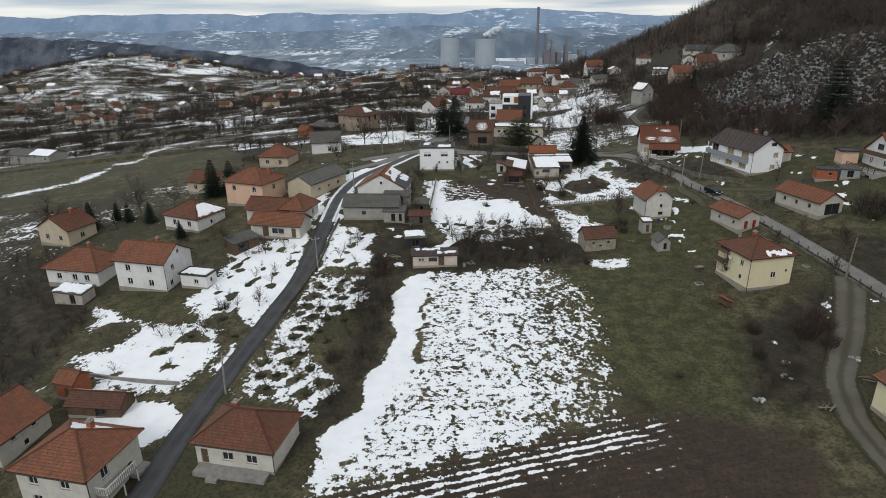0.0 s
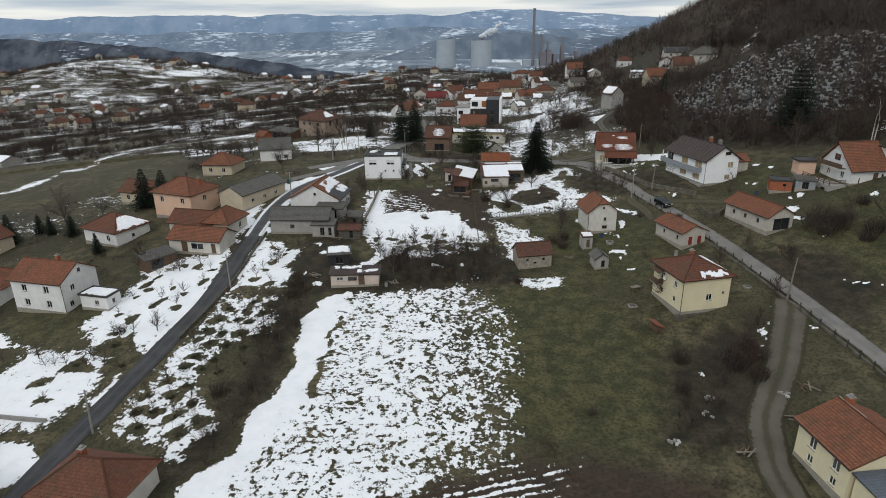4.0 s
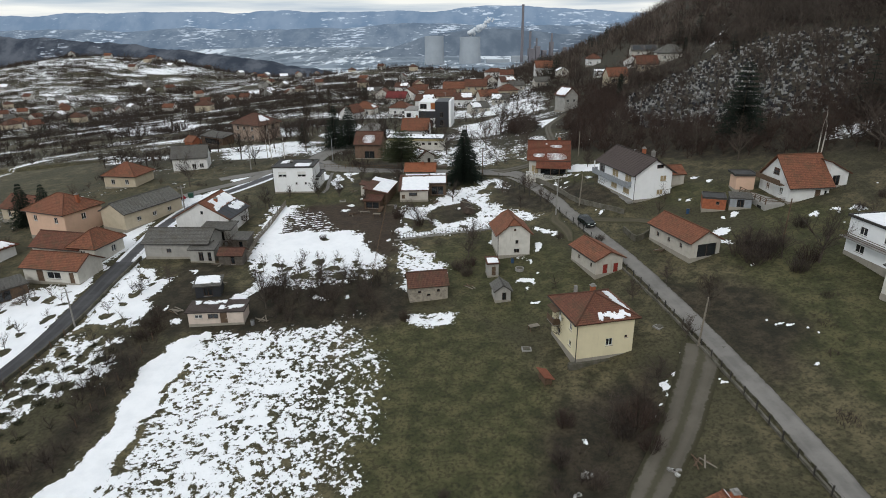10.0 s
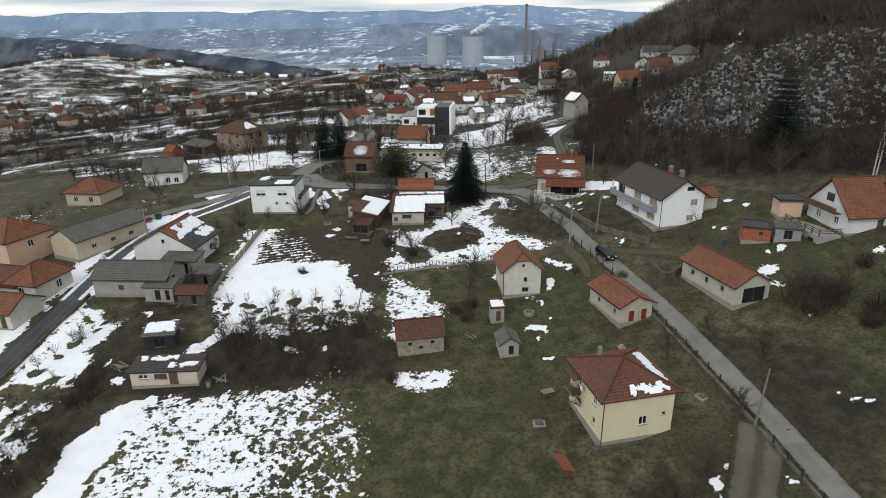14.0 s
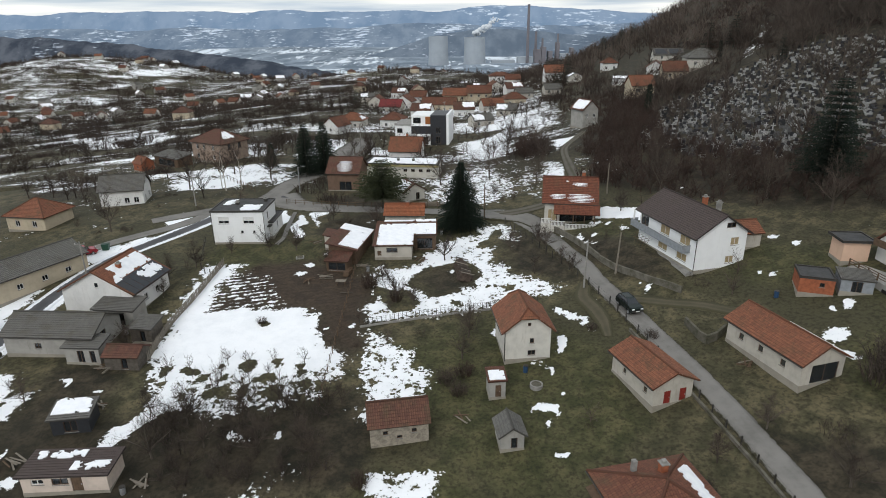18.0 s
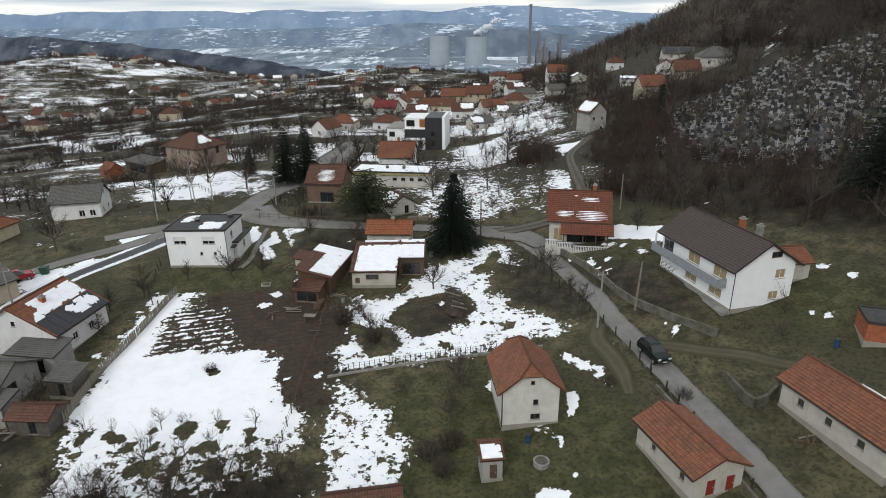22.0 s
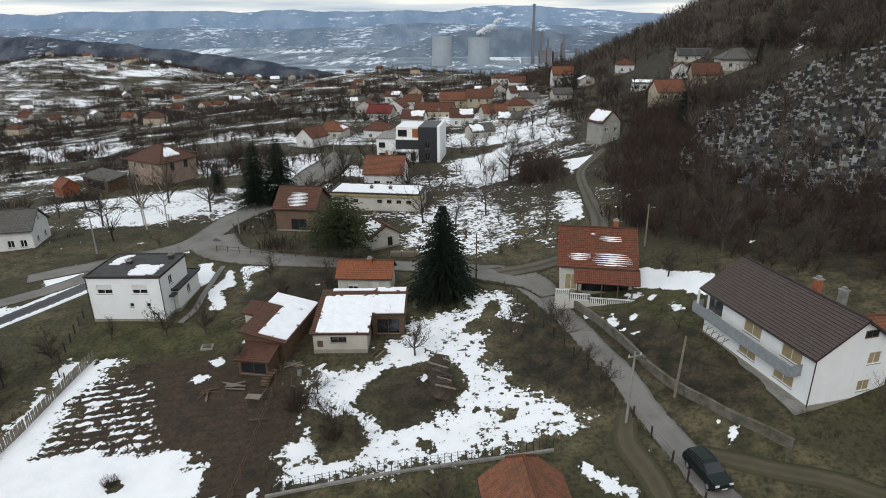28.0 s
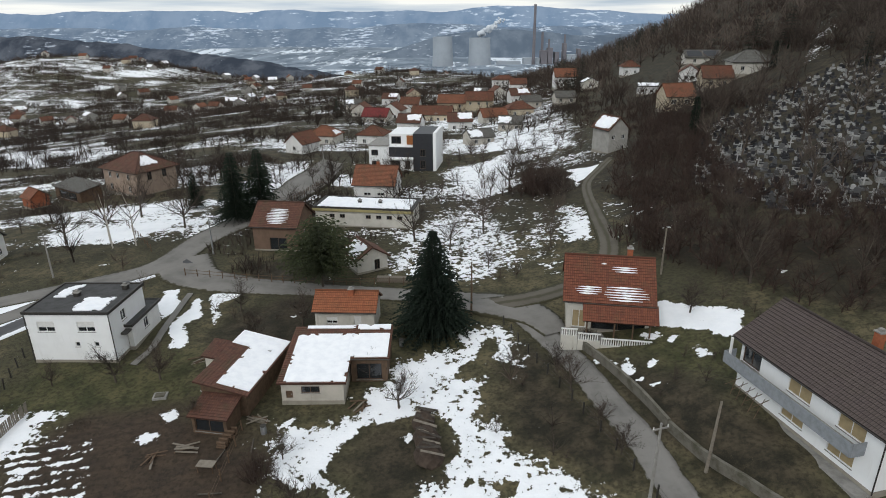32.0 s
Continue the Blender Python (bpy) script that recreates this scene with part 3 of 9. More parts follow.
for _ in range(90):
    dx, dy = dab_rng.uniform(-60, 112), dab_rng.uniform(58, 205)
    if not (22 < dx < 46 and 66 < dy < 112):
        DABS.append((dx, dy, dab_rng.uniform(0.22, 0.6)))
for mx, my, mr in DABS:
    i0, i1, j0, j1 = np.searchsorted(ys, my - 4), np.searchsorted(ys, my + 4), np.searchsorted(xs, mx - 4), np.searchsorted(xs, mx + 4)
    k = np.clip(1.7 - np.hypot(wx[i0:i1, j0:j1] - mx, wy[i0:i1, j0:j1] - my) / mr, 0, 1)
    snow[i0:i1, j0:j1] = np.maximum(snow[i0:i1, j0:j1], 0.70 * k)
for mx, my, mr in MELT:
    i0, i1, j0, j1 = np.searchsorted(ys, my - 5), np.searchsorted(ys, my + 5), np.searchsorted(xs, mx - 5), np.searchsorted(xs, mx + 5)
    bx, by = wx[i0:i1, j0:j1], wy[i0:i1, j0:j1]
    k = np.clip(1.5 - np.hypot(bx - mx, by - my) / mr, 0, 1)
    snow[i0:i1, j0:j1] = snow[i0:i1, j0:j1] * (1 - k) + 0.08 * k
furrow = np.maximum(inside(gx, gy, [(-18, 46), (-14, 54), (6, 59.5), (22, 65.5), (32, 67), (32, 56), (-10, 42)], 3.0), 0.6 * inside(gx, gy, [(0.6, 153), (9, 151), (12.3, 142.6), (0.8, 141.6)], 2.0))
snow = np.maximum(snow, 0.50 * inside(gx, gy, [(-18, 50), (-14, 56), (6, 61), (22, 66), (30, 66), (26, 61), (-6, 48)], 4.0))
green, brush, tilled = (np.zeros(gx.shape) for _ in range(3))
for layer, polys in ((green, GREEN), (brush, BRUSH), (tilled, TILLED)):
    for pts in polys:
        np.maximum(layer, inside(wx, wy, pts, 2.5), out=layer)
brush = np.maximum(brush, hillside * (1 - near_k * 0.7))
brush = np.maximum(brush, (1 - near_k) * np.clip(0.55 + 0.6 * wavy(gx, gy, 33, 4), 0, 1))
brush = brush * (1 - inside(wx, wy, PASTURE, 6.0))
gz = land(gx, gy) + 0.10 * wavy(gx, gy, 4.5, 6) * near_k + 0.05 * np.clip(snow - 0.4, 0, 1)
gz = gz + (1 - near_k) * (1 - hillside) * 1.5 * wavy(gx, gy, 70, 2) * (gy > 230)


def grid_mesh(name, x, y, z, layers=()):
    rows, cols = x.shape
    me = bpy.data.meshes.new(name)
    me.vertices.add(rows * cols)
    me.vertices.foreach_set("co", np.stack([x, y, z], -1).astype(np.float32).ravel())
    i = np.arange(rows * cols).reshape(rows, cols)
    q = np.stack([i[:-1, :-1], i[:-1, 1:], i[1:, 1:], i[1:, :-1]], -1).reshape(-1, 4)
    me.loops.add(q.size)
    me.loops.foreach_set("vertex_index", q.ravel().astype(np.int32))
    me.polygons.add(len(q))
    me.polygons.foreach_set("loop_start", np.arange(0, q.size, 4, dtype=np.int32))
    me.polygons.foreach_set("use_smooth", np.ones(len(q), bool))
    me.update(calc_edges=True)
    for key, v in layers:
        a = me.attributes.new(key, "FLOAT", "POINT")
        a.data.foreach_set("value", v.astype(np.float32).ravel())
    return me


earth, et, eb = material("winter_meadow_and_snow", 0.9)
n_big = noise_node(et, 0.06, 5, 0.6)
n_mid = noise_node(et, 0.45, 5, 0.62)
n_fine = noise_node(et, 2.3, 4, 0.6)
n_grain = noise_node(et, 11.0, 3, 0.6)
n_spot = noise_node(et, 1.15, 6, 0.66, stretch=(1.1, 1.0, 1.0))
olive = blend(et, step(et, n_mid, 0.35, 0.68), (0.044, 0.042, 0.021), (0.132, 0.112, 0.062))
olive = blend(et, step(et, n_big, 0.42, 0.62), olive, (0.056, 0.052, 0.027))
lush = blend(et, step(et, n_mid, 0.35, 0.7), (0.040, 0.044, 0.016), (0.098, 0.090, 0.040))
# leaf litter, blackened to put the shade under woods and brush into it
shaded_litter = blend(et, step(et, n_mid, 0.35, 0.68), (0.010, 0.008, 0.006), (0.050, 0.037, 0.026))
soil = blend(et, step(et, n_mid, 0.35, 0.68), (0.062, 0.042, 0.028), (0.040, 0.028, 0.020))
col = blend(et, maths(et, "MULTIPLY", attr(et, "green"), 0.9), olive, lush)
col = blend(et, maths(et, "MULTIPLY", attr(et, "brush"), 0.78), col, shaded_litter)
col = blend(et, attr(et, "tilled"), col, soil)
# fine near-black specks put small shadows among the growth into the colour
col = blend(et, maths(et, "MULTIPLY", step(et, n_fine, 0.42, 0.68), 0.62), col, (0.011, 0.010, 0.006))
col = blend(et, maths(et, "MULTIPLY", step(et, n_grain, 0.5, 0.8), 0.25), col, (0.12, 0.105, 0.055))
melt = maths(et, "ADD", maths(et, "MULTIPLY", n_spot, 0.62), maths(et, "MULTIPLY", n_mid, 0.38))
melt = maths(et, "ADD", melt, maths(et, "MULTIPLY", maths(et, "SUBTRACT", n_fine, 0.5), 0.24))
e_co = et.nodes.new("ShaderNodeTexCoord")
e_sp = et.nodes.new("ShaderNodeSeparateXYZ")
et.links.new(e_co.outputs["Object"], e_sp.inputs[0])
n_far = noise_node(et, 0.035, 7, 0.68, stretch=(1.0, 2.4, 1.0))
melt = maths(et, "ADD", melt, maths(et, "MULTIPLY", maths(et, "MULTIPLY", maths(et, "SUBTRACT", n_far, 0.5), attr(et, "far")), 0.75))
ploughed = maths(et, "SINE", maths(et, "ADD", maths(et, "MULTIPLY", maths(et, "SUBTRACT", maths(et, "MULTIPLY", e_sp.outputs[1], 0.966), maths(et, "MULTIPLY", e_sp.outputs[0], 0.245)), 5.6), maths(et, "MULTIPLY", n_mid, 2.4)))
col = blend(et, maths(et, "MULTIPLY", maths(et, "MULTIPLY", step(et, ploughed, 0.0, 0.9), attr(et, "tilled")), maths(et, "MULTIPLY", n_big, 0.6)), col, (0.026, 0.019, 0.014))
melt = maths(et, "ADD", melt, maths(et, "MULTIPLY", maths(et, "MULTIPLY", ploughed, attr(et, "furrow")), 0.11))
white_k = step(et, maths(et, "SUBTRACT", maths(et, "ADD", maths(et, "MULTIPLY", attr(et, "snow"), 0.58), 0.19), melt), -0.012, 0.018)
snowcol = blend(et, step(et, n_mid, 0.35, 0.75), (0.90, 0.915, 0.94), (0.82, 0.84, 0.87))
et.links.new(blend(et, white_k, col, snowcol), eb.inputs["Base Color"])
relief = maths(et, "ADD", maths(et, "MULTIPLY", white_k, 0.8), maths(et, "ADD", maths(et, "MULTIPLY", n_grain, 0.5), n_fine))
bump(et, eb, relief, 0.6, 0.10)
ground_ob = tagged(new("ground", grid_mesh("ground", gx, gy, gz, (("snow", snow), ("green", green), ("brush", brush), ("tilled", tilled), ("furrow", furrow), ("far", (1 - near_k) * (1 - hillside))))), "olive winter meadow with patches of melting snow", "ground", kind="structure")
ground_ob.data.materials.append(earth)

# ---------------------------------------------------------------- mesh building


class Build:
    """Collects faces for one mesh, with an optional uv per corner."""


    def __init__(self):
        self.v, self.f, self.uv = [], [], []

    def face(self, pts, uv=None):
        n = len(self.v)
        self.v.extend(tuple(p) for p in pts)
        self.f.append(tuple(range(n, n + len(pts))))
        self.uv.extend(uv if uv else [(0.0, 0.0)] * len(pts))
        return self

    def box(self, x0, x1, y0, y1, z0, z1):
        n = len(self.v)
        self.v.extend([(x0, y0, z0), (x1, y0, z0), (x1, y1, z0), (x0, y1, z0), (x0, y0, z1), (x1, y0, z1), (x1, y1, z1), (x0, y1, z1)])
        for q in ((0, 3, 2, 1), (4, 5, 6, 7), (0, 1, 5, 4), (1, 2, 6, 5), (2, 3, 7, 6), (3, 0, 4, 7)):
            self.f.append(tuple(n + i for i in q))
            self.uv.extend([(0.0, 0.0)] * 4)
        return self

    def hexa(self, p):
        """A block from eight corners: four below, four above, each going round."""
        n = len(self.v)
        self.v.extend(tuple(q) for q in p)
        for q in ((0, 3, 2, 1), (4, 5, 6, 7), (0, 1, 5, 4), (1, 2, 6, 5), (2, 3, 7, 6), (3, 0, 4, 7)):
            self.f.append(tuple(n + i for i in q))
            self.uv.extend([(0.0, 0.0)] * 4)
        return self

    def tube(self, a, b, ra, rb, n=6, cap=True):
        a, b = Vector(a), Vector(b)
        d = (b - a)
        if d.length < 1e-6:
            return self
        d.normalize()
        u = d.orthogonal().normalized()
        w = d.cross(u)
        k = len(self.v)
        for c, r in ((a, ra), (b, rb)):
            for i in range(n):
                t = 2 * math.pi * i / n
                self.v.append(tuple(c + (u * math.cos(t) + w * math.sin(t)) * r))
        for i in range(n):
            j = (i + 1) % n
            self.f.append((k + i, k + j, k + n + j, k + n + i))
            self.uv.extend([(0.0, 0.0)] * 4)
        if cap:
            self.f.append(tuple(k + n + i for i in range(n)))
            self.uv.extend([(0.0, 0.0)] * n)
            self.f.append(tuple(k + n - 1 - i for i in range(n)))
            self.uv.extend([(0.0, 0.0)] * n)
        return self

    def line(self, pts, r, n=5):
        """One unbroken tube along a line of points."""
        pts = [Vector(p) for p in pts]
        k = len(self.v)
        for i, p in enumerate(pts):
            d = (pts[min(i + 1, len(pts) - 1)] - pts[max(i - 1, 0)]).normalized()
            u = d.cross(Vector((0, 0, 1))).normalized() if abs(d.z) < 0.95 else Vector((1, 0, 0))
            w = u.cross(d)
            for j in range(n):
                t = 2 * math.pi * j / n
                self.v.append(tuple(p + (u * math.cos(t) + w * math.sin(t)) * r))
        for i in range(len(pts) - 1):
            for j in range(n):
                a, b = k + i * n + j, k + i * n + (j + 1) % n
                self.f.append((a, b, b + n, a + n))
                self.uv.extend([(0.0, 0.0)] * 4)
        return self

    def weld(self):
        """Join corners that share a place, so that the faces hang together."""
        at = {}
        ids = [at.setdefault(tuple(round(c, 4) for c in p), len(at)) for p in self.v]
        self.v = list(at)
        self.f = [tuple(ids[i] for i in f) for f in self.f]
        return self

    def mesh(self, name, mat, uv=False):
        me = bpy.data.meshes.new(name)
        me.from_pydata(self.v, [], self.f)
        if uv:
            layer = me.uv_layers.new(name="UVMap")
            layer.data.foreach_set("uv", np.array(self.uv, np.float32).ravel())
        me.materials.append(mat)
        me.update()
        return me


def part(name, b, mat, parent, label="", uv=False):
    ob = new(name, b if isinstance(b, bpy.types.Mesh) else b.mesh(name, mat, uv))
    ob.parent = parent
    if label:
        ob["label"] = label
    return ob


def thing(name, x, y, turn, label, category, group="", z=None, kind=""):
    ob = new(name)
    ob.empty_display_size = 0.3
    ob.matrix_world = pose(x, y, ground(x, y) if z is None else z, 0, 0, turn)
    return tagged(ob, label, category, group, kind)


def courses(b, A, B, C, D, run=0.36, lift=0.05, thick=0.16):
    """A tiled slope: A, B along the eave, C, D along the ridge, in stepped courses on a thick deck."""
    A, B, C, D = (Vector(p) for p in (A, B, C, D))
    n = ((B - A).cross(D - A)).normalized()
    if n.z < 0:
        n = -n
    long = max((D - A).length, (C - B).length)
    up = ((C + D) / 2 - (A + B) / 2)
    k = max(3, round(up.length / run))
    e = (B - A).normalized() if (B - A).length > 1e-6 else Vector((1, 0, 0))
    for i in range(k):
        s, t = i / k, (i + 1) / k
        p, q, r, o = A.lerp(D, s) + n * lift, B.lerp(C, s) + n * lift, B.lerp(C, t), A.lerp(D, t)
        uv = [((w - A).dot(e), up.length * h) for w, h in ((p, s), (q, s), (r, t), (o, t))]
        b.face((p, q, r, o) if (q - p).cross(o - p).z >= 0 else (o, r, q, p), uv if (q - p).cross(o - p).z >= 0 else uv[::-1])
        b.face((p, q, q - n * lift, p - n * lift), [uv[0], uv[1], uv[1], uv[0]])
    lo = [w - n * thick for w in (A, B, C, D)]
    b.face(lo)
    top = (A + n * lift, B + n * lift, C, D)
    for i in range(4):
        j = (i + 1) % 4
        if (top[i] - top[j]).length > 1e-4:
            b.face((top[i], top[j], lo[j], lo[i]))
    return b


def patch(b, put, nu, nv, du, dv, thick, seed, ragged=0.6):
    """A ragged slab of snow over a parametric surface put(u, v, height), nu by nv cells."""
    keep = np.zeros((nu, nv), bool)

    def at(i, j):
        u = i + (0.46 * math.sin(12.9 * i + 78.2 * j + seed) if 0 < i < nu else 0.0)
        v = j + (0.46 * math.sin(39.3 * i + 11.1 * j + 2.0 * seed) if 0 < j < nv else 0.0)
        return u * du, v * dv
    for i in range(nu):
        for j in range(nv):
            edge = min(i + 0.5, nu - i - 0.5, (j + 0.5), nv - j - 0.5)
            w = 1.6 * wavy(np.float64(i), np.float64(j), 2.7, seed) + 0.7 * wavy(np.float64(i), np.float64(j), 1.1, seed + 3)
            keep[i, j] = edge + w * ragged * 1.5 > 0.8 * ragged
    for i in range(nu):
        for j in range(nv):
            if not keep[i, j]:
                continue
            a, c, d, e = at(i, j), at(i + 1, j), at(i + 1, j + 1), at(i, j + 1)
            b.face((put(*a, thick), put(*c, thick), put(*d, thick), put(*e, thick)))
            for ok, p, q in ((i == 0 or not keep[i - 1, j], e, a), (i == nu - 1 or not keep[i + 1, j], c, d), (j == 0 or not keep[i, j - 1], a, c), (j == nv - 1 or not keep[i, j + 1], d, e)):
                if ok:
                    b.face((put(*p, 0.0), put(*q, 0.0), put(*q, thick), put(*p, thick)))
    return b

# ---------------------------------------------------------------- houses


def corner(c, turn, w, d, sx, sy):
    """Centre of a footprint whose (sx, sy) corner stands at c."""
    a = radians(turn)
    x, y = -sx * w / 2, -sy * d / 2
    return c[0] + x * math.cos(a) - y * math.sin(a), c[1] + x * math.sin(a) + y * math.cos(a)


def side_map(side, w, d):
    if side == "f":
        return lambda u, z, k: (u, -d / 2 + k, z)
    if side == "b":
        return lambda u, z, k: (u, d / 2 - k, z)
    if side == "l":
        return lambda u, z, k: (-w / 2 + k, u, z)
    return lambda u, z, k: (w / 2 - k, u, z)


def mapped_box(b, put, u0, u1, z0, z1, k0, k1):
    b.hexa([put(u0, z0, k0), put(u1, z0, k0), put(u1, z0, k1), put(u0, z0, k1), put(u0, z1, k0), put(u1, z1, k0), put(u1, z1, k1), put(u0, z1, k1)])


def wall_side(b, put, length, h, holes, z0, thick=0.28):
    us = sorted({-length / 2, length / 2, *[v for o in holes for v in (o[0], o[1])]})
    zs = sorted({z0, h, *[v for o in holes for v in (o[2], o[3])]})
    for ua, ub in zip(us, us[1:]):
        for za, zb in zip(zs, zs[1:]):
            if any(o[0] <= ua and ub <= o[1] and o[2] <= za and zb <= o[3] for o in holes):
                continue
            for k in (0.0, thick):
                b.face((put(ua, za, k), put(ub, za, k), put(ub, zb, k), put(ua, zb, k)))
    for ua, ub in zip(us, us[1:]):
        b.face((put(ua, h, 0), put(ub, h, 0), put(ub, h, thick), put(ua, h, thick)))
    for u0, u1, a0, a1 in holes:
        for (p, q) in (((u0, a0), (u1, a0)), ((u1, a0), (u1, a1)), ((u1, a1), (u0, a1)), ((u0, a1), (u0, a0))):
            b.face((put(*p, 0), put(*q, 0), put(*q, thick), put(*p, thick)))


def fitting(parent, put, kind, u, z, w, h, deep=0.11):
    """A window or door in its opening: frame, pane and sill as parts."""
    u0, u1, z1 = u - w / 2, u + w / 2, z + h
    fm = darkframe if kind in ("brown", "dark") else framemat
    if kind in ("door", "red", "garage", "wooddoor"):
        b = Build()
        mapped_box(b, put, u0, u1, z, z1, deep, deep + 0.06)
        planks = max(2, round(w / 0.28))
        for i in range(planks):
            a = u0 + w * i / planks
            mapped_box(b, put, a + 0.02, a + w / planks - 0.02, z + 0.04, z1 - 0.04, deep - 0.025, deep)
        m = {"red": redpaint, "door": framemat, "garage": palewood, "wooddoor": wood}[kind]
        ob = part("door", b, m, parent)
        b = Build()
        mapped_box(b, put, u1 - 0.18, u1 - 0.12, z + h * 0.47, z + h * 0.53, deep - 0.09, deep - 0.02)
        part("handle", b, metal_mat, ob)
        return ob
    b = Build()
    f = 0.075
    mapped_box(b, put, u0, u1, z, z + f, deep - 0.03, deep + 0.05)
    mapped_box(b, put, u0, u1, z1 - f, z1, deep - 0.03, deep + 0.05)
    mapped_box(b, put, u0, u0 + f, z + f, z1 - f, deep - 0.03, deep + 0.05)
    mapped_box(b, put, u1 - f, u1, z + f, z1 - f, deep - 0.03, deep + 0.05)
    if w > 0.8:
        mapped_box(b, put, u - f / 2, u + f / 2, z + f, z1 - f, deep - 0.02, deep + 0.045)
    ob = part("window", b, fm, parent)
    b = Build()
    mapped_box(b, put, u0 + f, u1 - f, z + f, z1 - f, deep + 0.01, deep + 0.025)
    part("pane", b, glass, ob)
    if kind in ("blind", "half"):
        b = Build()
        lo = z + f if kind == "blind" else z + h * 0.42
        mapped_box(b, put, u0 + f, u1 - f, lo, z1 - f, deep - 0.015, deep + 0.008)
        part("blind", b, blind_mat if kind == "blind" else framemat, ob)
    b = Build()
    mapped_box(b, put, u0 - 0.06, u1 + 0.06, z - 0.05, z - 0.003, -0.07, deep)
    part("sill", b, concrete, ob)
    return ob


def frame_of(w, d, axis):
    """Length along the ridge, span across it, and a turn from ridge axes to house axes."""
    if axis == "x":
        return w, d, lambda x, y, z: (x, y, z)
    return d, w, lambda x, y, z: (-y, x, z)


def slopes(roof, w, d, h, over):
    """The roof's slopes as (eave, eave, ridge, ridge) corners, and its ridge lines."""
    kind, axis, rh = roof[:3]
    L, S, q = frame_of(w, d, axis)
    if kind == "gable":
        s = rh / (S / 2)
        x, y, ze, zr = L / 2 + over * 0.8, S / 2 + over, h - over * s + 0.1, h + rh + 0.1
        return [[q(-x, -y, ze), q(x, -y, ze), q(x, 0, zr), q(-x, 0, zr)], [q(x, y, ze), q(-x, y, ze), q(-x, 0, zr), q(x, 0, zr)]], [(q(-x, 0, zr), q(x, 0, zr))]
    if kind == "hip":
        s = rh / (S / 2)
        r = max(0.15, (L - S) / 2 * (roof[3] if len(roof) > 3 else 1.0))
        x, y, ze, zr = L / 2 + over, S / 2 + over, h - over * s + 0.1, h + rh + 0.1
        a, b, c, e = q(-x, -y, ze), q(x, -y, ze), q(x, y, ze), q(-x, y, ze)
        m, n = q(-r, 0, zr), q(r, 0, zr)
        return [[a, b, n, m], [c, e, m, n], [b, c, n, n], [e, a, m, m]], [(m, n), (a, m), (e, m), (b, n), (c, n)]
    if kind == "jerkin":
        s, c = rh / (S / 2), roof[3]
        x, y, ze, zr = L / 2 + over * 0.8, S / 2 + over, h - over * s + 0.1, h + rh + 0.1
        yc, zc, xr = S / 2 * c, h + rh * (1 - c) + 0.1, L / 2 + over * 0.8 - S / 2 * c * 0.9
        low = [[q(-x, -y, ze), q(x, -y, ze), q(x, -yc, zc), q(-x, -yc, zc)], [q(x, y, ze), q(-x, y, ze), q(-x, yc, zc), q(x, yc, zc)]]
        top = [[q(-x, -yc, zc), q(x, -yc, zc), q(xr, 0, zr), q(-xr, 0, zr)], [q(x, yc, zc), q(-x, yc, zc), q(-xr, 0, zr), q(xr, 0, zr)]]
        ends = [[q(x, -yc, zc), q(x, yc, zc), q(xr, 0, zr), q(xr, 0, zr)], [q(-x, yc, zc), q(-x, -yc, zc), q(-xr, 0, zr), q(-xr, 0, zr)]]
        return low + top + ends, [(q(-xr, 0, zr), q(xr, 0, zr)), (q(x, -yc, zc), q(xr, 0, zr)), (q(x, yc, zc), q(xr, 0, zr)), (q(-x, -yc, zc), q(-xr, 0, zr)), (q(-x, yc, zc), q(-xr, 0, zr))]
    if kind == "shed":
        x, y, s = L / 2 + over, S / 2 + over, rh / S
        return [[q(-x, -y, h - over * s + 0.1), q(x, -y, h - over * s + 0.1), q(x, y, h + rh + over * s + 0.1), q(-x, y, h + rh + over * s + 0.1)]], []
    return [], []


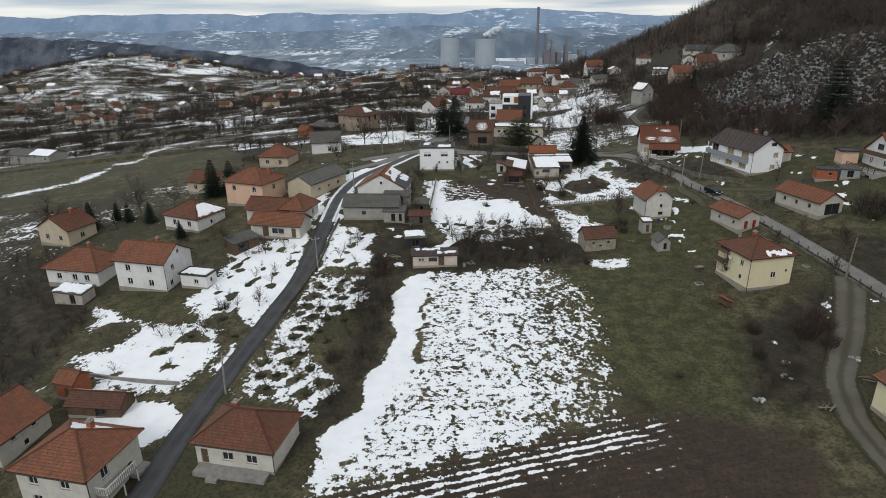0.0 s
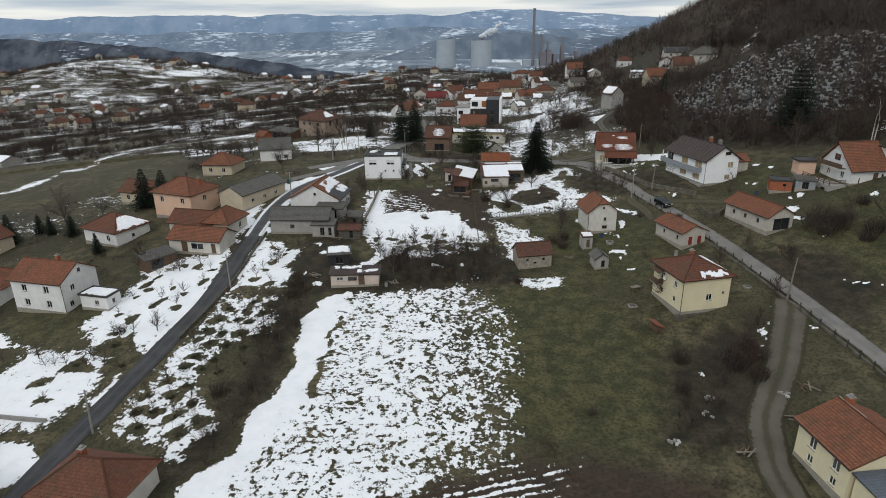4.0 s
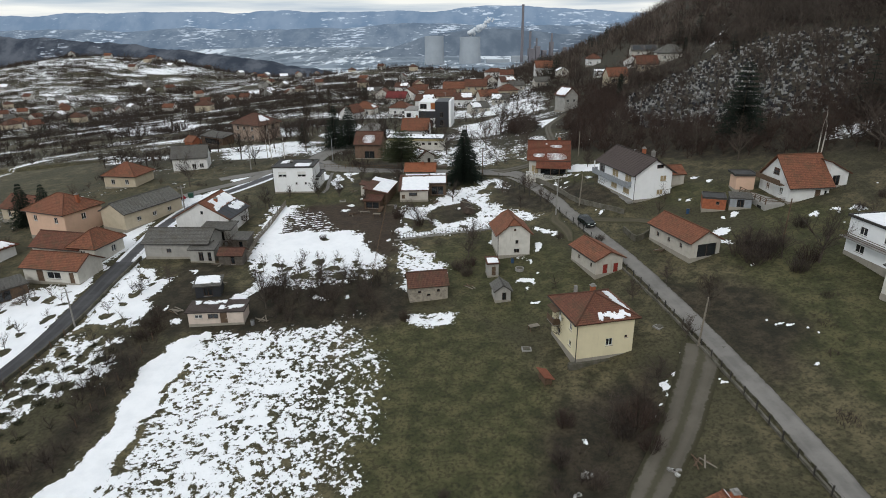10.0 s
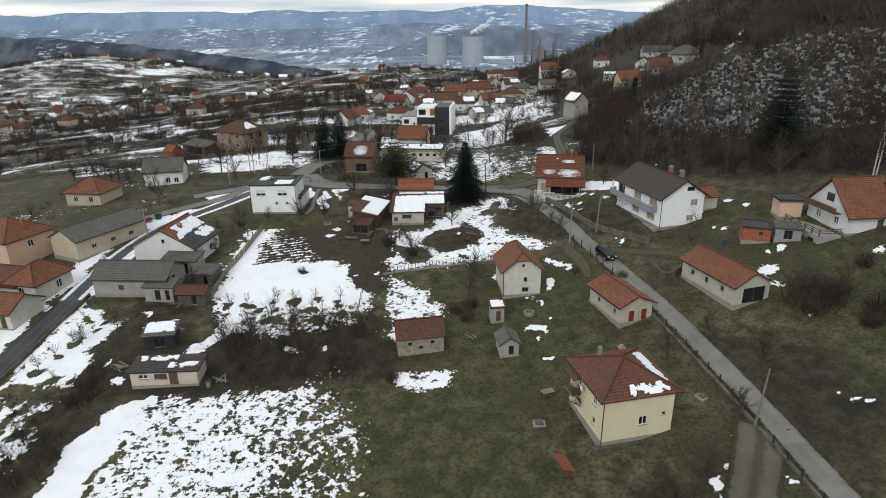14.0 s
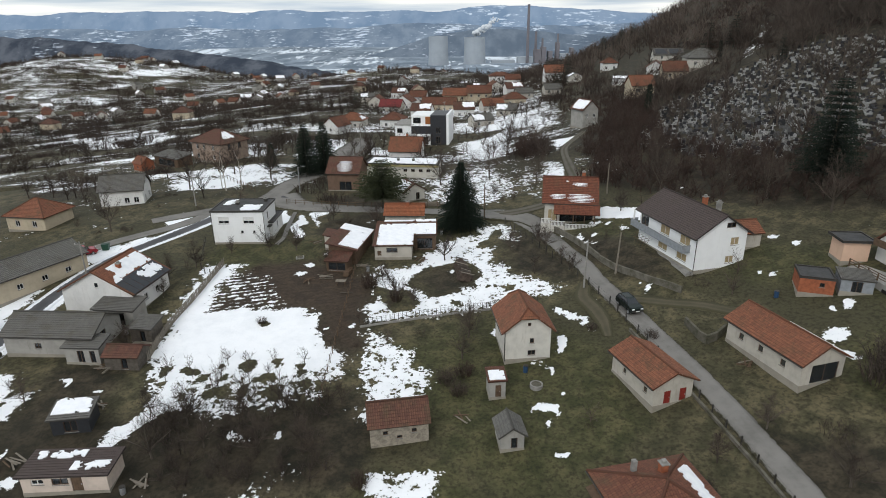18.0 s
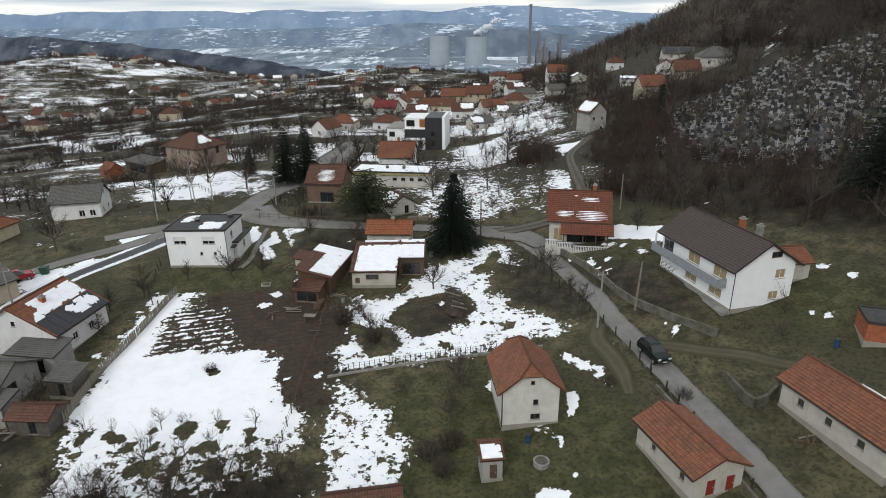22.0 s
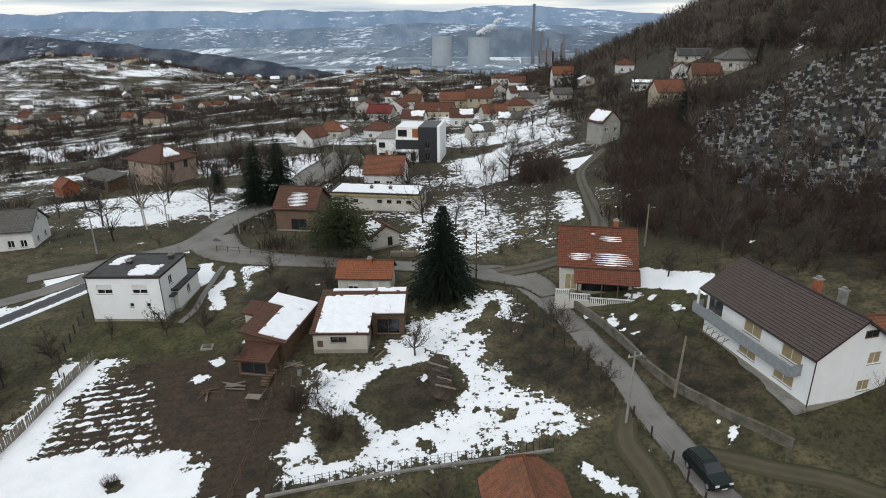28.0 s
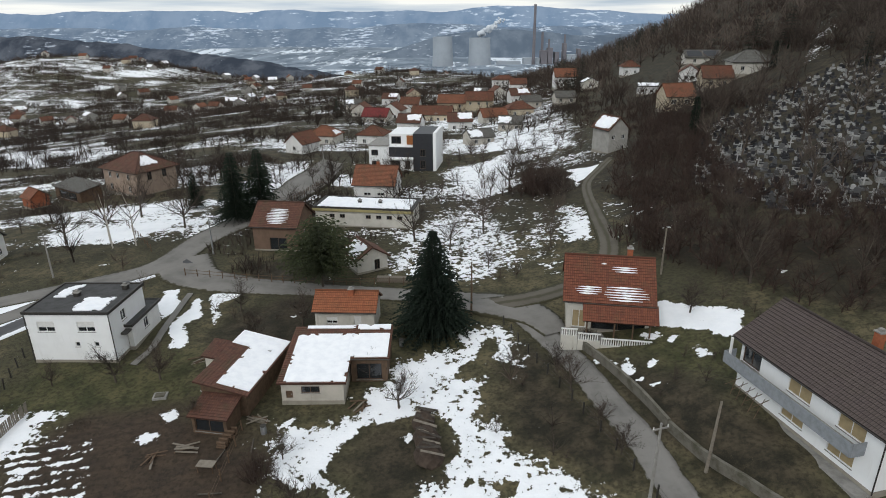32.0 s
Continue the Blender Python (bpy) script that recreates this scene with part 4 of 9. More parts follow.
def house(name, label, centre, turn, w, d, h, roof=("gable", "x", 2.0), wall=None, tile=None, over=0.5, openings=(), plinth=0.5, chimneys=(), snow=(), pipes=(), category="house", group="", base=None, gable_wall=None, plinth_mat=None):
    cx, cy = centre
    a = radians(turn)
    zs = [ground(cx + x * math.cos(a) - y * math.sin(a), cy + x * math.sin(a) + y * math.cos(a)) for x in (-w / 2, w / 2) for y in (-d / 2, d / 2)]
    z = (min(zs) * 0.65 + max(zs) * 0.35) if base is None else base
    down = min(min(zs) - z, 0) - 0.4
    ob = thing(name, cx, cy, turn, label, category, group, z)
    wall, tile = wall or white, tile or redtile
    holes = {s: [] for s in "fblr"}
    for s, u, oz, ow, oh, kind in openings:
        top = h - 0.05
        if oz + oh <= top:
            holes[s].append((u - ow / 2, u + ow / 2, oz, oz + oh))
    b = Build()
    for s in "fblr":
        wall_side(b, side_map(s, w, d), w if s in "fb" else d, h, holes[s], 0.0 if plinth else down)
    kind, axis, rh = roof[:3]
    if kind == "jerkin":
        L, S, q = frame_of(w, d, axis)
        for x in (-L / 2, L / 2):
            b.face([q(x, -S / 2, h), q(x, S / 2, h), q(x, S / 2 * roof[3], h + rh * (1 - roof[3])), q(x, -S / 2 * roof[3], h + rh * (1 - roof[3]))])
    if kind == "gable":
        L, S, q = frame_of(w, d, axis)
        g = b if gable_wall is None else Build()
        for sx in (-1, 1):
            for k in (0.0,):
                x = sx * (L / 2 - k)
                g.face([q(x, -S / 2 * sx, h), q(x, S / 2 * sx, h), q(x, 0, h + rh)])
        if gable_wall is not None:
            part("gable", g, gable_wall, ob)
    if kind == "shed":
        L, S, q = frame_of(w, d, axis)
        for sx in (-1, 1):
            x = sx * L / 2
            b.face([q(x, -S / 2, h), q(x, S / 2, h), q(x, S / 2, h + rh)])
        b.face([q(-L / 2, S / 2, h), q(L / 2, S / 2, h), q(L / 2, S / 2, h + rh), q(-L / 2, S / 2, h + rh)])
    part("wall", b.weld(), wall, ob)
    if plinth:
        b = Build()
        e = 0.04
        for x0, x1, y0, y1 in ((-w / 2 - e, w / 2 + e, -d / 2 - e, -d / 2 + 0.24), (-w / 2 - e, w / 2 + e, d / 2 - 0.24, d / 2 + e), (-w / 2 - e, -w / 2 + 0.24, -d / 2 + 0.24, d / 2 - 0.24), (w / 2 - 0.24, w / 2 + e, -d / 2 + 0.24, d / 2 - 0.24)):
            b.box(x0, x1, y0, y1, down, min(plinth * 0.6, 0.9) - 0.004)
        part("plinth", b, plinth_mat or stained, ob)
    for s, u, oz, ow, oh, kind_o in openings:
        put = side_map(s, w, d)
        if oz + oh <= h - 0.05:
            fitting(ob, put, kind_o, u, oz, ow, oh)
        else:
            fitting(ob, put, kind_o, u, oz, ow, oh, deep=-0.03)
    sl, ridges = slopes(roof, w, d, h, over)
    if sl:
        b = Build()
        for A, B, C, D in sl:
            courses(b, A, B, C, D)
        part("roof", b, tile, ob, uv=True)
        for p, q in ridges:
            p, q = Vector(p) + Vector((0, 0, 0.03)), Vector(q) + Vector((0, 0, 0.03))
            part("ridge_cap", Build().line([p.lerp(q, t / 6) for t in range(7)], 0.13, 6), tile, ob, uv=True)
        for A, B, C, D in sl[:2] if h > 2.6 else ():
            A, B = Vector(A), Vector(B)
            out = (A + B) / 2 - (Vector(C) + Vector(D)) / 2
            out.z = 0
            out.normalize()
            part("gutter", Build().tube(A + out * 0.07 - Vector((0, 0, 0.08)), B + out * 0.07 - Vector((0, 0, 0.08)), 0.065, 0.065, 6), pipe_mat, ob)
    else:
        b = Build()
        o = over
        b.box(-w / 2 - o, w / 2 + o, -d / 2 - o, d / 2 + o, h, h + 0.22)
        part("roof_slab", b, flatroof_mat, ob)
        b = Build()
        for x0, x1, y0, y1 in ((-w / 2 - o, w / 2 + o, -d / 2 - o, -d / 2 - o + 0.14), (-w / 2 - o, w / 2 + o, d / 2 + o - 0.14, d / 2 + o), (-w / 2 - o, -w / 2 - o + 0.14, -d / 2 - o + 0.14, d / 2 + o - 0.14), (w / 2 + o - 0.14, w / 2 + o, -d / 2 - o + 0.14, d / 2 + o - 0.14)):
            b.box(x0 - 0.02, x1 + 0.02, y0 - 0.02, y1 + 0.02, h + 0.1, h + 0.36)
        part("roof_edge", b, pipe_mat if kind == "flat" else concrete, ob)
    for i, c in enumerate(chimneys):
        x, y, top = c[:3]
        m = c[3] if len(c) > 3 else brickmat
        b = Build()
        b.box(x - 0.3, x + 0.3, y - 0.3, y + 0.3, h - 0.1, top)
        ch = part("chimney", b, m, ob)
        b = Build()
        b.box(x - 0.38, x + 0.38, y - 0.38, y + 0.38, top, top + 0.1)
        b.box(x - 0.18, x + 0.18, y - 0.18, y + 0.18, top + 0.1, top + 0.34)
        part("cap", b, concrete, ch)
    for sx, sy in pipes:
        b = Build()
        x, y = sx * (w / 2 + 0.07), sy * (d / 2 + 0.07)
        b.tube((x, y, 0.1), (x, y, h - 0.1), 0.055, 0.055, 6)
        part("downpipe", b, pipe_mat, ob)
    for i, (k, u0, u1, v0, v1, rag) in enumerate(snow):
        b = Build()
        if sl:
            A, B, C, D = (Vector(p) for p in sl[k])
            n = ((B - A).cross(D - A)).normalized()
            n = n if n.z > 0 else -n

            def put(u, v, t, A=A, B=B, C=C, D=D, n=n):
                return tuple(A.lerp(B, u).lerp(D.lerp(C, u), v) + n * (0.04 + t))
            lu, lv = (B - A).length * (u1 - u0), ((D + C) / 2 - (A + B) / 2).length * (v1 - v0)
        else:
            def put(u, v, t):
                return ((u - 0.5) * w, (v - 0.5) * d, h + 0.22 + t)
            lu, lv = w * (u1 - u0), d * (v1 - v0)
        nu, nv = max(2, round(lu / 0.25)), max(2, round(lv / 0.25))
        patch(b, lambda u, v, t: put(u0 + u, v0 + v, t), nu, nv, (u1 - u0) / nu, (v1 - v0) / nv, 0.10, i + len(label) + cx, rag)
        if b.f:
            tagged(part("roof_snow", b, snowmat, ob), "white wet snow lying on the roof", kind="stuff")
    return ob


def wins(side, us, z, w=1.1, h=1.3, kind="win"):
    return [(side, u, z, w, h, kind) for u in us]


# ---------------------------------------------------------------- trees and shrubs


def limb(b, tw, p, d, length, r, level, rng, spread, minr=0.012):
    """A bent, tapering limb with side limbs; the last ones are twigs."""
    segs = 3 if level > 1 else 2
    q = p.copy()
    for i in range(segs):
        d2 = (d + Vector((rng.uniform(-1, 1), rng.uniform(-1, 1), rng.uniform(-0.3, 0.8))) * 0.22).normalized()
        e = q + d2 * length / segs
        k = 1 - (i + 1) / segs * 0.62
        k0 = 1 - i / segs * 0.62
        if level > 1:
            b.tube(q, e, r * k0, r * k, 5 if level > 2 else 3, False)
        else:
            o = (d2.cross(Vector((rng.uniform(-1, 1), rng.uniform(-1, 1), rng.uniform(-0.4, 0.4)))).normalized()) * r * 1.25
            tw.face((q - o * k0, q + o * k0, e + o * k, e - o * k))
        if level > 0:
            for _ in range({3: 3, 2: 3, 1: 4}.get(level, 2)):
                t = rng.uniform(0.1, 1)
                side = Vector((rng.uniform(-1, 1), rng.uniform(-1, 1), rng.uniform(-0.15, 0.9))).normalized()
                nd = (d2 * (1 - spread) + side * spread).normalized()
                if level == 1:
                    s = q.lerp(e, t)
                    m = s + nd * length * rng.uniform(0.35, 0.7)
                    o = nd.orthogonal().normalized() * max(minr, r * 0.5)
                    tw.face((s - o, s + o, m))
                else:
                    limb(b, tw, q.lerp(e, t), nd, length * rng.uniform(0.45, 0.66), max(minr, r * k * 0.55), level - 1, rng, spread, minr)
        q, d = e, d2


def tree_meshes(seed, height, trunk, spread, levels=3, bark_m=None, twig_m=None, r=None):
    rng = random.Random(seed)
    b, tw = Build(), Build()
    r = r or height * 0.022
    p, d = Vector((0, 0, -0.2)), Vector((rng.uniform(-0.08, 0.08), rng.uniform(-0.08, 0.08), 1)).normalized()
    top = p + d * height * trunk
    b.tube(p, top, r * 1.25, r, 7, False)
    n = rng.randint(5, 7)
    for i in range(n):
        a = 2 * math.pi * (i + rng.random() * 0.6) / n
        up = rng.uniform(0.5, 1.5)
        nd = Vector((math.cos(a), math.sin(a), up)).normalized()
        limb(b, tw, p.lerp(top, rng.uniform(0.72, 1)), nd, height * rng.uniform(0.42, 0.62), r * 0.6, levels - 1, rng, spread)
    limb(b, tw, top, d, height * (1 - trunk) * 0.75, r * 0.8, levels, rng, spread)
    return b.mesh("trunk", bark_m or bark), tw.mesh("crown", twig_m or twigs)


def tree_thing(name, meshes, x, y, label, category="tree", group="", turn=0.0, scale=1.0):
    ob = thing(name, x, y, turn, label, category, group)
    ob.scale = (scale,) * 3
    part("trunk", meshes[0], None, ob)
    part("crown", meshes[1], None, ob)
    return ob


def conifer_meshes(seed, height, radius, m=None, layers=30, bare=0.06, droop=0.35, power=0.9, dens=1.0):
    rng = random.Random(seed)
    b, c = Build(), Build()
    b.tube((0, 0, -0.3), (0, 0, height * 0.97), height * 0.02, 0.03, 7, False)
    for i in range(layers):
        t = (i + rng.random() * 0.7) / layers
        z = height * (bare + (1 - bare) * t)
        R = radius * max(0.03, (1 - t)) ** power * rng.uniform(0.82, 1.12)
        n = max(5, int((7 + 8 * (1 - t)) * dens))
        for k in range(n):
            a = 2 * math.pi * (k + rng.random()) / n
            L = R * rng.uniform(0.7, 1.15)
            u = Vector((math.cos(a), math.sin(a), 0))
            s = Vector((-math.sin(a), math.cos(a), 0))
            segs = max(2, int(L / 0.45))
            for j in range(segs):
                f = (j + 0.6) / segs
                o = u * L * f + Vector((0, 0, z - droop * L * f * f + 0.12 * L * f))
                wdt = 0.42 * (1 - 0.45 * f) * (0.6 + 0.12 * L)
                for sd in (-1, 1):
                    tip = o + u * 0.34 + s * sd * wdt * rng.uniform(0.7, 1.4) + Vector((0, 0, rng.uniform(-0.3, 0.05)))
                    c.face((o - u * 0.22, o + u * 0.16 + Vector((0, 0, 0.06)), tip))
                c.face((o - s * 0.09, o + s * 0.09, o + u * 0.42 + Vector((0, 0, rng.uniform(-0.2, 0.02)))))
    return b.mesh("trunk", bark), c.mesh("crown", m or needles)


def shrub_mesh(seed, height, radius, stems, m, name="shrub"):
    rng = random.Random(seed)
    b = Build()
    for _ in range(stems):
        a, r = rng.uniform(0, 2 * math.pi), radius * math.sqrt(rng.random())
        p = Vector((r * 0.55 * math.cos(a), r * 0.55 * math.sin(a), -0.1))
        tip = Vector((r * math.cos(a) + rng.uniform(-0.2, 0.2), r * math.sin(a) + rng.uniform(-0.2, 0.2), height * rng.uniform(0.55, 1.0) * (1 - 0.3 * (r / radius) ** 2)))
        b.tube(p, p.lerp(tip, 0.55), 0.022, 0.014, 3, False)
        mid = p.lerp(tip, 0.5)
        for _ in range(5):
            q = mid.lerp(tip, rng.random())
            e = q + Vector((rng.uniform(-1, 1), rng.uniform(-1, 1), rng.uniform(0.1, 1.1))) * 0.26 * height
            o = Vector((rng.uniform(-1, 1), rng.uniform(-1, 1), 0)).normalized() * 0.018
            b.face((q - o, q + o, e))
        o = Vector((rng.uniform(-1, 1), rng.uniform(-1, 1), 0)).normalized() * 0.02
        b.face((mid - o, mid + o, tip))
    return b.mesh(name, m)


def thicket_mesh(seed, height, radius, n, m, thick=0.05):
    """A tangled dome of thin bare stems for brush seen from afar."""
    rng = random.Random(seed)
    b = Build()
    for _ in range(n):
        a, r = rng.uniform(0, 2 * math.pi), radius * math.sqrt(rng.random())
        x, y = r * math.cos(a), r * math.sin(a)
        top = height * rng.uniform(0.45, 1.0) * math.sqrt(max(0.08, 1 - 0.8 * (r / radius) ** 2))
        lean = Vector((rng.uniform(-0.5, 0.5), rng.uniform(-0.5, 0.5), 1)) * top
        p = Vector((x, y, -0.1))
        o = Vector((rng.uniform(-1, 1), rng.uniform(-1, 1), 0)).normalized() * thick
        b.face((p - o, p + o, p + lean))
        q = p + lean * rng.uniform(0.3, 0.6)
        e = q + Vector((rng.uniform(-1, 1), rng.uniform(-1, 1), rng.uniform(0.2, 1))) * 0.45 * top
        b.face((q - o * 0.7, q + o * 0.7, e))
    return b.mesh("thicket", m)


def streaks(parent, quad, patches, seed, gap=0.30):
    """Thin tongues of snow left between the tile courses: patches are (u0, u1, v0, v1)."""
    A, B, C, D = (Vector(p) for p in quad)
    n = ((B - A).cross(D - A)).normalized()
    n = n if n.z > 0 else -n
    rng = random.Random(seed)
    up, wide = (D - A).length, (B - A).length
    b = Build()
    for u0, u1, v0, v1 in patches:
        rows = max(1, round((v1 - v0) * up / gap))
        for i in range(rows):
            f = (i + 0.5) / rows
            bulge = 0.25 * abs(2 * f - 1) * (u1 - u0)
            a0, a1 = u0 + bulge * rng.random(), u1 - bulge * rng.random()
            v = v0 + (v1 - v0) * f
            k = max(2, int((a1 - a0) * wide / 0.35))
            h0, h1, us = [], [], []
            for j in range(k + 1):
                taper = min(1.0, 1.6 * min(j, k - j) / k + 0.1)
                us.append(a0 + (a1 - a0) * j / k)
                h0.append(v - 0.5 * gap / up * taper * rng.uniform(0.5, 1.0))
                h1.append(v + 0.5 * gap / up * taper * rng.uniform(0.4, 1.02))
            def at(u, w, t):
                return A.lerp(B, u).lerp(D.lerp(C, u), w) + n * (0.05 + t)
            for j in range(k):
                b.hexa([at(us[j], h0[j], 0), at(us[j + 1], h0[j + 1], 0), at(us[j + 1], h1[j + 1], 0), at(us[j], h1[j], 0), at(us[j], h0[j], 0.06), at(us[j + 1], h0[j + 1], 0.06), at(us[j + 1], h1[j + 1], 0.06), at(us[j], h1[j], 0.06)])
    tagged(part("roof_snow", b, snowmat, parent), "thin streaks of snow between tile courses", kind="stuff")


def scatter(name, templates, places, m, label, category, kind="stuff"):
    """Many copies of a template, joined into one mesh: each place is (x, y, z, scale, turn)."""
    vs, fs, base = [], [], 0
    arrs = [(np.array([v.co for v in t.vertices], np.float32).reshape(-1, 3), np.array([len(p.vertices) for p in t.polygons], np.int32), np.array([i for p in t.polygons for i in p.vertices], np.int32)) for t in templates]
    starts, total, loops = [], 0, []
    for k, (x, y, z, s, a) in enumerate(places):
        v, n, idx = arrs[k % len(arrs)]
        c, sn = math.cos(a) * s, math.sin(a) * s
        vs.append(np.stack([v[:, 0] * c - v[:, 1] * sn + x, v[:, 0] * sn + v[:, 1] * c + y, v[:, 2] * s + z], -1))
        fs.append(idx + base)
        loops.append(n)
        base += len(v)
    v, idx, n = np.concatenate(vs), np.concatenate(fs), np.concatenate(loops)
    me = bpy.data.meshes.new(name)
    me.vertices.add(len(v))
    me.vertices.foreach_set("co", v.astype(np.float32).ravel())
    me.loops.add(len(idx))
    me.loops.foreach_set("vertex_index", idx.astype(np.int32))
    me.polygons.add(len(n))
    me.polygons.foreach_set("loop_start", np.concatenate([[0], np.cumsum(n)[:-1]]).astype(np.int32))
    me.update(calc_edges=True)
    me.materials.append(m)
    return tagged(new(name, me), label, category, kind=kind)


def curve_points(pts, gap=1.0):
    """A smooth line through pts, about gap metres from point to point."""
    p = [np.array(q, float) for q in pts]
    p = [2 * p[0] - p[1], *p, 2 * p[-1] - p[-2]]
    out = []
    for a, b, c, d in zip(p, p[1:], p[2:], p[3:]):
        n = max(1, int(np.hypot(*(c - b)) / gap))
        for i in range(n):
            t = i / n
            out.append(0.5 * (2 * b + (c - a) * t + (2 * a - 5 * b + 4 * c - d) * t * t + (3 * b - a - 3 * c + d) * t ** 3))
    out.append(p[-2])
    return np.array(out)


def road(name, pts, width, m, label, lift=0.09, category="road", cross=7):
    c = curve_points(pts)
    d = np.gradient(c, axis=0)
    d /= np.hypot(d[:, 0], d[:, 1])[:, None]
    nrm = np.stack([d[:, 1], -d[:, 0]], -1)
    wd = np.interp(np.linspace(0, 1, len(c)), np.linspace(0, 1, len(width)), width) if isinstance(width, (list, tuple)) else np.full(len(c), width)
    wd = wd * (1 + 0.03 * wavy(c[:, 0], c[:, 1], 3.0, 2))
    ks = np.linspace(-1, 1, cross)
    x = c[:, 0][:, None] + nrm[:, 0][:, None] * ks * wd[:, None] / 2
    y = c[:, 1][:, None] + nrm[:, 1][:, None] * ks * wd[:, None] / 2
    mid = land(c[:, 0], c[:, 1])
    z = 0.6 * mid[:, None] + 0.4 * land(x, y) + lift - 0.03 * ks ** 2
    z = np.maximum(z, land(x, y) + 0.05 + 0.10 * wavy(x, y, 4.5, 6))
    x = np.concatenate([x[:, :1], x, x[:, -1:]], 1)
    y = np.concatenate([y[:, :1], y, y[:, -1:]], 1)
    z = np.concatenate([z[:, :1] - 0.5, z, z[:, -1:] - 0.5], 1)
    a = np.repeat(np.concatenate([[-1], ks, [1]])[None, :], len(c), 0)
    ob = tagged(new(name, grid_mesh(name, x, y, z, (("across", a),))), label, category, kind="structure")
    ob.data.materials.append(m)
    return ob

# ---------------------------------------------------------------- roads
road("road", [(-44, -60), (-39, 10), (-36, 44), (-34.3, 55.7), (-33.4, 66.3), (-31.6, 77.5), (-29.2, 90.8), (-26.6, 105.6), (-26.0, 125), (-25.9, 130)], [4.0, 3.7, 3.4, 3.6], asphalt, "narrow dark asphalt lane between snowy gardens")
road("road_8", [(-25.9, 130), (-25.4, 146), (-22.5, 160), (-15, 173.5), (-6.6, 189), (0, 196)], [3.6, 4.2, 5.0], snowy_asphalt, "asphalt lane with slush along its edges")
road("road_2", [(70, -60), (71.5, 0), (72, 40), (71.8, 65.7), (71.4, 75.2), (70.2, 87.5), (68.2, 102), (65.6, 117), (62.6, 130), (59.7, 143), (58.7, 149), (57.1, 155.2), (55.2, 162.4), (52.8, 169), (50.0, 176.0)], [2.7, 2.7, 2.8, 2.7, 2.6, 2.7, 2.9, 3.2], concrete_road, "pale concrete lane with a low wire fence")
road("road_3", [(51, 176), (46.6, 178.5), (34, 182.5), (22, 184.5), (10.9, 186.5), (3, 190), (-2, 197)], [5.5, 4.2, 4.2, 6.5, 10.0], greyroad, "worn grey asphalt street through the village")
road("road_4", [(-24, 180), (-12, 187), (-4, 194), (-1.5, 208), (2.0, 219), (6.3, 242), (8, 261), (10, 300), (22, 350), (40, 420)], [4.0, 6.5, 12.0, 6.0, 4.0, 4.0, 4.0], greyroad, "worn grey asphalt street towards the valley", lift=0.11)
road("road_5", [(46, 177.5), (55, 178.5), (62, 182), (66, 191), (67.5, 206), (69.9, 225), (75, 236), (80, 245)], [4.0, 3.2, 2.2, 2.0], dirtroad, "narrow grey lane up to the hillside", lift=0.12)
road("road_6", [(67.9, 93.8), (66.4, 90.8), (63.4, 85.8), (60.0, 80.2), (56.4, 75.2), (53.4, 71), (51.7, 66.5), (50.4, 60), (51, 40), (56, 10), (62, -30)], [5.4, 4.4, 3.9, 3.6, 3.4, 3.4, 3.4, 3.4], dirtroad, "compacted dirt track with grass along its middle", lift=0.06)
road("road_9", [(42, 180.2), (48.5, 177.0), (52.6, 173.0), (54.4, 168.5)], [4.5, 6.5, 5.5, 3.2], greyroad, "worn asphalt apron where the lane meets the street", lift=0.13)
road("road_7", [(-40, 152), (-27, 168), (-17, 177), (-12, 186)], 3.4, greyroad, "grey side street below the white house", lift=0.10)

# ---------------------------------------------------------------- houses near the start
house("house", "cream rendered house under an orange hipped tile roof", corner((-38.2, 52.3), -12, 9.0, 8.2, 1, -1), -12, 9.0, 8.2, 5.6, ("hip", "x", 2.3), offwhite, redtile, 0.6,
      wins("f", (-2.4, 1.6), 3.5, 1.2, 1.1) + wins("f", (-2.4, 1.6), 0.9, 1.2, 1.1) + wins("r", (-1.5,), 3.5) + [("r", 2.0, 0.5, 1.0, 2.0, "wooddoor")], chimneys=[(1.0, 1.5, 8.2)], snow=[(1, 0.05, 0.95, 0.4, 0.98, 0.7)], pipes=[(1, -1)])
house("house", "low white house with a weathered brown hipped roof", corner((-19.7, 57.2), -12, 10.0, 7.0, 1, -1), -12, 9.8, 7.0, 3.5, ("hip", "x", 2.3), offwhite, browntile, 0.55,
      wins("f", (-0.8, 2.2), 1.1, 1.4, 1.1) + [("l", 0, 0.3, 1.0, 2.0, "wooddoor"), ("f", -3.8, 0.3, 0.9, 2.0, "wooddoor")], chimneys=[(-1.6, 0.8, 6.2)], pipes=[(1, -1)])
house("house", "white two-storey house with an orange gabled roof", corner((-51.1, 103.7), -14, 10.6, 8.0, 1, -1), -14, 10.6, 8.0, 5.8, ("gable", "x", 2.3), white, redtile, 0.5,
      wins("f", (-2.6, 2.0), 3.6) + wins("f", (-2.6, 2.0), 0.9) + wins("r", (-1.6,), 3.6, 0.9, 1.1) + wins("r", (0.3,), 6.2, 0.8, 0.9) + wins("r", (-2.4,), 0.8, 0.9, 1.1), chimneys=[(1.5, 0.3, 9.0)], pipes=[(1, -1)])
house("annexe", "white flat-roofed annexe with snow on top", (-45.8, 105.6), -14, 5.4, 3.2, 2.5, ("flat", "x", 0), white, None, 0.25, wins("r", (0,), 0.9, 0.8, 0.9) + wins("f", (0.5,), 0.9, 0.9, 0.9), snow=[(0, 0.03, 0.97, 0.05, 0.95, 0.3)], category="annexe")
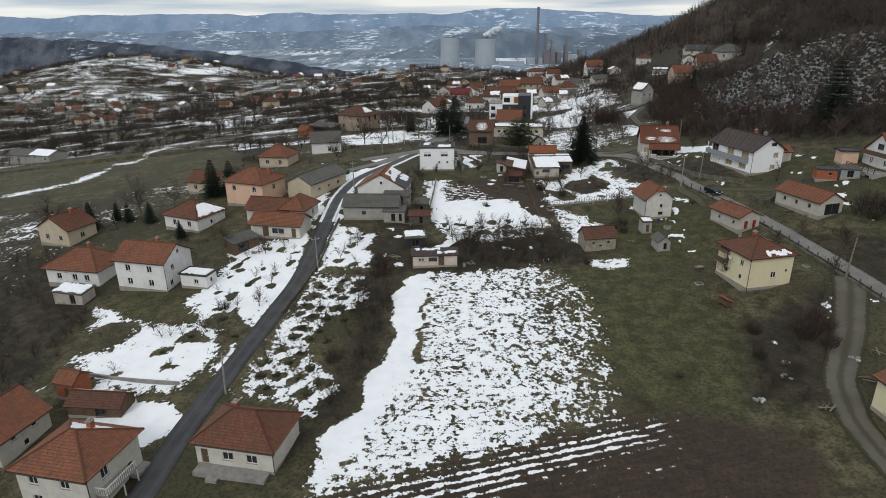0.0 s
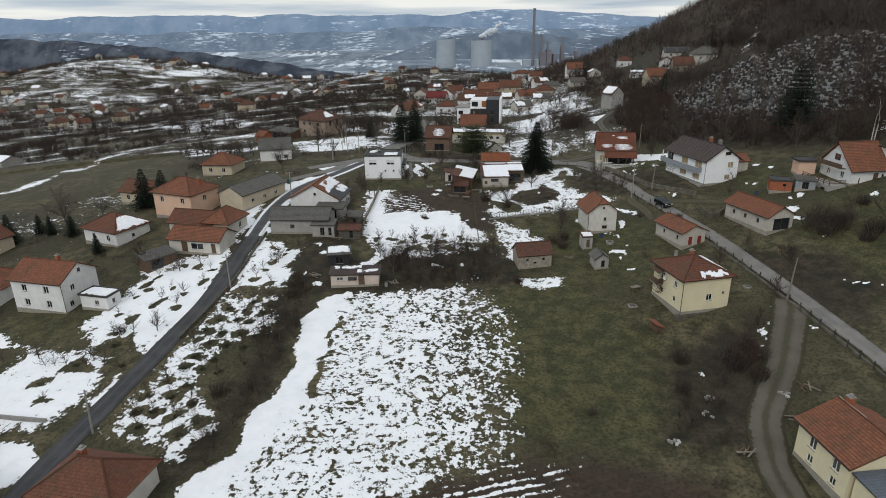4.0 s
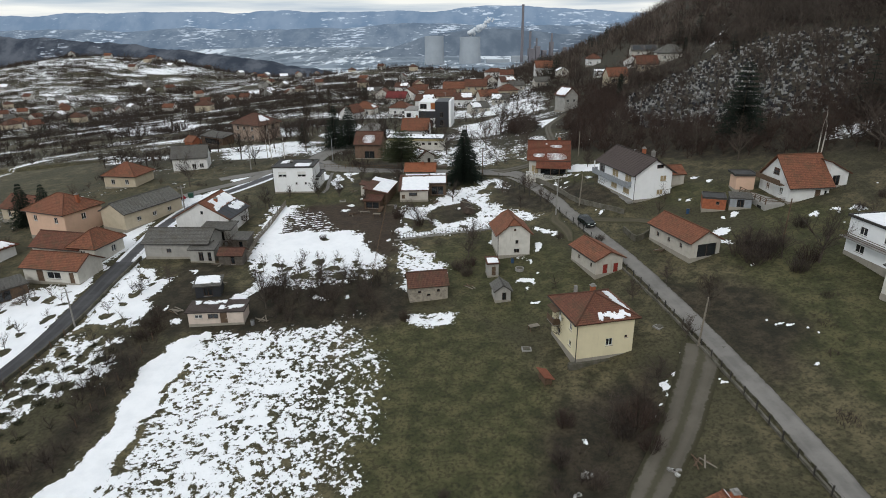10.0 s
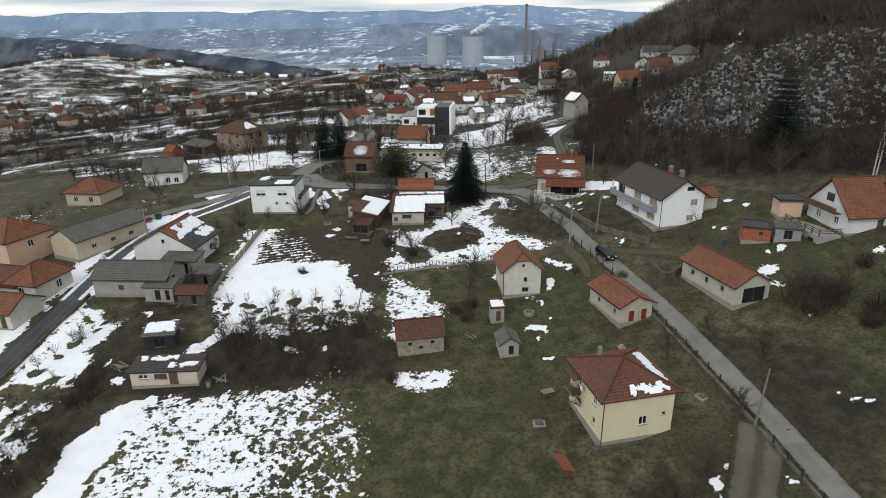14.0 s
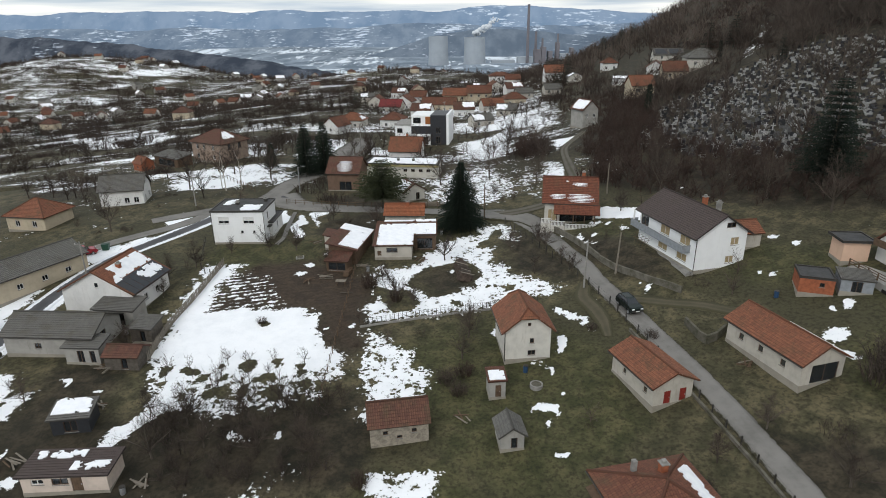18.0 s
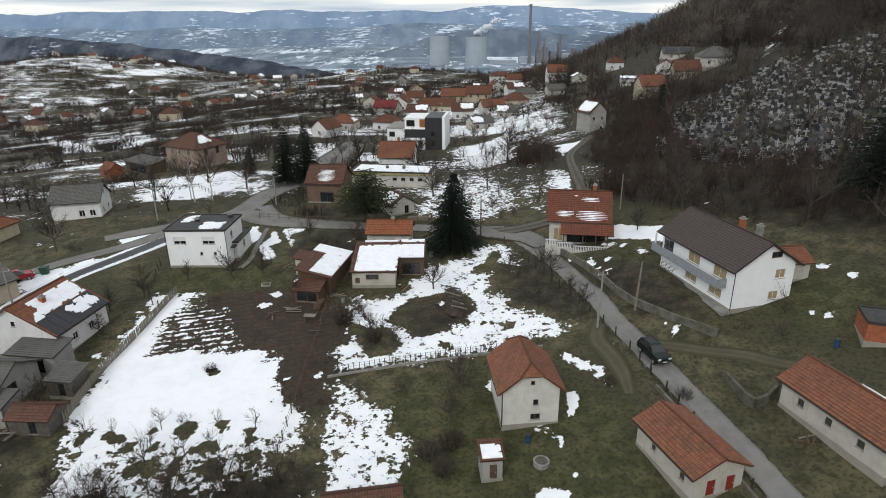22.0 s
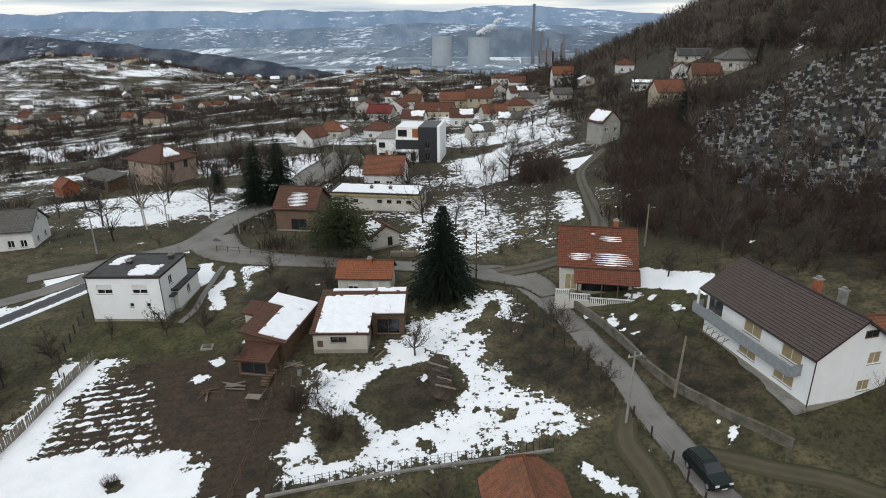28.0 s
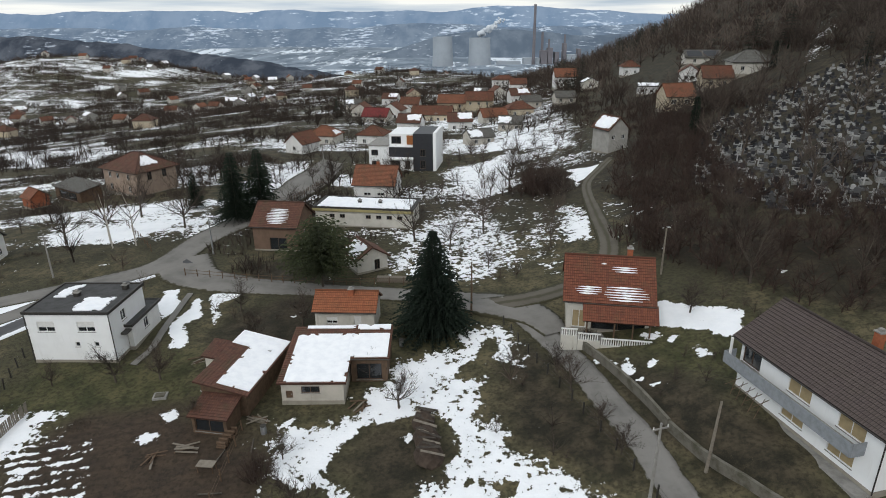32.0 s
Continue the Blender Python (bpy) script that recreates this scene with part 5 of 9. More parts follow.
house("house", "white bungalow with an orange hipped tile roof", corner((-66.3, 108.5), -12, 12.0, 8.6, 1, -1), -12, 11.6, 8.4, 3.6, ("hip", "x", 2.6), white, redtile, 0.6,
      wins("f", (-3, 0.5, 3.2), 1.1) + [("l", 0, 0.3, 1.0, 2.0, "wooddoor")], chimneys=[(0.5, 1.0, 7.0)])
house("house", "beige house with a weathered brown gabled roof", corner((-88.4, 131.5), -20, 9.0, 7.5, 0, -1), -20, 9.0, 7.5, 4.0, ("gable", "y", 2.6), beige, browntile, 0.5, wins("f", (-2, 2), 1.2) + wins("r", (0,), 1.2), chimneys=[(1, 1, 7.4)])
house("house", "white cottage with a brown hipped roof and porch", (-57.5, 136), -25, 10.0, 8.5, 3.4, ("hip", "x", 2.4), white, browntile, 0.6, wins("f", (-2, 2.4), 1.0) + wins("r", (0,), 1.0, 0.8, 0.9), snow=[(2, 0.05, 0.95, 0.05, 0.75, 0.6)])
house("house", "low house with weathered orange roof behind the garden", (-63, 162), -20, 9.0, 7.0, 3.2, ("gable", "x", 2.2), beige, browntile, 0.5, wins("f", (-2, 2), 1.0))
house("shed", "low lean-to with snow on its roof before the bungalow", (-69.0, 104.4), -14, 6.4, 3.2, 2.2, ("shed", "x", 0.4), dirtywall, slate, 0.3, [("f", 1.0, 0.1, 1.2, 1.8, "dark")], category="shed", plinth=0, snow=[(0, 0.04, 0.96, 0.08, 0.92, 0.5)])
house("garage", "long cream garage building with an orange tiled roof", corner((-30.1, 121.9), -12, 11.2, 6.0, 1, -1), -12, 11.2, 6.0, 3.0, ("gable", "x", 1.7), offwhite, redtile, 0.5,
      [("f", -2.2, 0.2, 1.4, 2.2, "wooddoor"), ("f", 0.6, 0.9, 2.8, 1.3, "win"), ("f", 4.2, 0.2, 1.0, 2.1, "wooddoor")], category="garage")
house("house", "two-storey peach house with an orange hipped roof", (-46.5, 148.5), -22, 11.0, 9.0, 6.0, ("hip", "x", 2.6), pinkish, redtile, 0.6, wins("f", (-3, 3), 3.6) + wins("r", (0,), 3.6), chimneys=[(4.0, 0.5, 8.6)])
house("house", "low house with crossing orange tiled roofs", (-38.6, 134.5), -14, 10.5, 6.0, 3.2, ("gable", "x", 1.9), offwhite, browntile, 0.5, wins("f", (-3, 0), 1.0), category="house")
house("annexe", "hipped orange annexe beside the lane", (-32.5, 133.6), -14, 5.6, 7.4, 3.4, ("hip", "y", 2.2), offwhite, redtile, 0.5, wins("f", (0,), 1.2) + wins("r", (1,), 1.0), category="annexe")
house("barn", "long cream barn with a grey sheet roof", (-31.8, 152.5), 64, 15.0, 7.0, 3.8, ("gable", "x", 1.8), beige, greytile, 0.4, wins("f", (-4, 0, 4), 1.4, 1.0, 0.9), category="barn")
house("shed", "dark open timber shed on the snowy slope", (-41.6, 119.4), 50, 6.0, 3.4, 2.3, ("shed", "x", 0.6), wood, slate, 0.3, [("f", -0.8, 0.1, 2.4, 1.9, "dark"), ("r", 0, 0.5, 1.6, 1.4, "dark")], category="shed", plinth=0)

# ---------------------------------------------------------------- middle of the village
WOODSHED_SNOW = [(0, 0.06, 0.72, 0.03, 0.62, 0.2), (0, 0.72, 0.98, 0.03, 0.98, 0.2)]
house("barn", "grey barn with a sheet roof and a small lean-to", (-15.8, 133.6), -4, 12.2, 6.6, 3.1, ("gable", "x", 1.7), greyrender, slate, 0.45, [("r", -1.0, 1.2, 1.6, 1.5, "dark"), ("f", -1.5, 1.1, 0.9, 0.8, "dark")], category="barn")
house("annexe", "grey lean-to with a dark doorway", (-10.6, 129.6), -4, 4.6, 2.4, 2.5, ("shed", "x", 0.5), greyrender, slate, 0.3, [("f", -0.2, 0.1, 0.9, 1.9, "dark"), ("f", 1.4, 0.1, 0.7, 1.9, "dark")], category="annexe")
house("house", "white gabled house with half its roof under snow", (-14.0, 145.4), -8, 11.2, 9.2, 3.6, ("gable", "y", 3.1), white, redtile, 0.5, wins("f", (0.2,), 4.2, 0.7, 0.8) + wins("r", (-1.5, 1.5), 1.2, 0.9, 1.0),
      snow=[(0, 0.22, 0.96, 0.48, 0.88, 0.35), (0, 0.04, 0.22, 0.44, 0.62, 0.8), (0, 0.45, 0.96, 0.12, 0.44, 1.25)], chimneys=[(1.6, -1.0, 6.6)])
house("porch", "dark sheet-roofed porch beside the white house", (-10.6, 138.9), -8, 6.0, 3.2, 2.6, ("shed", "x", 0.6), greyrender, slate, 0.3, [("f", 0.4, 0.1, 2.4, 2.1, "dark")], category="porch")
house("shed", "low plastered shed with a brown door and a flat roof", (-1.6, 109.2), 2, 8.4, 3.4, 2.3, ("shed", "x", 0.15), pinkwash, darktile, 0.35, [("f", 1.2, 0.1, 1.1, 2.0, "wooddoor"), ("f", -0.4, 1.1, 1.6, 0.8, "dark"), ("f", -2.6, 1.2, 1.2, 0.6, "win")], category="shed", snow=[(0, 0.08, 0.62, 0.62, 0.9, 1.1), (0, 0.55, 0.97, 0.2, 0.5, 1.2)])
house("house", "white cube house with a flat dark roof", corner((3.4, 165.8), -1, 9.5, 8.0, 1, -1), -1, 9.5, 8.0, 6.1, ("flat", "x", 0), whiter, None, 0.18,
      wins("f", (-2.6, 2.0), 3.9, 2.0, 1.3, "half") + wins("f", (0.6, 2.8), 2.0, 0.55, 0.6) + wins("r", (-1,), 4.0), chimneys=[(-1.2, 0.5, 6.75, pipe_mat), (3.6, 2.5, 6.85, pipe_mat)], snow=[(0, 0.52, 0.9, 0.05, 0.5, 0.5), (0, 0.1, 0.3, 0.5, 0.95, 0.9)], pipes=[(1, -1), (-1, -1)])
house("annexe", "white flat-roofed entrance wing of the cube house", (2.75, 172.1), -1, 2.9, 6.8, 3.0, ("flat", "x", 0), white, None, 0.3, [("f", 0.4, 0.1, 0.9, 2.0, "wooddoor")] + wins("r", (0,), 1.2), category="annexe")
house("shed", "timber woodshed with snow over its tiled roof", (19.9, 161.4), -10, 4.8, 10.0, 2.6, ("shed", "y", 0.9), wood, oldtile, 0.5, [("f", -1.0, 0.2, 1.6, 2.0, "dark")], category="shed", plinth=0, snow=WOODSHED_SNOW)
house("shed", "small whitewashed lean-to beside the woodshed", (16.2, 164.4), -2, 2.4, 3.4, 2.2, ("shed", "y", 0.5), offwhite, oldtile, 0.3, [("f", 0, 0.1, 0.8, 1.7, "dark")], category="shed")
house("shed", "small open timber lean-to in front of the woodshed", (18.7, 154.9), -10, 3.6, 2.8, 1.9, ("shed", "x", 0.6), wood, oldtile, 0.3, [("f", 0, 0.2, 3.0, 1.4, "dark")], category="shed", plinth=0)
house("outbuilding", "whitewashed outbuilding with a snow-covered tiled roof", (27.6, 162.4), 0, 6.4, 9.0, 2.5, ("shed", "x", 1.3), dirtywall, oldtile, 0.35, [("f", -0.2, 1.2, 1.9, 0.8, "dark"), ("f", -2.4, 0.6, 0.7, 0.9, "wooddoor")], category="outbuilding", snow=[(0, 0.10, 0.99, 0.02, 0.84, 0.3), (0, 0.2, 0.98, 0.95, 1.0, 0.2)])
house("outbuilding", "open lean-to with a snow-covered roof beside the outbuilding", (33.0, 164.3), 0, 3.9, 5.4, 2.9, ("shed", "x", 0.8), wood, oldtile, 0.3, [("f", 0, 0.2, 2.8, 2.0, "dark")], category="outbuilding", plinth=0, snow=[(0, 0.0, 0.95, 0.03, 0.72, 0.25), (0, 0.12, 0.95, 0.85, 1.0, 0.3)])
house("outbuilding", "small whitewashed outbuilding with a bright orange roof", (28.9, 174.5), -3, 7.4, 4.6, 3.0, ("gable", "x", 1.5), offwhite, brighttile, 0.4, [("f", 1.6, 0.3, 0.9, 1.9, "door"), ("f", -1.6, 1.1, 1.4, 0.9, "half")], category="outbuilding", chimneys=[(0.6, -0.4, 5.0)])

# ---------------------------------------------------------------- right-hand gardens
house("house", "pale yellow two-storey house with a brown hipped roof", corner((51.0, 93.8), 12, 8.2, 8.4, -1, -1), 12, 8.2, 8.4, 6.1, ("hip", "y", 1.9, 0.6), cream, browntile, 0.6,
      wins("f", (0.6,), 2.0, 1.0, 1.1) + wins("f", (3.0,), 2.9, 0.4, 0.4, "dark") + wins("l", (-2.0, 1.6), 3.8, 0.9, 1.1) + wins("l", (-2.0, 1.6), 1.4, 0.8, 0.9), chimneys=[(0.6, 1.6, 8.3)], snow=[(3, 0.35, 0.92, 0.05, 0.32, 1.3), (0, 0.06, 0.9, 0.2, 0.55, 0.5)], pipes=[(-1, -1)], plinth=0.9)
house("house", "white storehouse with an orange gabled roof", corner((43.8, 126.3), 5, 5.8, 6.8, -1, -1), 5, 5.8, 6.8, 4.5, ("jerkin", "y", 2.4, 0.42), oldwhite, redtile, 0.55,
      wins("f", (0.5,), 2.4, 0.55, 0.7, "dark") + wins("f", (0.5,), 0.7, 1.0, 0.7, "dark") + wins("f", (0.1,), 4.9, 0.4, 0.4, "dark"), pipes=[(-1, -1)])
house("hut", "pale stone hut with an old mossy tile roof", corner((28.1, 113.0), 9, 6.3, 4.0, -1, -1), 9, 6.3, 4.0, 2.5, ("gable", "x", 1.6), stonework, oldtile, 0.35, wins("f", (-1.5, 1.6), 1.2, 0.55, 0.5, "dark") + wins("f", (0,), 0.6, 0.6, 0.4, "dark"), category="hut", plinth=0)
house("shed", "tiny concrete privy with snow on its flat roof", (42.2, 120.9), 5, 1.9, 2.2, 2.5, ("shed", "x", 0.35), greyrender, oldtile, 0.22, [("f", 0.1, 0.1, 0.7, 1.8, "wooddoor")], category="shed", snow=[(0, 0.1, 0.9, 0.08, 0.7, 0.25)])
house("shed", "small grey shed with a mossy sheet roof", (43.0, 113.2), 6, 2.5, 3.0, 2.0, ("gable", "y", 0.9), greyrender, slate, 0.35, [("f", 0.2, 0.1, 0.7, 1.5, "dark")], category="shed")
house("outbuilding", "low cream outbuilding with two red doors and an orange roof", corner((58.6, 114.8), 17, 5.0, 8.0, -1, -1), 17, 5.0, 8.0, 2.9, ("gable", "y", 1.2), dirtywall, redtile, 0.5,
      [("f", -0.7, 0.1, 0.9, 1.8, "red"), ("f", 1.3, 0.1, 0.9, 1.8, "red")] + wins("l", (-2.5, 1.5), 1.2, 0.6, 0.7, "dark"), category="outbuilding")
house("house", "large white house with a dark brown gabled roof", corner((72.0, 139.6), 14, 8.2, 14.6, -1, -1), 14, 8.2, 14.6, 5.6, ("gable", "y", 2.7), whiter, darktile, 0.7,
      wins("l", (-4.6, 0.4), 3.3, 2.4, 1.7, "blind") + wins("l", (-4.2, 0.6), 0.8, 2.4, 1.2, "blind") + [("l", 5.9, 3.0, 2.2, 2.1, "dark")] + wins("f", (1.2,), 6.4, 1.4, 0.7, "dark") + wins("f", (2.2,), 3.6, 1.4, 1.2, "blind") + wins("f", (1.7,), 0.9, 1.4, 1.1, "blind"), chimneys=[(1.6, -0.5, 9.0, brickmat), (2.4, -2.7, 8.7, concrete)], pipes=[(-1, -1)], plinth=0.5, base=9.74)
house("outbuilding", "long plastered outbuilding with an orange tile roof", corner((73.4, 113.8), 16, 5.6, 11.0, -1, -1), 16, 5.6, 11.0, 3.1, ("gable", "y", 1.6), dirtywall, redtile, 0.5, wins("l", (-3, 0.2, 3.2), 1.3, 0.7, 0.8, "brown") + [("f", 0.3, 0.2, 3.6, 2.3, "dark")], category="outbuilding", snow=[(0, 0.1, 0.7, 0.0, 0.2, 0.6)])
house("chalet", "white chalet with a steep brown tile roof", corner((95.0, 126.0), 5, 7.4, 9.0, -1, -1), 5, 7.4, 9.0, 3.4, ("gable", "x", 4.3), white, redtile, 0.7, wins("l", (-2, 2), 1.0, 1.0, 1.2) + wins("l", (0,), 4.2, 1.6, 1.2, "brown") + [("f", 1.6, 0.2, 1.1, 2.1, "wooddoor")] + wins("f", (3.1,), 1.2, 0.6, 0.9), category="house", base=12.9)
house("house", "white two-storey house with balconies and a flat snowy roof", corner((95.0, 100.5), 8, 9.0, 6.0, -1, -1), 8, 9.0, 9.0, 5.6, ("flat", "x", 0), whiter, None, 0.3, wins("l", (-2.5, 1.8), 3.5, 1.4, 1.2) + wins("l", (1.8,), 0.8, 1.6, 1.2), chimneys=[(0.5, 0.5, 6.9, concrete)], snow=[(0, 0.02, 0.98, 0.02, 0.98, 0.25)])
# the six-metre dark pane is put in for shade on the open terrace
house("house", "red-roofed house with a white terrace balustrade", (60.5, 171.0), -10, 9.2, 7.8, 4.4, ("gable", "x", 3.4), offwhite, terratile, 0.7, [("f", 1.2, 0.2, 6.0, 2.6, "dark"), ("f", -3.2, 0.4, 1.6, 2.2, "blind")], chimneys=[(2.4, 1.0, 8.6)])
house("house", "orange-roofed house with yellow walls beside the dirt track", (58.2, 61.4), 6, 8.6, 7.8, 4.6, ("gable", "y", 2.0), cream, redtile, 0.55, wins("l", (-2, 1.5), 2.4) + wins("l", (-2, 1.5), 0.6, 0.9, 1.0) + wins("b", (-2, 2), 2.4), chimneys=[(0.5, 3.2, 7.4)], snow=[(0, 0.0, 0.04, 0.3, 1.0, 0.1), (0, 0.55, 1.0, 0.97, 1.0, 0.1)])
house("annexe", "flat-roofed annexe with a blue-grey sheet roof", (58.9, 54.4), 6, 8.0, 5.4, 3.9, ("shed", "x", 0.3), cream, bluesheet, 0.3, wins("l", (-1, 1), 1.4, 0.8, 1.0), category="annexe")

# ---------------------------------------------------------------- behind the crossroads
longlow = house("outbuilding", "long low building with a yellow fascia under a snowy roof", (26.5, 216.5), -9, 18.5, 7.0, 3.6, ("flat", "x", 0), offwhite, None, 0.35, wins("f", (-6, -4, 1, 3, 5, 7), 1.8, 1.0, 0.7, "dark"), category="outbuilding", snow=[(0, 0.02, 0.98, 0.03, 0.97, 0.3)], chimneys=[(-1.5, 0, 4.3, pipe_mat), (2.5, 0, 4.3, pipe_mat)])
part("fascia", Build().box(-9.7, 9.7, -3.92, -3.82, 3.12, 3.62), ochre, longlow, "ochre yellow fascia board")
house("house", "weathered house with an old red roof and snow on one slope", (13.4, 204.5), -8, 7.6, 8.0, 4.6, ("gable", "x", 2.8), brownwall, oldtile, 0.5, [("f", 0.5, 0.2, 3.0, 2.2, "dark")] + wins("r", (0,), 1.5))
house("hut", "small hut with a tiled roof half under snow", (28.8, 193.2), 30, 5.0, 5.4, 2.4, ("gable", "y", 1.6), offwhite, oldtile, 0.5, [("f", 0.8, 0.1, 0.9, 1.8, "dark")], category="hut", snow=[(1, 0.1, 0.9, 0.1, 0.9, 0.8)])
house("house", "orange-roofed white house by the street", (26.2, 238.0), -8, 9.0, 8.0, 3.6, ("gable", "x", 3.2), white, redtile, 0.5, wins("f", (-1.5, 1.5), 1.0, 1.6, 1.4, "half"), chimneys=[(0, 1, 7.6)])
house("house", "unfinished two-storey brick house with a brown hipped roof", (-33.2, 250.5), -30, 13.0, 10.5, 6.2, ("hip", "x", 3.0), rosewall, oldtile, 0.8, wins("f", (-4, -1, 3), 3.8) + wins("f", (-4, 3), 0.9) + wins("r", (-2, 2), 3.6, 1.2, 1.9, "dark"), snow=[(2, 0.1, 0.7, 0.3, 0.8, 1.0)])
house("house", "white house with a grey sheet roof above the lower street", (-37.5, 197.5), 12, 9.2, 7.4, 4.0, ("gable", "x", 2.6), white, slate, 0.5, wins("r", (-1.5, 1.8), 1.0, 1.0, 1.1) + wins("r", (0,), 4.6, 0.9, 1.0) + wins("f", (1, 3), 0.8))
house("house", "old house with a rusty orange roof beside the lower street", (-49.5, 184), -10, 9.0, 8.0, 3.4, ("hip", "x", 2.6), beige, redtile, 0.5, wins("f", (-2, 2), 1.0))

# ---------------------------------------------------------------- village along the ridge
house("house", "house with a dark red sheet roof", (12, 372), -15, 11.0, 8.0, 3.6, ("gable", "x", 3.0), offwhite, pinktile, 0.5, wins("f", (-3, 0, 3), 1.0))
house("house", "white gabled house with a brown roof", (18, 388), -15, 9.0, 9.0, 4.6, ("gable", "y", 3.0), white, browntile, 0.5, wins("f", (-2, 2), 1.2) + wins("r", (-2, 2), 1.2))
house("house", "low house with a brown roof beside the new building", (17, 312), -12, 9.0, 8.0, 4.0, ("hip", "x", 2.4), white, browntile, 0.5, wins("f", (-2, 2), 1.2))
house("house", "long house with an orange tile roof", (36, 373), -8, 17.0, 9.0, 4.0, ("gable", "x", 3.0), beige, browntile, 0.5, wins("f", (-6, -3, 0, 3, 6), 1.2) + wins("r", (-2, 2), 1.2))
house("house", "tall house with a broad orange roof", (45, 406), -8, 13.0, 10.0, 5.6, ("gable", "x", 3.2), beige, redtile, 0.6, wins("f", (-4, 0, 4), 3.4) + wins("f", (-4, 4), 0.9))
house("house", "house with a broad brown roof and beige walls", (58, 405), -8, 13.0, 10.0, 5.2, ("gable", "x", 3.4), beige, browntile, 0.6, wins("f", (-4, 0, 4), 3.0))
house("house", "small beige house with a brown hipped roof", (71, 353), 5, 10.0, 8.0, 3.6, ("hip", "x", 2.4), beige, browntile, 0.6, wins("f", (-2.5, 2.5), 1.0))
house("house", "white house with a flat red roof", (82, 540), 0, 16.0, 10.0, 6.5, ("hip", "x", 2.6), white, browntile, 0.5, wins("f", (-5, -1.5, 1.5, 5), 3.8) + wins("f", (-5, 5), 1.0))
house("house", "tall white house with an orange gabled roof", (101, 420), 0, 10.5, 9.0, 6.0, ("gable", "x", 3.6), white, redtile, 0.5, wins("f", (-3, 0, 3), 3.6, 1.0) + wins("f", (-2, 2), 1.0))
house("shed", "small white hut with snow on its roof", (107, 391), 0, 7.0, 5.0, 3.0, ("gable", "y", 1.8), offwhite, slate, 0.5, wins("f", (0,), 1.0), category="shed", snow=[(0, 0.05, 0.95, 0.1, 0.9, 0.4), (1, 0.05, 0.95, 0.1, 0.9, 0.4)])
house("house", "small white house on the slope", (126, 396), 0, 7.5, 6.0, 4.4, ("hip", "x", 2.2), white, browntile, 0.5, wins("f", (-2, 2), 1.2))
house("house", "old house with a faded roof", (20, 530), 10, 9.0, 8.0, 4.0, ("gable", "y", 3.0), beige, browntile, 0.5, wins("f", (-2, 2), 1.0))
house("house", "grey rendered house with a steep snowy roof", (81.5, 253.5), 24, 5.6, 6.2, 6.0, ("gable", "y", 2.6), greyrender, oldtile, 0.5, wins("f", (-1.4, 1.4), 3.4, 0.9, 1.1) + wins("f", (1.4,), 0.8, 0.9, 1.1), snow=[(1, 0.1, 0.95, 0.1, 0.9, 0.5)])
house("house", "house with an orange hipped roof by the street", (0, 315), -12, 10.0, 8.0, 3.6, ("hip", "x", 2.6), offwhite, redtile, 0.5, wins("f", (-2, 2), 1.0), snow=[(2, 0.2, 0.8, 0.1, 0.5, 0.8)])
house("house", "white gabled cottage with snow on its roof", (-4, 298), -30, 7.0, 8.0, 3.6, ("gable", "y", 2.8), white, browntile, 0.5, wins("f", (0,), 1.2), snow=[(1, 0.1, 0.9, 0.2, 0.9, 0.6)])
house("house", "orange-roofed house with beige walls on the slope", (109, 288), 6, 8.4, 7.0, 4.6, ("gable", "x", 3.0), beige, redtile, 0.5, wins("f", (-2, 2), 2.2, 1.6, 1.2))
house("house", "white gabled house among the trees", (128, 329), -20, 7.0, 8.0, 3.6, ("gable", "y", 2.4), white, browntile, 0.5, wins("f", (-1, 1), 1.2))
house("house", "red-roofed house among the trees", (127, 305), -6, 9.0, 7.0, 3.4, ("gable", "x", 3.2), beige, browntile, 0.5, wins("f", (-2, 2), 1.0))
solar = house("house", "house with a dark roof carrying solar panels", (142, 356), -8, 13.0, 8.0, 3.0, ("gable", "x", 2.4), offwhite, slate, 0.5, wins("f", (-3, 3), 1.0))
house("house", "grey hip-roofed house with snow on one slope", (138, 307), -8, 12.0, 9.0, 4.2, ("hip", "x", 3.0), offwhite, greytile, 0.6, wins("f", (-3, 3), 1.4), snow=[(2, 0.2, 0.9, 0.1, 0.8, 0.5)])
house("shed", "small whitewashed shed with a snowy roof", (114, 329), -14, 7.6, 4.0, 3.0, ("shed", "x", 0.8), white, slate, 0.3, wins("f", (-2, 1), 1.0, 1.0, 0.9, "dark"), category="shed", snow=[(0, 0.05, 0.95, 0.1, 0.9, 0.8)])
house("shed", "brick privy with a weathered orange roof", (-53.2, 75.6), -14, 3.0, 3.0, 2.8, ("gable", "x", 1.1), brickmat, redtile, 0.35, [("f", 0.2, 0.1, 0.8, 1.8, "wooddoor")], category="shed")
house("shed", "dark timber shed with snow along its ridge", (-47.0, 71.2), -6, 7.6, 3.4, 1.9, ("gable", "x", 1.1), wood, oldtile, 0.35, [("f", 1, 0.1, 1.6, 1.8, "dark")], category="shed", snow=[(1, 0.03, 0.97, 0.45, 1.0, 0.4)])
house("house", "grimy rendered house with an orange tile roof at the garden edge", (-57.6, 66.0), -14, 8.4, 7.6, 3.8, ("gable", "y", 2.6), dirtywall, redtile, 0.5, wins("r", (-1.5, 1.5), 2.6, 0.8, 0.9) + wins("r", (0,), 0.8, 0.8, 0.9))
house("shed", "small dark shed with snow on its roof", (-5.7, 117.2), 8, 4.0, 2.8, 2.0, ("shed", "x", 0.5), black_clad, slate, 0.3, [("f", 0, 0.2, 1.4, 1.4, "dark")], category="shed", plinth=0, snow=[(0, 0.06, 0.94, 0.25, 0.95, 0.4)])
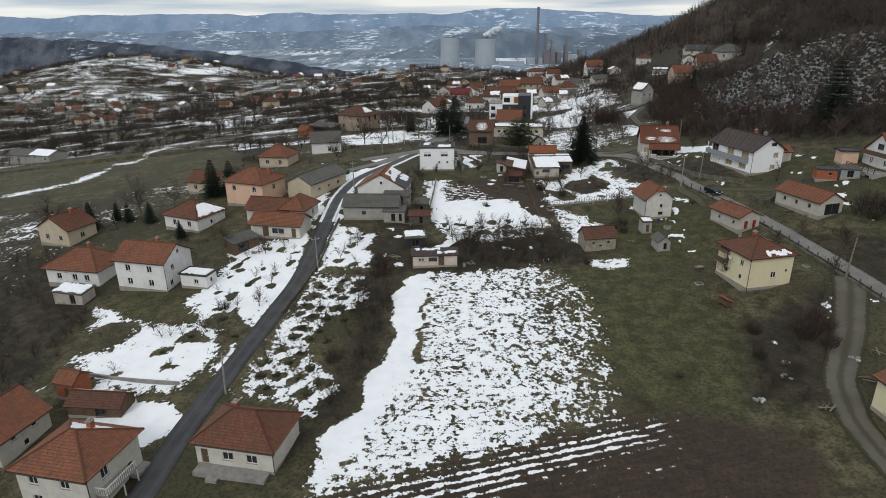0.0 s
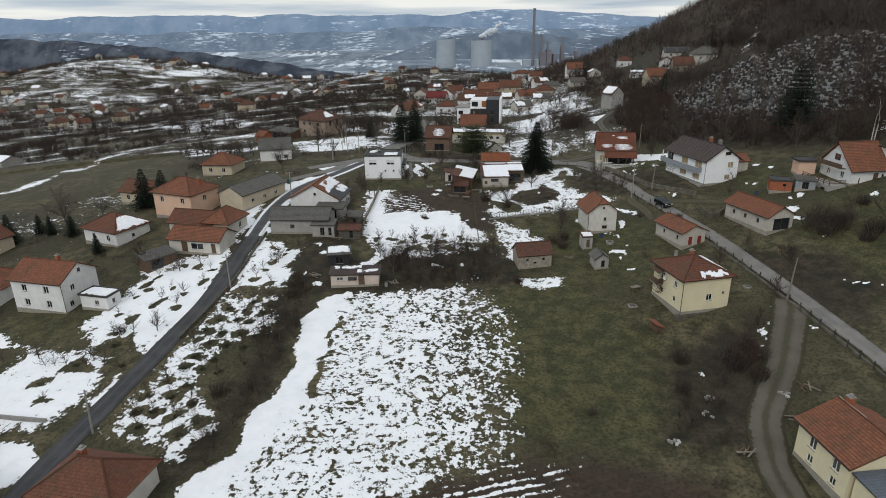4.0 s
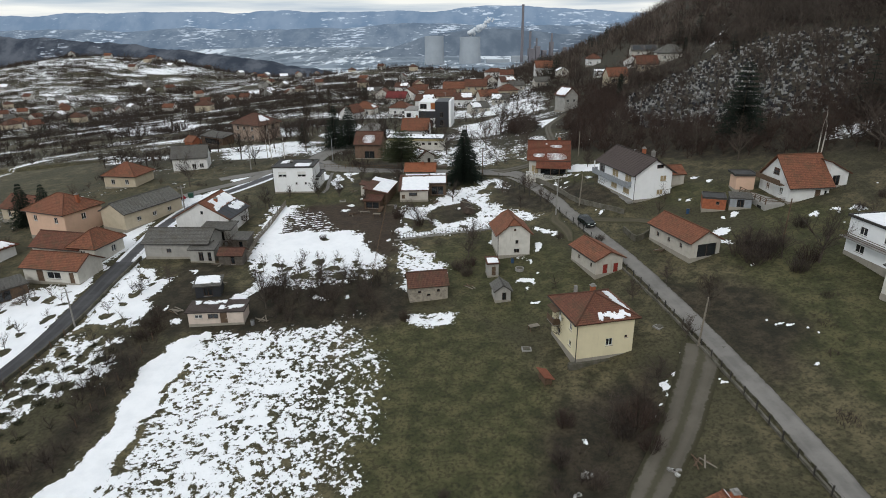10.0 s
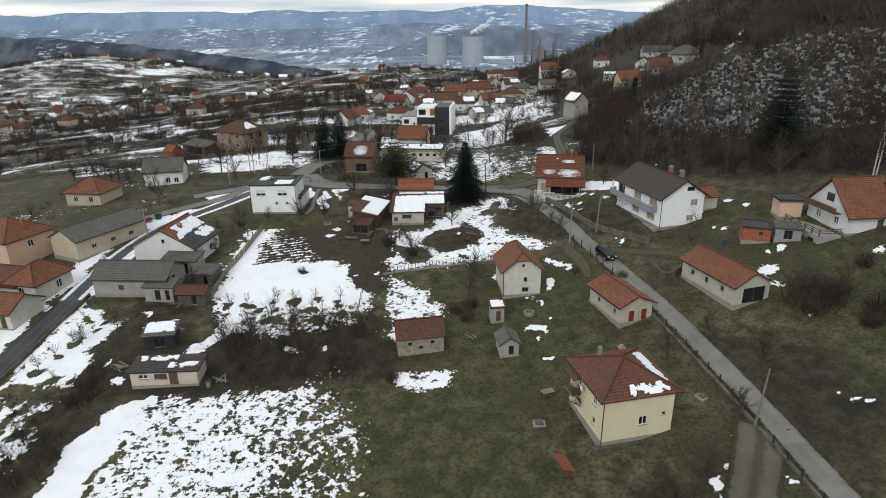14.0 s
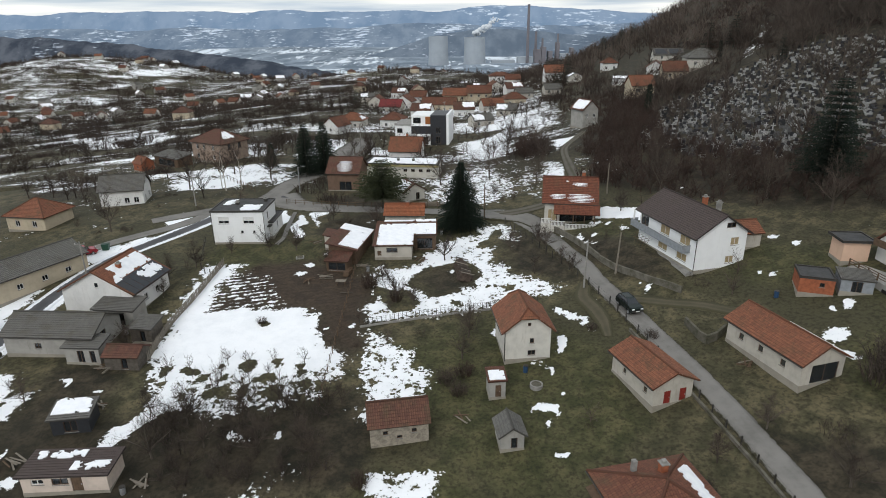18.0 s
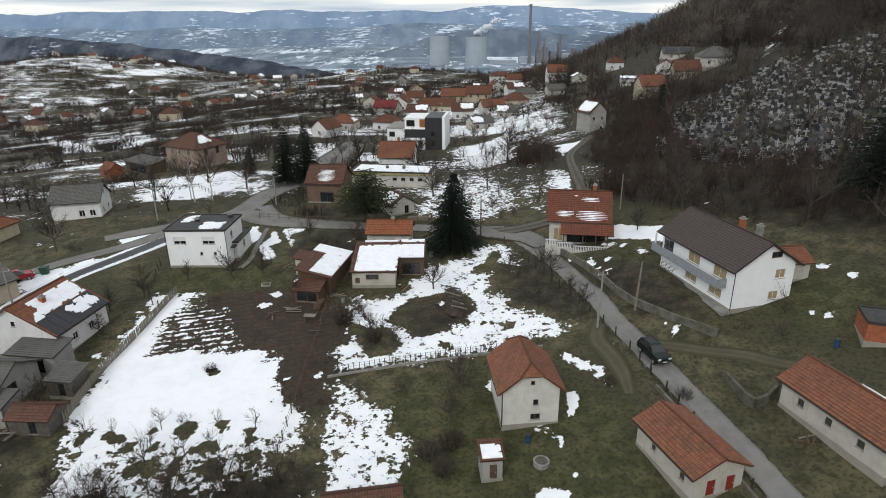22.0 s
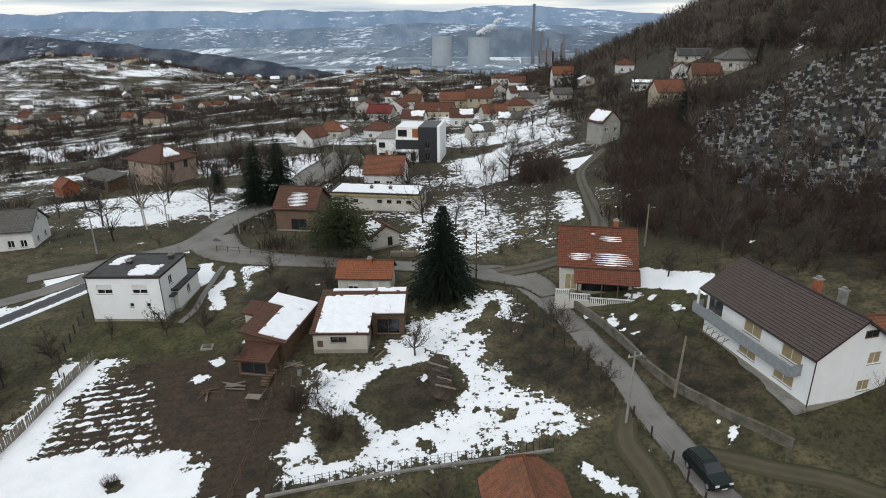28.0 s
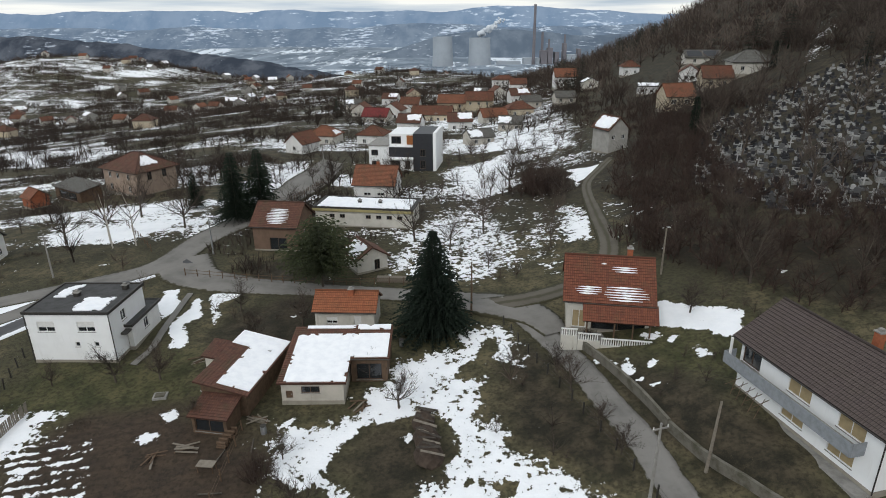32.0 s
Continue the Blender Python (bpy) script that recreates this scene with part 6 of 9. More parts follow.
house("shed", "low plank shed with a sagging brown roof", (-5.0, 128.6), -4, 4.4, 3.0, 1.9, ("gable", "x", 0.8), darkplank, oldtile, 0.3, [("f", 0.4, 0.1, 0.8, 1.6, "dark")], category="shed", plinth=0)
house("shed", "small dark plank hut beside the white gabled house", (-4.8, 134.2), -8, 3.0, 2.8, 2.3, ("shed", "x", 0.5), darkplank, slate, 0.3, [("f", 0.2, 0.1, 0.8, 1.8, "dark")], category="shed")
house("hut", "small pink rendered hut with a flat roof", (91.6, 136.5), -6, 3.4, 3.2, 3.0, ("flat", "x", 0), pinkish, None, 0.45, [("r", 0, 0.1, 0.9, 2.0, "wooddoor")], category="hut")
house("shed", "raw orange brick shed", (84.2, 131.4), -20, 4.0, 4.0, 2.2, ("flat", "x", 0), brickmat, None, 0.05, [("f", 0.6, 1.2, 0.6, 0.6, "dark")], category="shed")
house("shed", "green corrugated metal shed", (88.2, 129.6), -20, 3.6, 3.2, 1.9, ("shed", "x", 0.3), rail_grey, slate, 0.15, [("f", 0, 0.1, 1.2, 1.6, "dark")], category="shed")
house("annexe", "low annexe with a brown lean-to roof beside the chalet", (104.2, 131.8), 5, 3.6, 7.4, 2.6, ("shed", "y", 1.9), white, browntile, 0.4, [("f", -0.4, 0.1, 1.4, 2.0, "dark")], category="annexe")
house("outbuilding", "old outbuilding with a small orange roof", (81.8, 146.5), 8, 3.2, 4.4, 2.6, ("gable", "x", 1.2), dirtywall, redtile, 0.4, [("l", 0, 0.1, 0.9, 1.9, "wooddoor")], category="outbuilding")
house("barn", "open barn with a grey monopitch roof", (96.5, 94.5), 20, 8.0, 6.0, 3.0, ("shed", "x", 1.2), offwhite, greytile, 0.4, [("l", 0, 0.2, 3.6, 2.3, "dark")], category="barn")
house("hall", "long shed with a pale blue metal roof", (-180, 264), -20, 14.0, 9.0, 3.4, ("gable", "x", 2.0), greyrender, greytile, 0.4, wins("f", (-4, 0, 4), 1.2), category="shed")
house("hall", "long shed with a snowy roof", (-167, 258), -20, 11.0, 9.0, 3.0, ("gable", "x", 1.6), greyrender, greytile, 0.4, wins("f", (-3, 3), 1.2), category="shed", snow=[(0, 0.02, 0.98, 0.02, 0.98, 0.2)])

# new white and black building with terraces
modern = thing("apartment_house", 30.5, 272.5, -8, "new white and anthracite house with stepped flat roofs", "house", z=ground(30, 268))


def slab_block(parent, name, x0, x1, y0, y1, z0, z1, m, label=""):
    return part(name, Build().box(x0, x1, y0, y1, z0, z1), m, parent, label)


slab_block(modern, "lower_block", -9, 3.2, -6, 6, -1.5, 6.4, whiter, "white rendered block")
slab_block(modern, "upper_block", -3.5, 3.2, -5, 6, 6.4, 9.6, whiter)
slab_block(modern, "dark_block", 3.2, 8.6, -6.4, 6, -1.5, 9.9, black_clad, "anthracite cladding")
slab_block(modern, "white_fin", 8.6, 9.4, -6.6, 6, -1.5, 10.2, whiter)
slab_block(modern, "orange_panel", 1.3, 3.1, -5.25, -5.0, 6.8, 9.2, orangewood, "orange wooden panel")
slab_block(modern, "terrace_slab", -4.0, 3.2, -7.2, -6.0, 3.0, 3.3, whiter)
slab_block(modern, "dark_band", -3.4, 3.2, -6.12, -6.0, 3.6, 6.2, black_clad)
slab_block(modern, "roof_terrace", -9.2, -3.5, -6.2, 6.2, 6.4, 6.7, concrete)
for u, z, w_, h_ in ((-7.4, 3.9, 1.8, 1.5), (-7.4, 0.9, 1.8, 1.5), (-1.8, 0.3, 2.6, 2.2), (1.6, 0.3, 1.4, 2.2), (5.8, 0.6, 1.4, 2.2), (5.8, 4.0, 1.4, 1.8), (-1.6, 7.0, 2.6, 1.9)):
    fitting(modern, (lambda u_, z_, k, dd=(-6.0 if u < 3.2 else -6.4) if z < 6.4 else -5.0: (u_, dd + k, z_)), "dark", u, z, w_, h_, deep=-0.04)

# solar panels lie on the dark roof's camera side
sl_, _r = slopes(("gable", "x", 2.4), 13.0, 8.0, 3.0, 0.5)
A_, B_, C_, D_ = (Vector(p) for p in sl_[0])
n_ = (B_ - A_).cross(D_ - A_).normalized()
for k in range(2):
    u0, u1 = 0.08 + 0.45 * k, 0.47 + 0.45 * k
    q = [A_.lerp(B_, u).lerp(D_.lerp(C_, u), v) for u, v in ((u0, 0.15), (u1, 0.15), (u1, 0.85), (u0, 0.85))]
    part("solar_panel", Build().hexa([p + n_ * 0.08 for p in q] + [p + n_ * 0.16 for p in q]), black_clad, solar)

# ---------------------------------------------------------------- details of the nearest houses


def top_named(word):
    return [o for o in scene.objects if o.parent is None and word in o.get("label", "")][0]


big = top_named("large white house")
b = Build()
b.box(-5.35, -4.1, -6.0, 7.9, 2.72, 2.9)
part("balcony_slab", b, concrete, big)
b = Build()
b.box(-5.42, -5.34, -6.0, 7.9, 2.6, 3.75)
b.box(-5.34, -4.12, -6.06, -5.98, 2.6, 3.75)
b.box(-5.34, -4.12, 7.82, 7.9, 2.6, 3.75)
part("balcony_rail", b, rail_grey, big, "grey sheet balcony parapet")
part("column", Build().tube((-5.1, 7.5, 2.9), (-5.1, 7.5, 5.2), 0.13, 0.13, 10), white, big)
part("terrace_slab", Build().box(-5.3, -4.15, -7.4, 6.8, -0.9, 0.02), concrete, big, "pale concrete path along the house")
for i in range(5):
    part("trellis_prop", Build().tube((-6.0 + 0.1 * i, 2.5 + i * 0.9, 0.05), (-5.2, 2.5 + i * 0.9, 2.0), 0.03, 0.03, 4), wood, big)
    part("trellis_bar", Build().tube((-6.6, 2.2 + i * 0.9, 1.6), (-4.6, 2.6 + i * 0.9, 1.7), 0.03, 0.03, 4), wood, big)

yel = top_named("pale yellow two-storey")
b = Build()
b.box(-5.2, -4.2, 1.2, 3.6, 2.9, 3.05)
part("balcony_slab", b, concrete, yel)
b = Build()
b.box(-5.22, -5.16, 1.2, 3.6, 3.05, 4.0)
b.box(-5.16, -4.22, 1.16, 1.22, 3.05, 4.0)
part("balcony_rail", b, wood, yel)
b = Build()
for i in range(16):
    a0, a1 = 2 * math.pi * i / 16, 2 * math.pi * (i + 1) / 16
    b.face(((-4.42, 0.4, 4.5), (-4.56, 0.4 + 0.42 * math.cos(a0), 4.5 + 0.42 * math.sin(a0)), (-4.56, 0.4 + 0.42 * math.cos(a1), 4.5 + 0.42 * math.sin(a1))))
part("satellite_dish", b.weld(), framemat, yel, "white satellite dish")
part("dish_arm", Build().tube((-4.1, 0.4, 4.4), (-4.44, 0.4, 4.5), 0.03, 0.03, 6), pipe_mat, yel)
part("awning", Build().hexa([(-5.2, 1.0, 5.0), (-4.12, 1.0, 5.35), (-4.12, 3.8, 5.35), (-5.2, 3.8, 5.0), (-5.2, 1.0, 5.05), (-4.12, 1.0, 5.4), (-4.12, 3.8, 5.4), (-5.2, 3.8, 5.05)]), wood, yel, "dark timber awning over the balcony")
part("flue", Build().box(-1.6, -1.2, 2.6, 3.0, 6.4, 8.0), concrete, yel)
part("apron", Build().box(-5.1, 4.4, -4.7, -3.96, -0.8, 0.08), darkconcrete, yel, "pale concrete path round the house")

first = top_named("cream rendered house under an orange")
part("balcony_slab", Build().box(4.56, 6.1, -3.4, 1.4, 2.5, 2.68), concrete, first)
for y in (-3.3, -0.9, 1.3):
    part("post", Build().box(5.92, 6.04, y - 0.06, y + 0.06, -0.6, 2.5), framemat, first)
for i in range(17):
    part("baluster", Build().box(5.99, 6.03, -3.36 + i * 0.29, -3.32 + i * 0.29, 2.68, 3.55), framemat, first)
for i in range(5):
    part("baluster", Build().box(4.7 + i * 0.29, 4.74 + i * 0.29, -3.37, -3.33, 2.68, 3.55), framemat, first)
part("handrail", Build().box(5.96, 6.06, -3.4, 1.4, 3.55, 3.61), framemat, first)
part("handrail", Build().box(4.56, 5.96, -3.4, -3.3, 3.55, 3.61), framemat, first)
part("stair_wall", Build().box(4.6, 5.7, 1.6, 4.0, -0.8, 1.2), concrete, first)

half = top_named("half its roof under snow")
A_, B_, C_, D_ = (Vector(p) for p in slopes(("gable", "y", 3.1), 11.2, 9.2, 3.6, 0.5)[0][0])
n_ = (B_ - A_).cross(D_ - A_).normalized()
n_ = n_ if n_.z > 0 else -n_
for i in range(7):
    u0, u1 = 0.03 + 0.135 * i, 0.03 + 0.135 * i + 0.128
    q = [A_.lerp(B_, u).lerp(D_.lerp(C_, u), v) for u, v in ((u0, 0.0), (u1, 0.0), (u1, 0.46), (u0, 0.46))]
    part("roof_sheet", Build().hexa([p + n_ * 0.06 for p in q] + [p + n_ * 0.09 for p in q]), black_clad, half, "dark sheet laid over the tiles")

low = top_named("low white house with a weathered")
part("porch_slab", Build().box(-4.6, 4.4, -5.2, -3.56, -0.9, 0.25), concrete, low)
part("step", Build().box(-2.6, -1.2, -5.9, -5.21, -0.9, 0.0), concrete, low)

red = top_named("red-roofed house with a white")
part("terrace_slab", Build().box(-5.2, 4.6, -6.9, -3.95, -2.6, -0.1), concrete, red)
post_me = Build().tube((0, 0, 0), (0, 0, 0.75), 0.075, 0.055, 6).mesh("baluster", framemat)
for x0, x1, z in ((-5.2, -3.4, 0.9), (-3.35, -0.9, 0.45), (-0.85, 4.6, 0.0)):
    part("terrace_wall", Build().box(x0, x1, -7.2, -6.92, -2.6, z), offwhite, red)
    for i in range(round((x1 - x0 - 0.1) / 0.25)):
        part("baluster", post_me, None, red).location = (x0 + 0.12 + i * 0.25, -7.06, z)
    part("handrail", Build().box(x0, x1, -7.15, -6.97, z + 0.75, z + 0.86), framemat, red)
for x in (-2.4, 0.6, 2.6, 4.4):
    part("post", Build().tube((x, -6.0, -0.1), (x, -6.0, 2.5), 0.09, 0.09, 6), wood, red)
part("porch_roof", courses(Build(), (-2.9, -6.25, 2.38), (5.3, -6.25, 2.38), (5.3, -4.45, 3.92), (-2.9, -4.45, 3.92)), terratile, red, "", True)
streaks(red, slopes(("gable", "x", 3.4), 9.2, 7.8, 4.4, 0.7)[0][0], [(0.43, 0.93, 0.05, 0.36), (0.13, 0.42, 0.16, 0.34), (0.52, 0.80, 0.64, 0.78), (0.41, 0.47, 0.80, 0.84)], 5)
streaks(top_named("weathered house with an old red roof"), slopes(("gable", "x", 2.8), 7.6, 8.0, 4.6, 0.5)[0][0], [(0.28, 0.76, 0.12, 0.72)], 6, 0.34)

chal = top_named("white chalet")
part("terrace", Build().box(-8.0, -4.35, -4.6, 3.8, -2.6, 0.0), greyrender, chal)
# solid plates: the darkness inside the basement is put into their colour
for u in (-3.0, 0.4):
    part("basement_window", Build().box(-8.05, -7.98, u - 0.6, u + 0.6, -1.7, -0.6), blacktex, chal)
for z in (0.45, 0.75, 1.05):
    part("terrace_rail", Build().line([(-4.4, -4.55, z), (-7.95, -4.55, z), (-7.95, 3.75, z)], 0.06, 4), wood, chal)
for i in range(6):
    part("post", Build().box(-8.02, -7.88, -4.6 + i * 1.64, -4.48 + i * 1.64, 0.0, 1.1), wood, chal)
part("balcony_slab", Build().box(-5.3, -4.32, -3.6, 3.6, 3.0, 3.15), wood, chal)
part("balcony_rail", Build().box(-5.34, -5.26, -3.6, 3.6, 3.15, 3.95), wood, chal, "dark timber balcony")

flat_white = top_named("two-storey house with balconies")
for z in (2.7,):
    part("balcony_slab", Build().box(-5.9, -4.52, -4.4, 4.4, z, z + 0.16), concrete, flat_white)
    b = Build()
    for k in range(3):
        b.box(-5.9, -5.84, -4.4, 4.4, z + 0.35 + 0.28 * k, z + 0.43 + 0.28 * k)
    part("balcony_rail", b, wood, flat_white)

# ---------------------------------------------------------------- walls, fences, poles


def strip_wall(name, pts, h, thick, m, label, category="wall", sink=0.6):
    c = curve_points(pts, 1.5)
    b = Build()
    for p, q in zip(c, c[1:]):
        d = (q - p) / np.hypot(*(q - p))
        n = np.array([-d[1], d[0]]) * thick / 2
        z0, z1 = ground(*p), ground(*q)
        b.hexa([(*(p - n), z0 - sink), (*(q - n), z1 - sink), (*(q + n), z1 - sink), (*(p + n), z0 - sink), (*(p - n), z0 + h), (*(q - n), z1 + h), (*(q + n), z1 + h), (*(p + n), z0 + h)])
    return tagged(new(name, b.mesh(name, m)), label, category, kind="structure")


strip_wall("wall_1", [(56.6, 164.6), (58.4, 160.2), (60.0, 155.4), (61.2, 150.2)], 1.0, 0.32, oldconcrete, "weathered concrete retaining wall above the lane")
strip_wall("wall_7", [(61.2, 150.0), (62.6, 146.2), (64.6, 142.6), (66.2, 139.6), (69.2, 136.0)], 0.95, 0.32, oldconcrete, "lower stretch of the retaining wall below the white house")
strip_wall("wall_2", [(24.3, 136.0), (32.7, 138.0), (41.2, 139.3), (50, 140.0)], 0.28, 0.25, concrete, "low concrete fence footing round the snowy yard")
strip_wall("wall_3", [(67.2, 129), (68.2, 124.5), (71.0, 126)], 1.1, 0.3, darkconcrete, "broken concrete yard wall")
strip_wall("wall_4", [(-56, 80.5), (-47, 77.5), (-38, 75.4)], 0.5, 0.3, concrete, "low concrete wall between gardens")
strip_wall("wall_5", [(70.4, 66), (69.4, 76), (68.4, 86.5), (66.4, 101), (63.6, 116), (60.5, 130)], 0.32, 0.28, oldconcrete, "low concrete kerb beside the lane")
strip_wall("wall_6", [(-27.2, 93), (-25.2, 103), (-24.0, 112), (-23.6, 124), (-23.2, 131)], 0.6, 0.25, darkconcrete, "dark garden wall along the lane")

more = [(52, 300, 20, 3), (64, 318, -10, 3), (47, 340, 0, 5), (60, 346, 15, 4), (78, 372, 5, 3), (28, 344, -12, 5), (24, 420, -10, 0), (54, 440, -6, 3), (70, 448, 12, 2), (48, 470, -10, 3), (84, 474, 0, 0), (64, 500, -8, 3), (10, 470, -16, 5), (76, 400, 10, 5), (90, 360, 4, 3), (2, 400, -8, 2), (-8, 440, 10, 3)]
for x, y, a, k in more:
    wm, tl, w_, d_, h_, rf, lb = ((white, browntile, 9.5, 8, 4.4, ("gable", "x", 2.9), "white house with a brown gabled roof on the ridge"), (beige, redtile, 9, 8, 4.8, ("hip", "x", 2.6), "beige house with an orange hipped roof on the ridge"), (offwhite, browntile, 8, 8.5, 3.8, ("gable", "y", 2.8), "old white house with a faded gable roof on the ridge"), (dirtywall, slate, 8, 7, 3.2, ("gable", "x", 2.0), "grey outbuilding with snow on its roof on the ridge"), (offwhite, redtile, 10, 7, 3.4, ("gable", "x", 2.6), "low house with an orange roof on the ridge"), (white, oldtile, 9, 8, 4.2, ("gable", "x", 2.6), "white house with snow over its old roof on the ridge"))[k]
    house("house", lb, (x, y), a, w_, d_, h_, rf, wm, tl, 0.5, wins("f", (-2.2, 2.2), 1.2), group="houses along the ridge", snow=[(0, 0.03, 0.55, 0.1, 0.9, 0.9)] if k == 3 and x % 3 else [(0, 0.4, 0.97, 0.3, 0.95, 1.0)] if k == 5 else [])
house("shed", "long open shed with a dark roof beside the brick house", (-46.5, 246.0), -34, 12.0, 5.0, 2.8, ("shed", "x", 0.9), wood, slate, 0.4, [("f", 0, 0.2, 8.0, 2.0, "dark")], category="shed", plinth=0)
house("shed", "small brick shed with an orange roof beside the brick house", (-53.0, 240.0), -34, 4.4, 4.0, 2.6, ("gable", "x", 1.6), brickmat, redtile, 0.4, wins("f", (0,), 1.0, 0.7, 0.7, "dark"), category="shed")

post_wood = Build().box(-0.05, 0.05, -0.05, 0.05, -0.3, 1.25).mesh("post", wood)
post_board = Build().box(-0.09, 0.09, -0.02, 0.02, -0.3, 1.25).mesh("post", palewood)
post_slim = Build().box(-0.035, 0.035, -0.035, 0.035, -0.3, 1.25).mesh("post", pipe_mat)
post_dark = Build().box(-0.06, 0.06, -0.06, 0.06, -0.3, 1.3).mesh("post", pipe_mat)


def fence(pts, post_me, gap, rails, label, m, rr=0.012):
    c = curve_points(pts, gap)
    ob = thing("fence", c[0][0], c[0][1], 0, label, "fence")
    inv = ob.matrix_world.inverted()
    rng = random.Random(len(pts) + int(c[0][0]))
    for k, p in enumerate(c):
        d = c[min(k + 1, len(c) - 1)] - c[max(k - 1, 0)]
        turn = math.degrees(math.atan2(d[1], d[0]))
        o = part("post", post_me, None, ob)
        o.matrix_basis = inv @ pose(p[0], p[1], ground(*p), rng.uniform(-3, 3), rng.uniform(-3, 3), turn + rng.uniform(-4, 4))
    for z in rails:
        b = Build().line([inv @ Vector((*p, ground(*p) + z)) for p in c], rr, 4)
        part("rail", b, m, ob)
    return ob


fence([(24.3, 136.2), (32.7, 138.2), (41.2, 139.5), (50, 140.2)], post_slim, 0.6, (0.5, 0.9, 1.2), "wire fence on dark posts round the snowy yard", pipe_mat)
fence([(58.0, 143), (59.6, 136.8), (61.2, 129), (63.9, 115.5), (66.5, 101), (68.3, 86.5), (69.2, 76), (70.2, 66)], post_dark, 2.3, (0.4, 0.8, 1.2), "wire fence on dark posts along the concrete lane", pipe_mat)
fence([(-1.6, 157), (-1.9, 150), (-2.2, 145), (-2.8, 136.9), (-2.7, 129)], post_board, 0.24, (0.3, 0.95), "weathered grey board fence beside the snowy plot", palewood, 0.035)
fence([(-2.4, 152.5), (-4.8, 155), (-6.6, 161), (-8.2, 167)], post_dark, 1.6, (0.2, 0.5, 0.8, 1.1), "wire mesh fence round the garden of the cube house", pipe_mat)
fence([(1.7, 190.0), (13.6, 187.6), (23.1, 186.4), (37.3, 185.4)], post_wood, 1.9, (0.5, 1.0), "timber rail fence along the street", wood, 0.04)
fence([(21.4, 120), (21.4, 132), (21.5, 145), (21.4, 154)], post_wood, 2.0, (0.5, 1.0), "old timber fence between the plots", wood, 0.02)
fence([(48.5, 172), (50.6, 165), (54.5, 154), (57, 146)], post_dark, 2.2, (0.5, 1.0), "wire fence above the snowy yard", pipe_mat)
fence([(-28.9, 74), (-26.4, 91), (-24.2, 106)], post_wood, 2.6, (0.6, 1.0), "thin wire fence beside the orchard", pipe_mat)
fence([(-12, 86), (-11, 95), (-10, 104)], post_wood, 2.4, (0.7,), "wire fence at the edge of the big field", pipe_mat)
fence([(-8.5, 201), (-13, 207), (-20, 216)], post_wood, 2.0, (0.5, 1.0), "timber fence by the lower street", wood, 0.03)
fence([(5, 222), (9.5, 240), (12, 256)], post_wood, 1.2, (0.4, 0.9), "dark picket fence along the street", wood, 0.03)


def pole(x, y, h, m, label, arm=True, lamp=False, lean=(0, 0)):
    ob = thing("utility_pole" if not lamp else "street_lamp", x, y, 20, label, "utility pole" if not lamp else "street lamp", "poles along the lanes")
    ob.matrix_world = pose(x, y, ground(x, y), lean[0], lean[1], 20)
    part("shaft", Build().tube((0, 0, -0.4), (0, 0, h), 0.15, 0.09, 8), m, ob)
    if arm:
        part("crossarm", Build().box(-0.75, 0.75, -0.05, 0.05, h - 0.55, h - 0.43), m, ob)
        for k in (-0.65, 0.0, 0.65):
            part("insulator", Build().tube((k, 0, h - 0.43), (k, 0, h - 0.2), 0.05, 0.03, 6), framemat, ob)
    if lamp:
        part("arm", Build().tube((0, 0, h - 0.1), (1.2, 0, h + 0.15), 0.04, 0.035, 6), m, ob)
        part("lamp_head", Build().box(1.0, 1.6, -0.12, 0.12, h + 0.05, h + 0.2), metal_mat, ob)
    return ob


pole(57.2, 142.4, 7.6, concrete, "pale concrete utility pole beside the lane", lean=(-1, 2))
pole(62.5, 144.8, 6.6, palewood, "weathered timber utility pole by the retaining wall", arm=False, lean=(0, 3))
pole(67.3, 93.9, 7.2, palewood, "weathered timber utility pole at the fork of the lanes", arm=False, lean=(2, 2))
pole(-30.4, 72.6, 6.4, concrete, "pale concrete utility pole beside the asphalt lane", lean=(0, 2))
pole(-24.0, 108.5, 6.4, concrete, "pale concrete utility pole by the garden wall")
pole(87.5, 113.0, 8.0, wood, "dark timber utility pole on the grass", arm=False, lean=(0, 2))
pole(2.7, 199.2, 6.2, metal_mat, "slim metal street lamp at the crossroads", arm=False, lamp=True)
pole(-18.6, 190.1, 7.0, concrete, "pale concrete utility pole by the lower street")
pole(44.6, 175.3, 7.4, wood, "dark timber utility pole beside the spruce", arm=False)
pole(69.6, 178.5, 6.4, palewood, "weathered timber utility pole below the wood", arm=False)
pole(-22.5, 152, 7.0, concrete, "pale concrete utility pole at the bend of the lane")
pole(9.5, 262, 8.0, concrete, "pale concrete utility pole by the street")
pole(38, 330, 8.5, concrete, "pale concrete utility pole among the houses")

# ---------------------------------------------------------------- cars


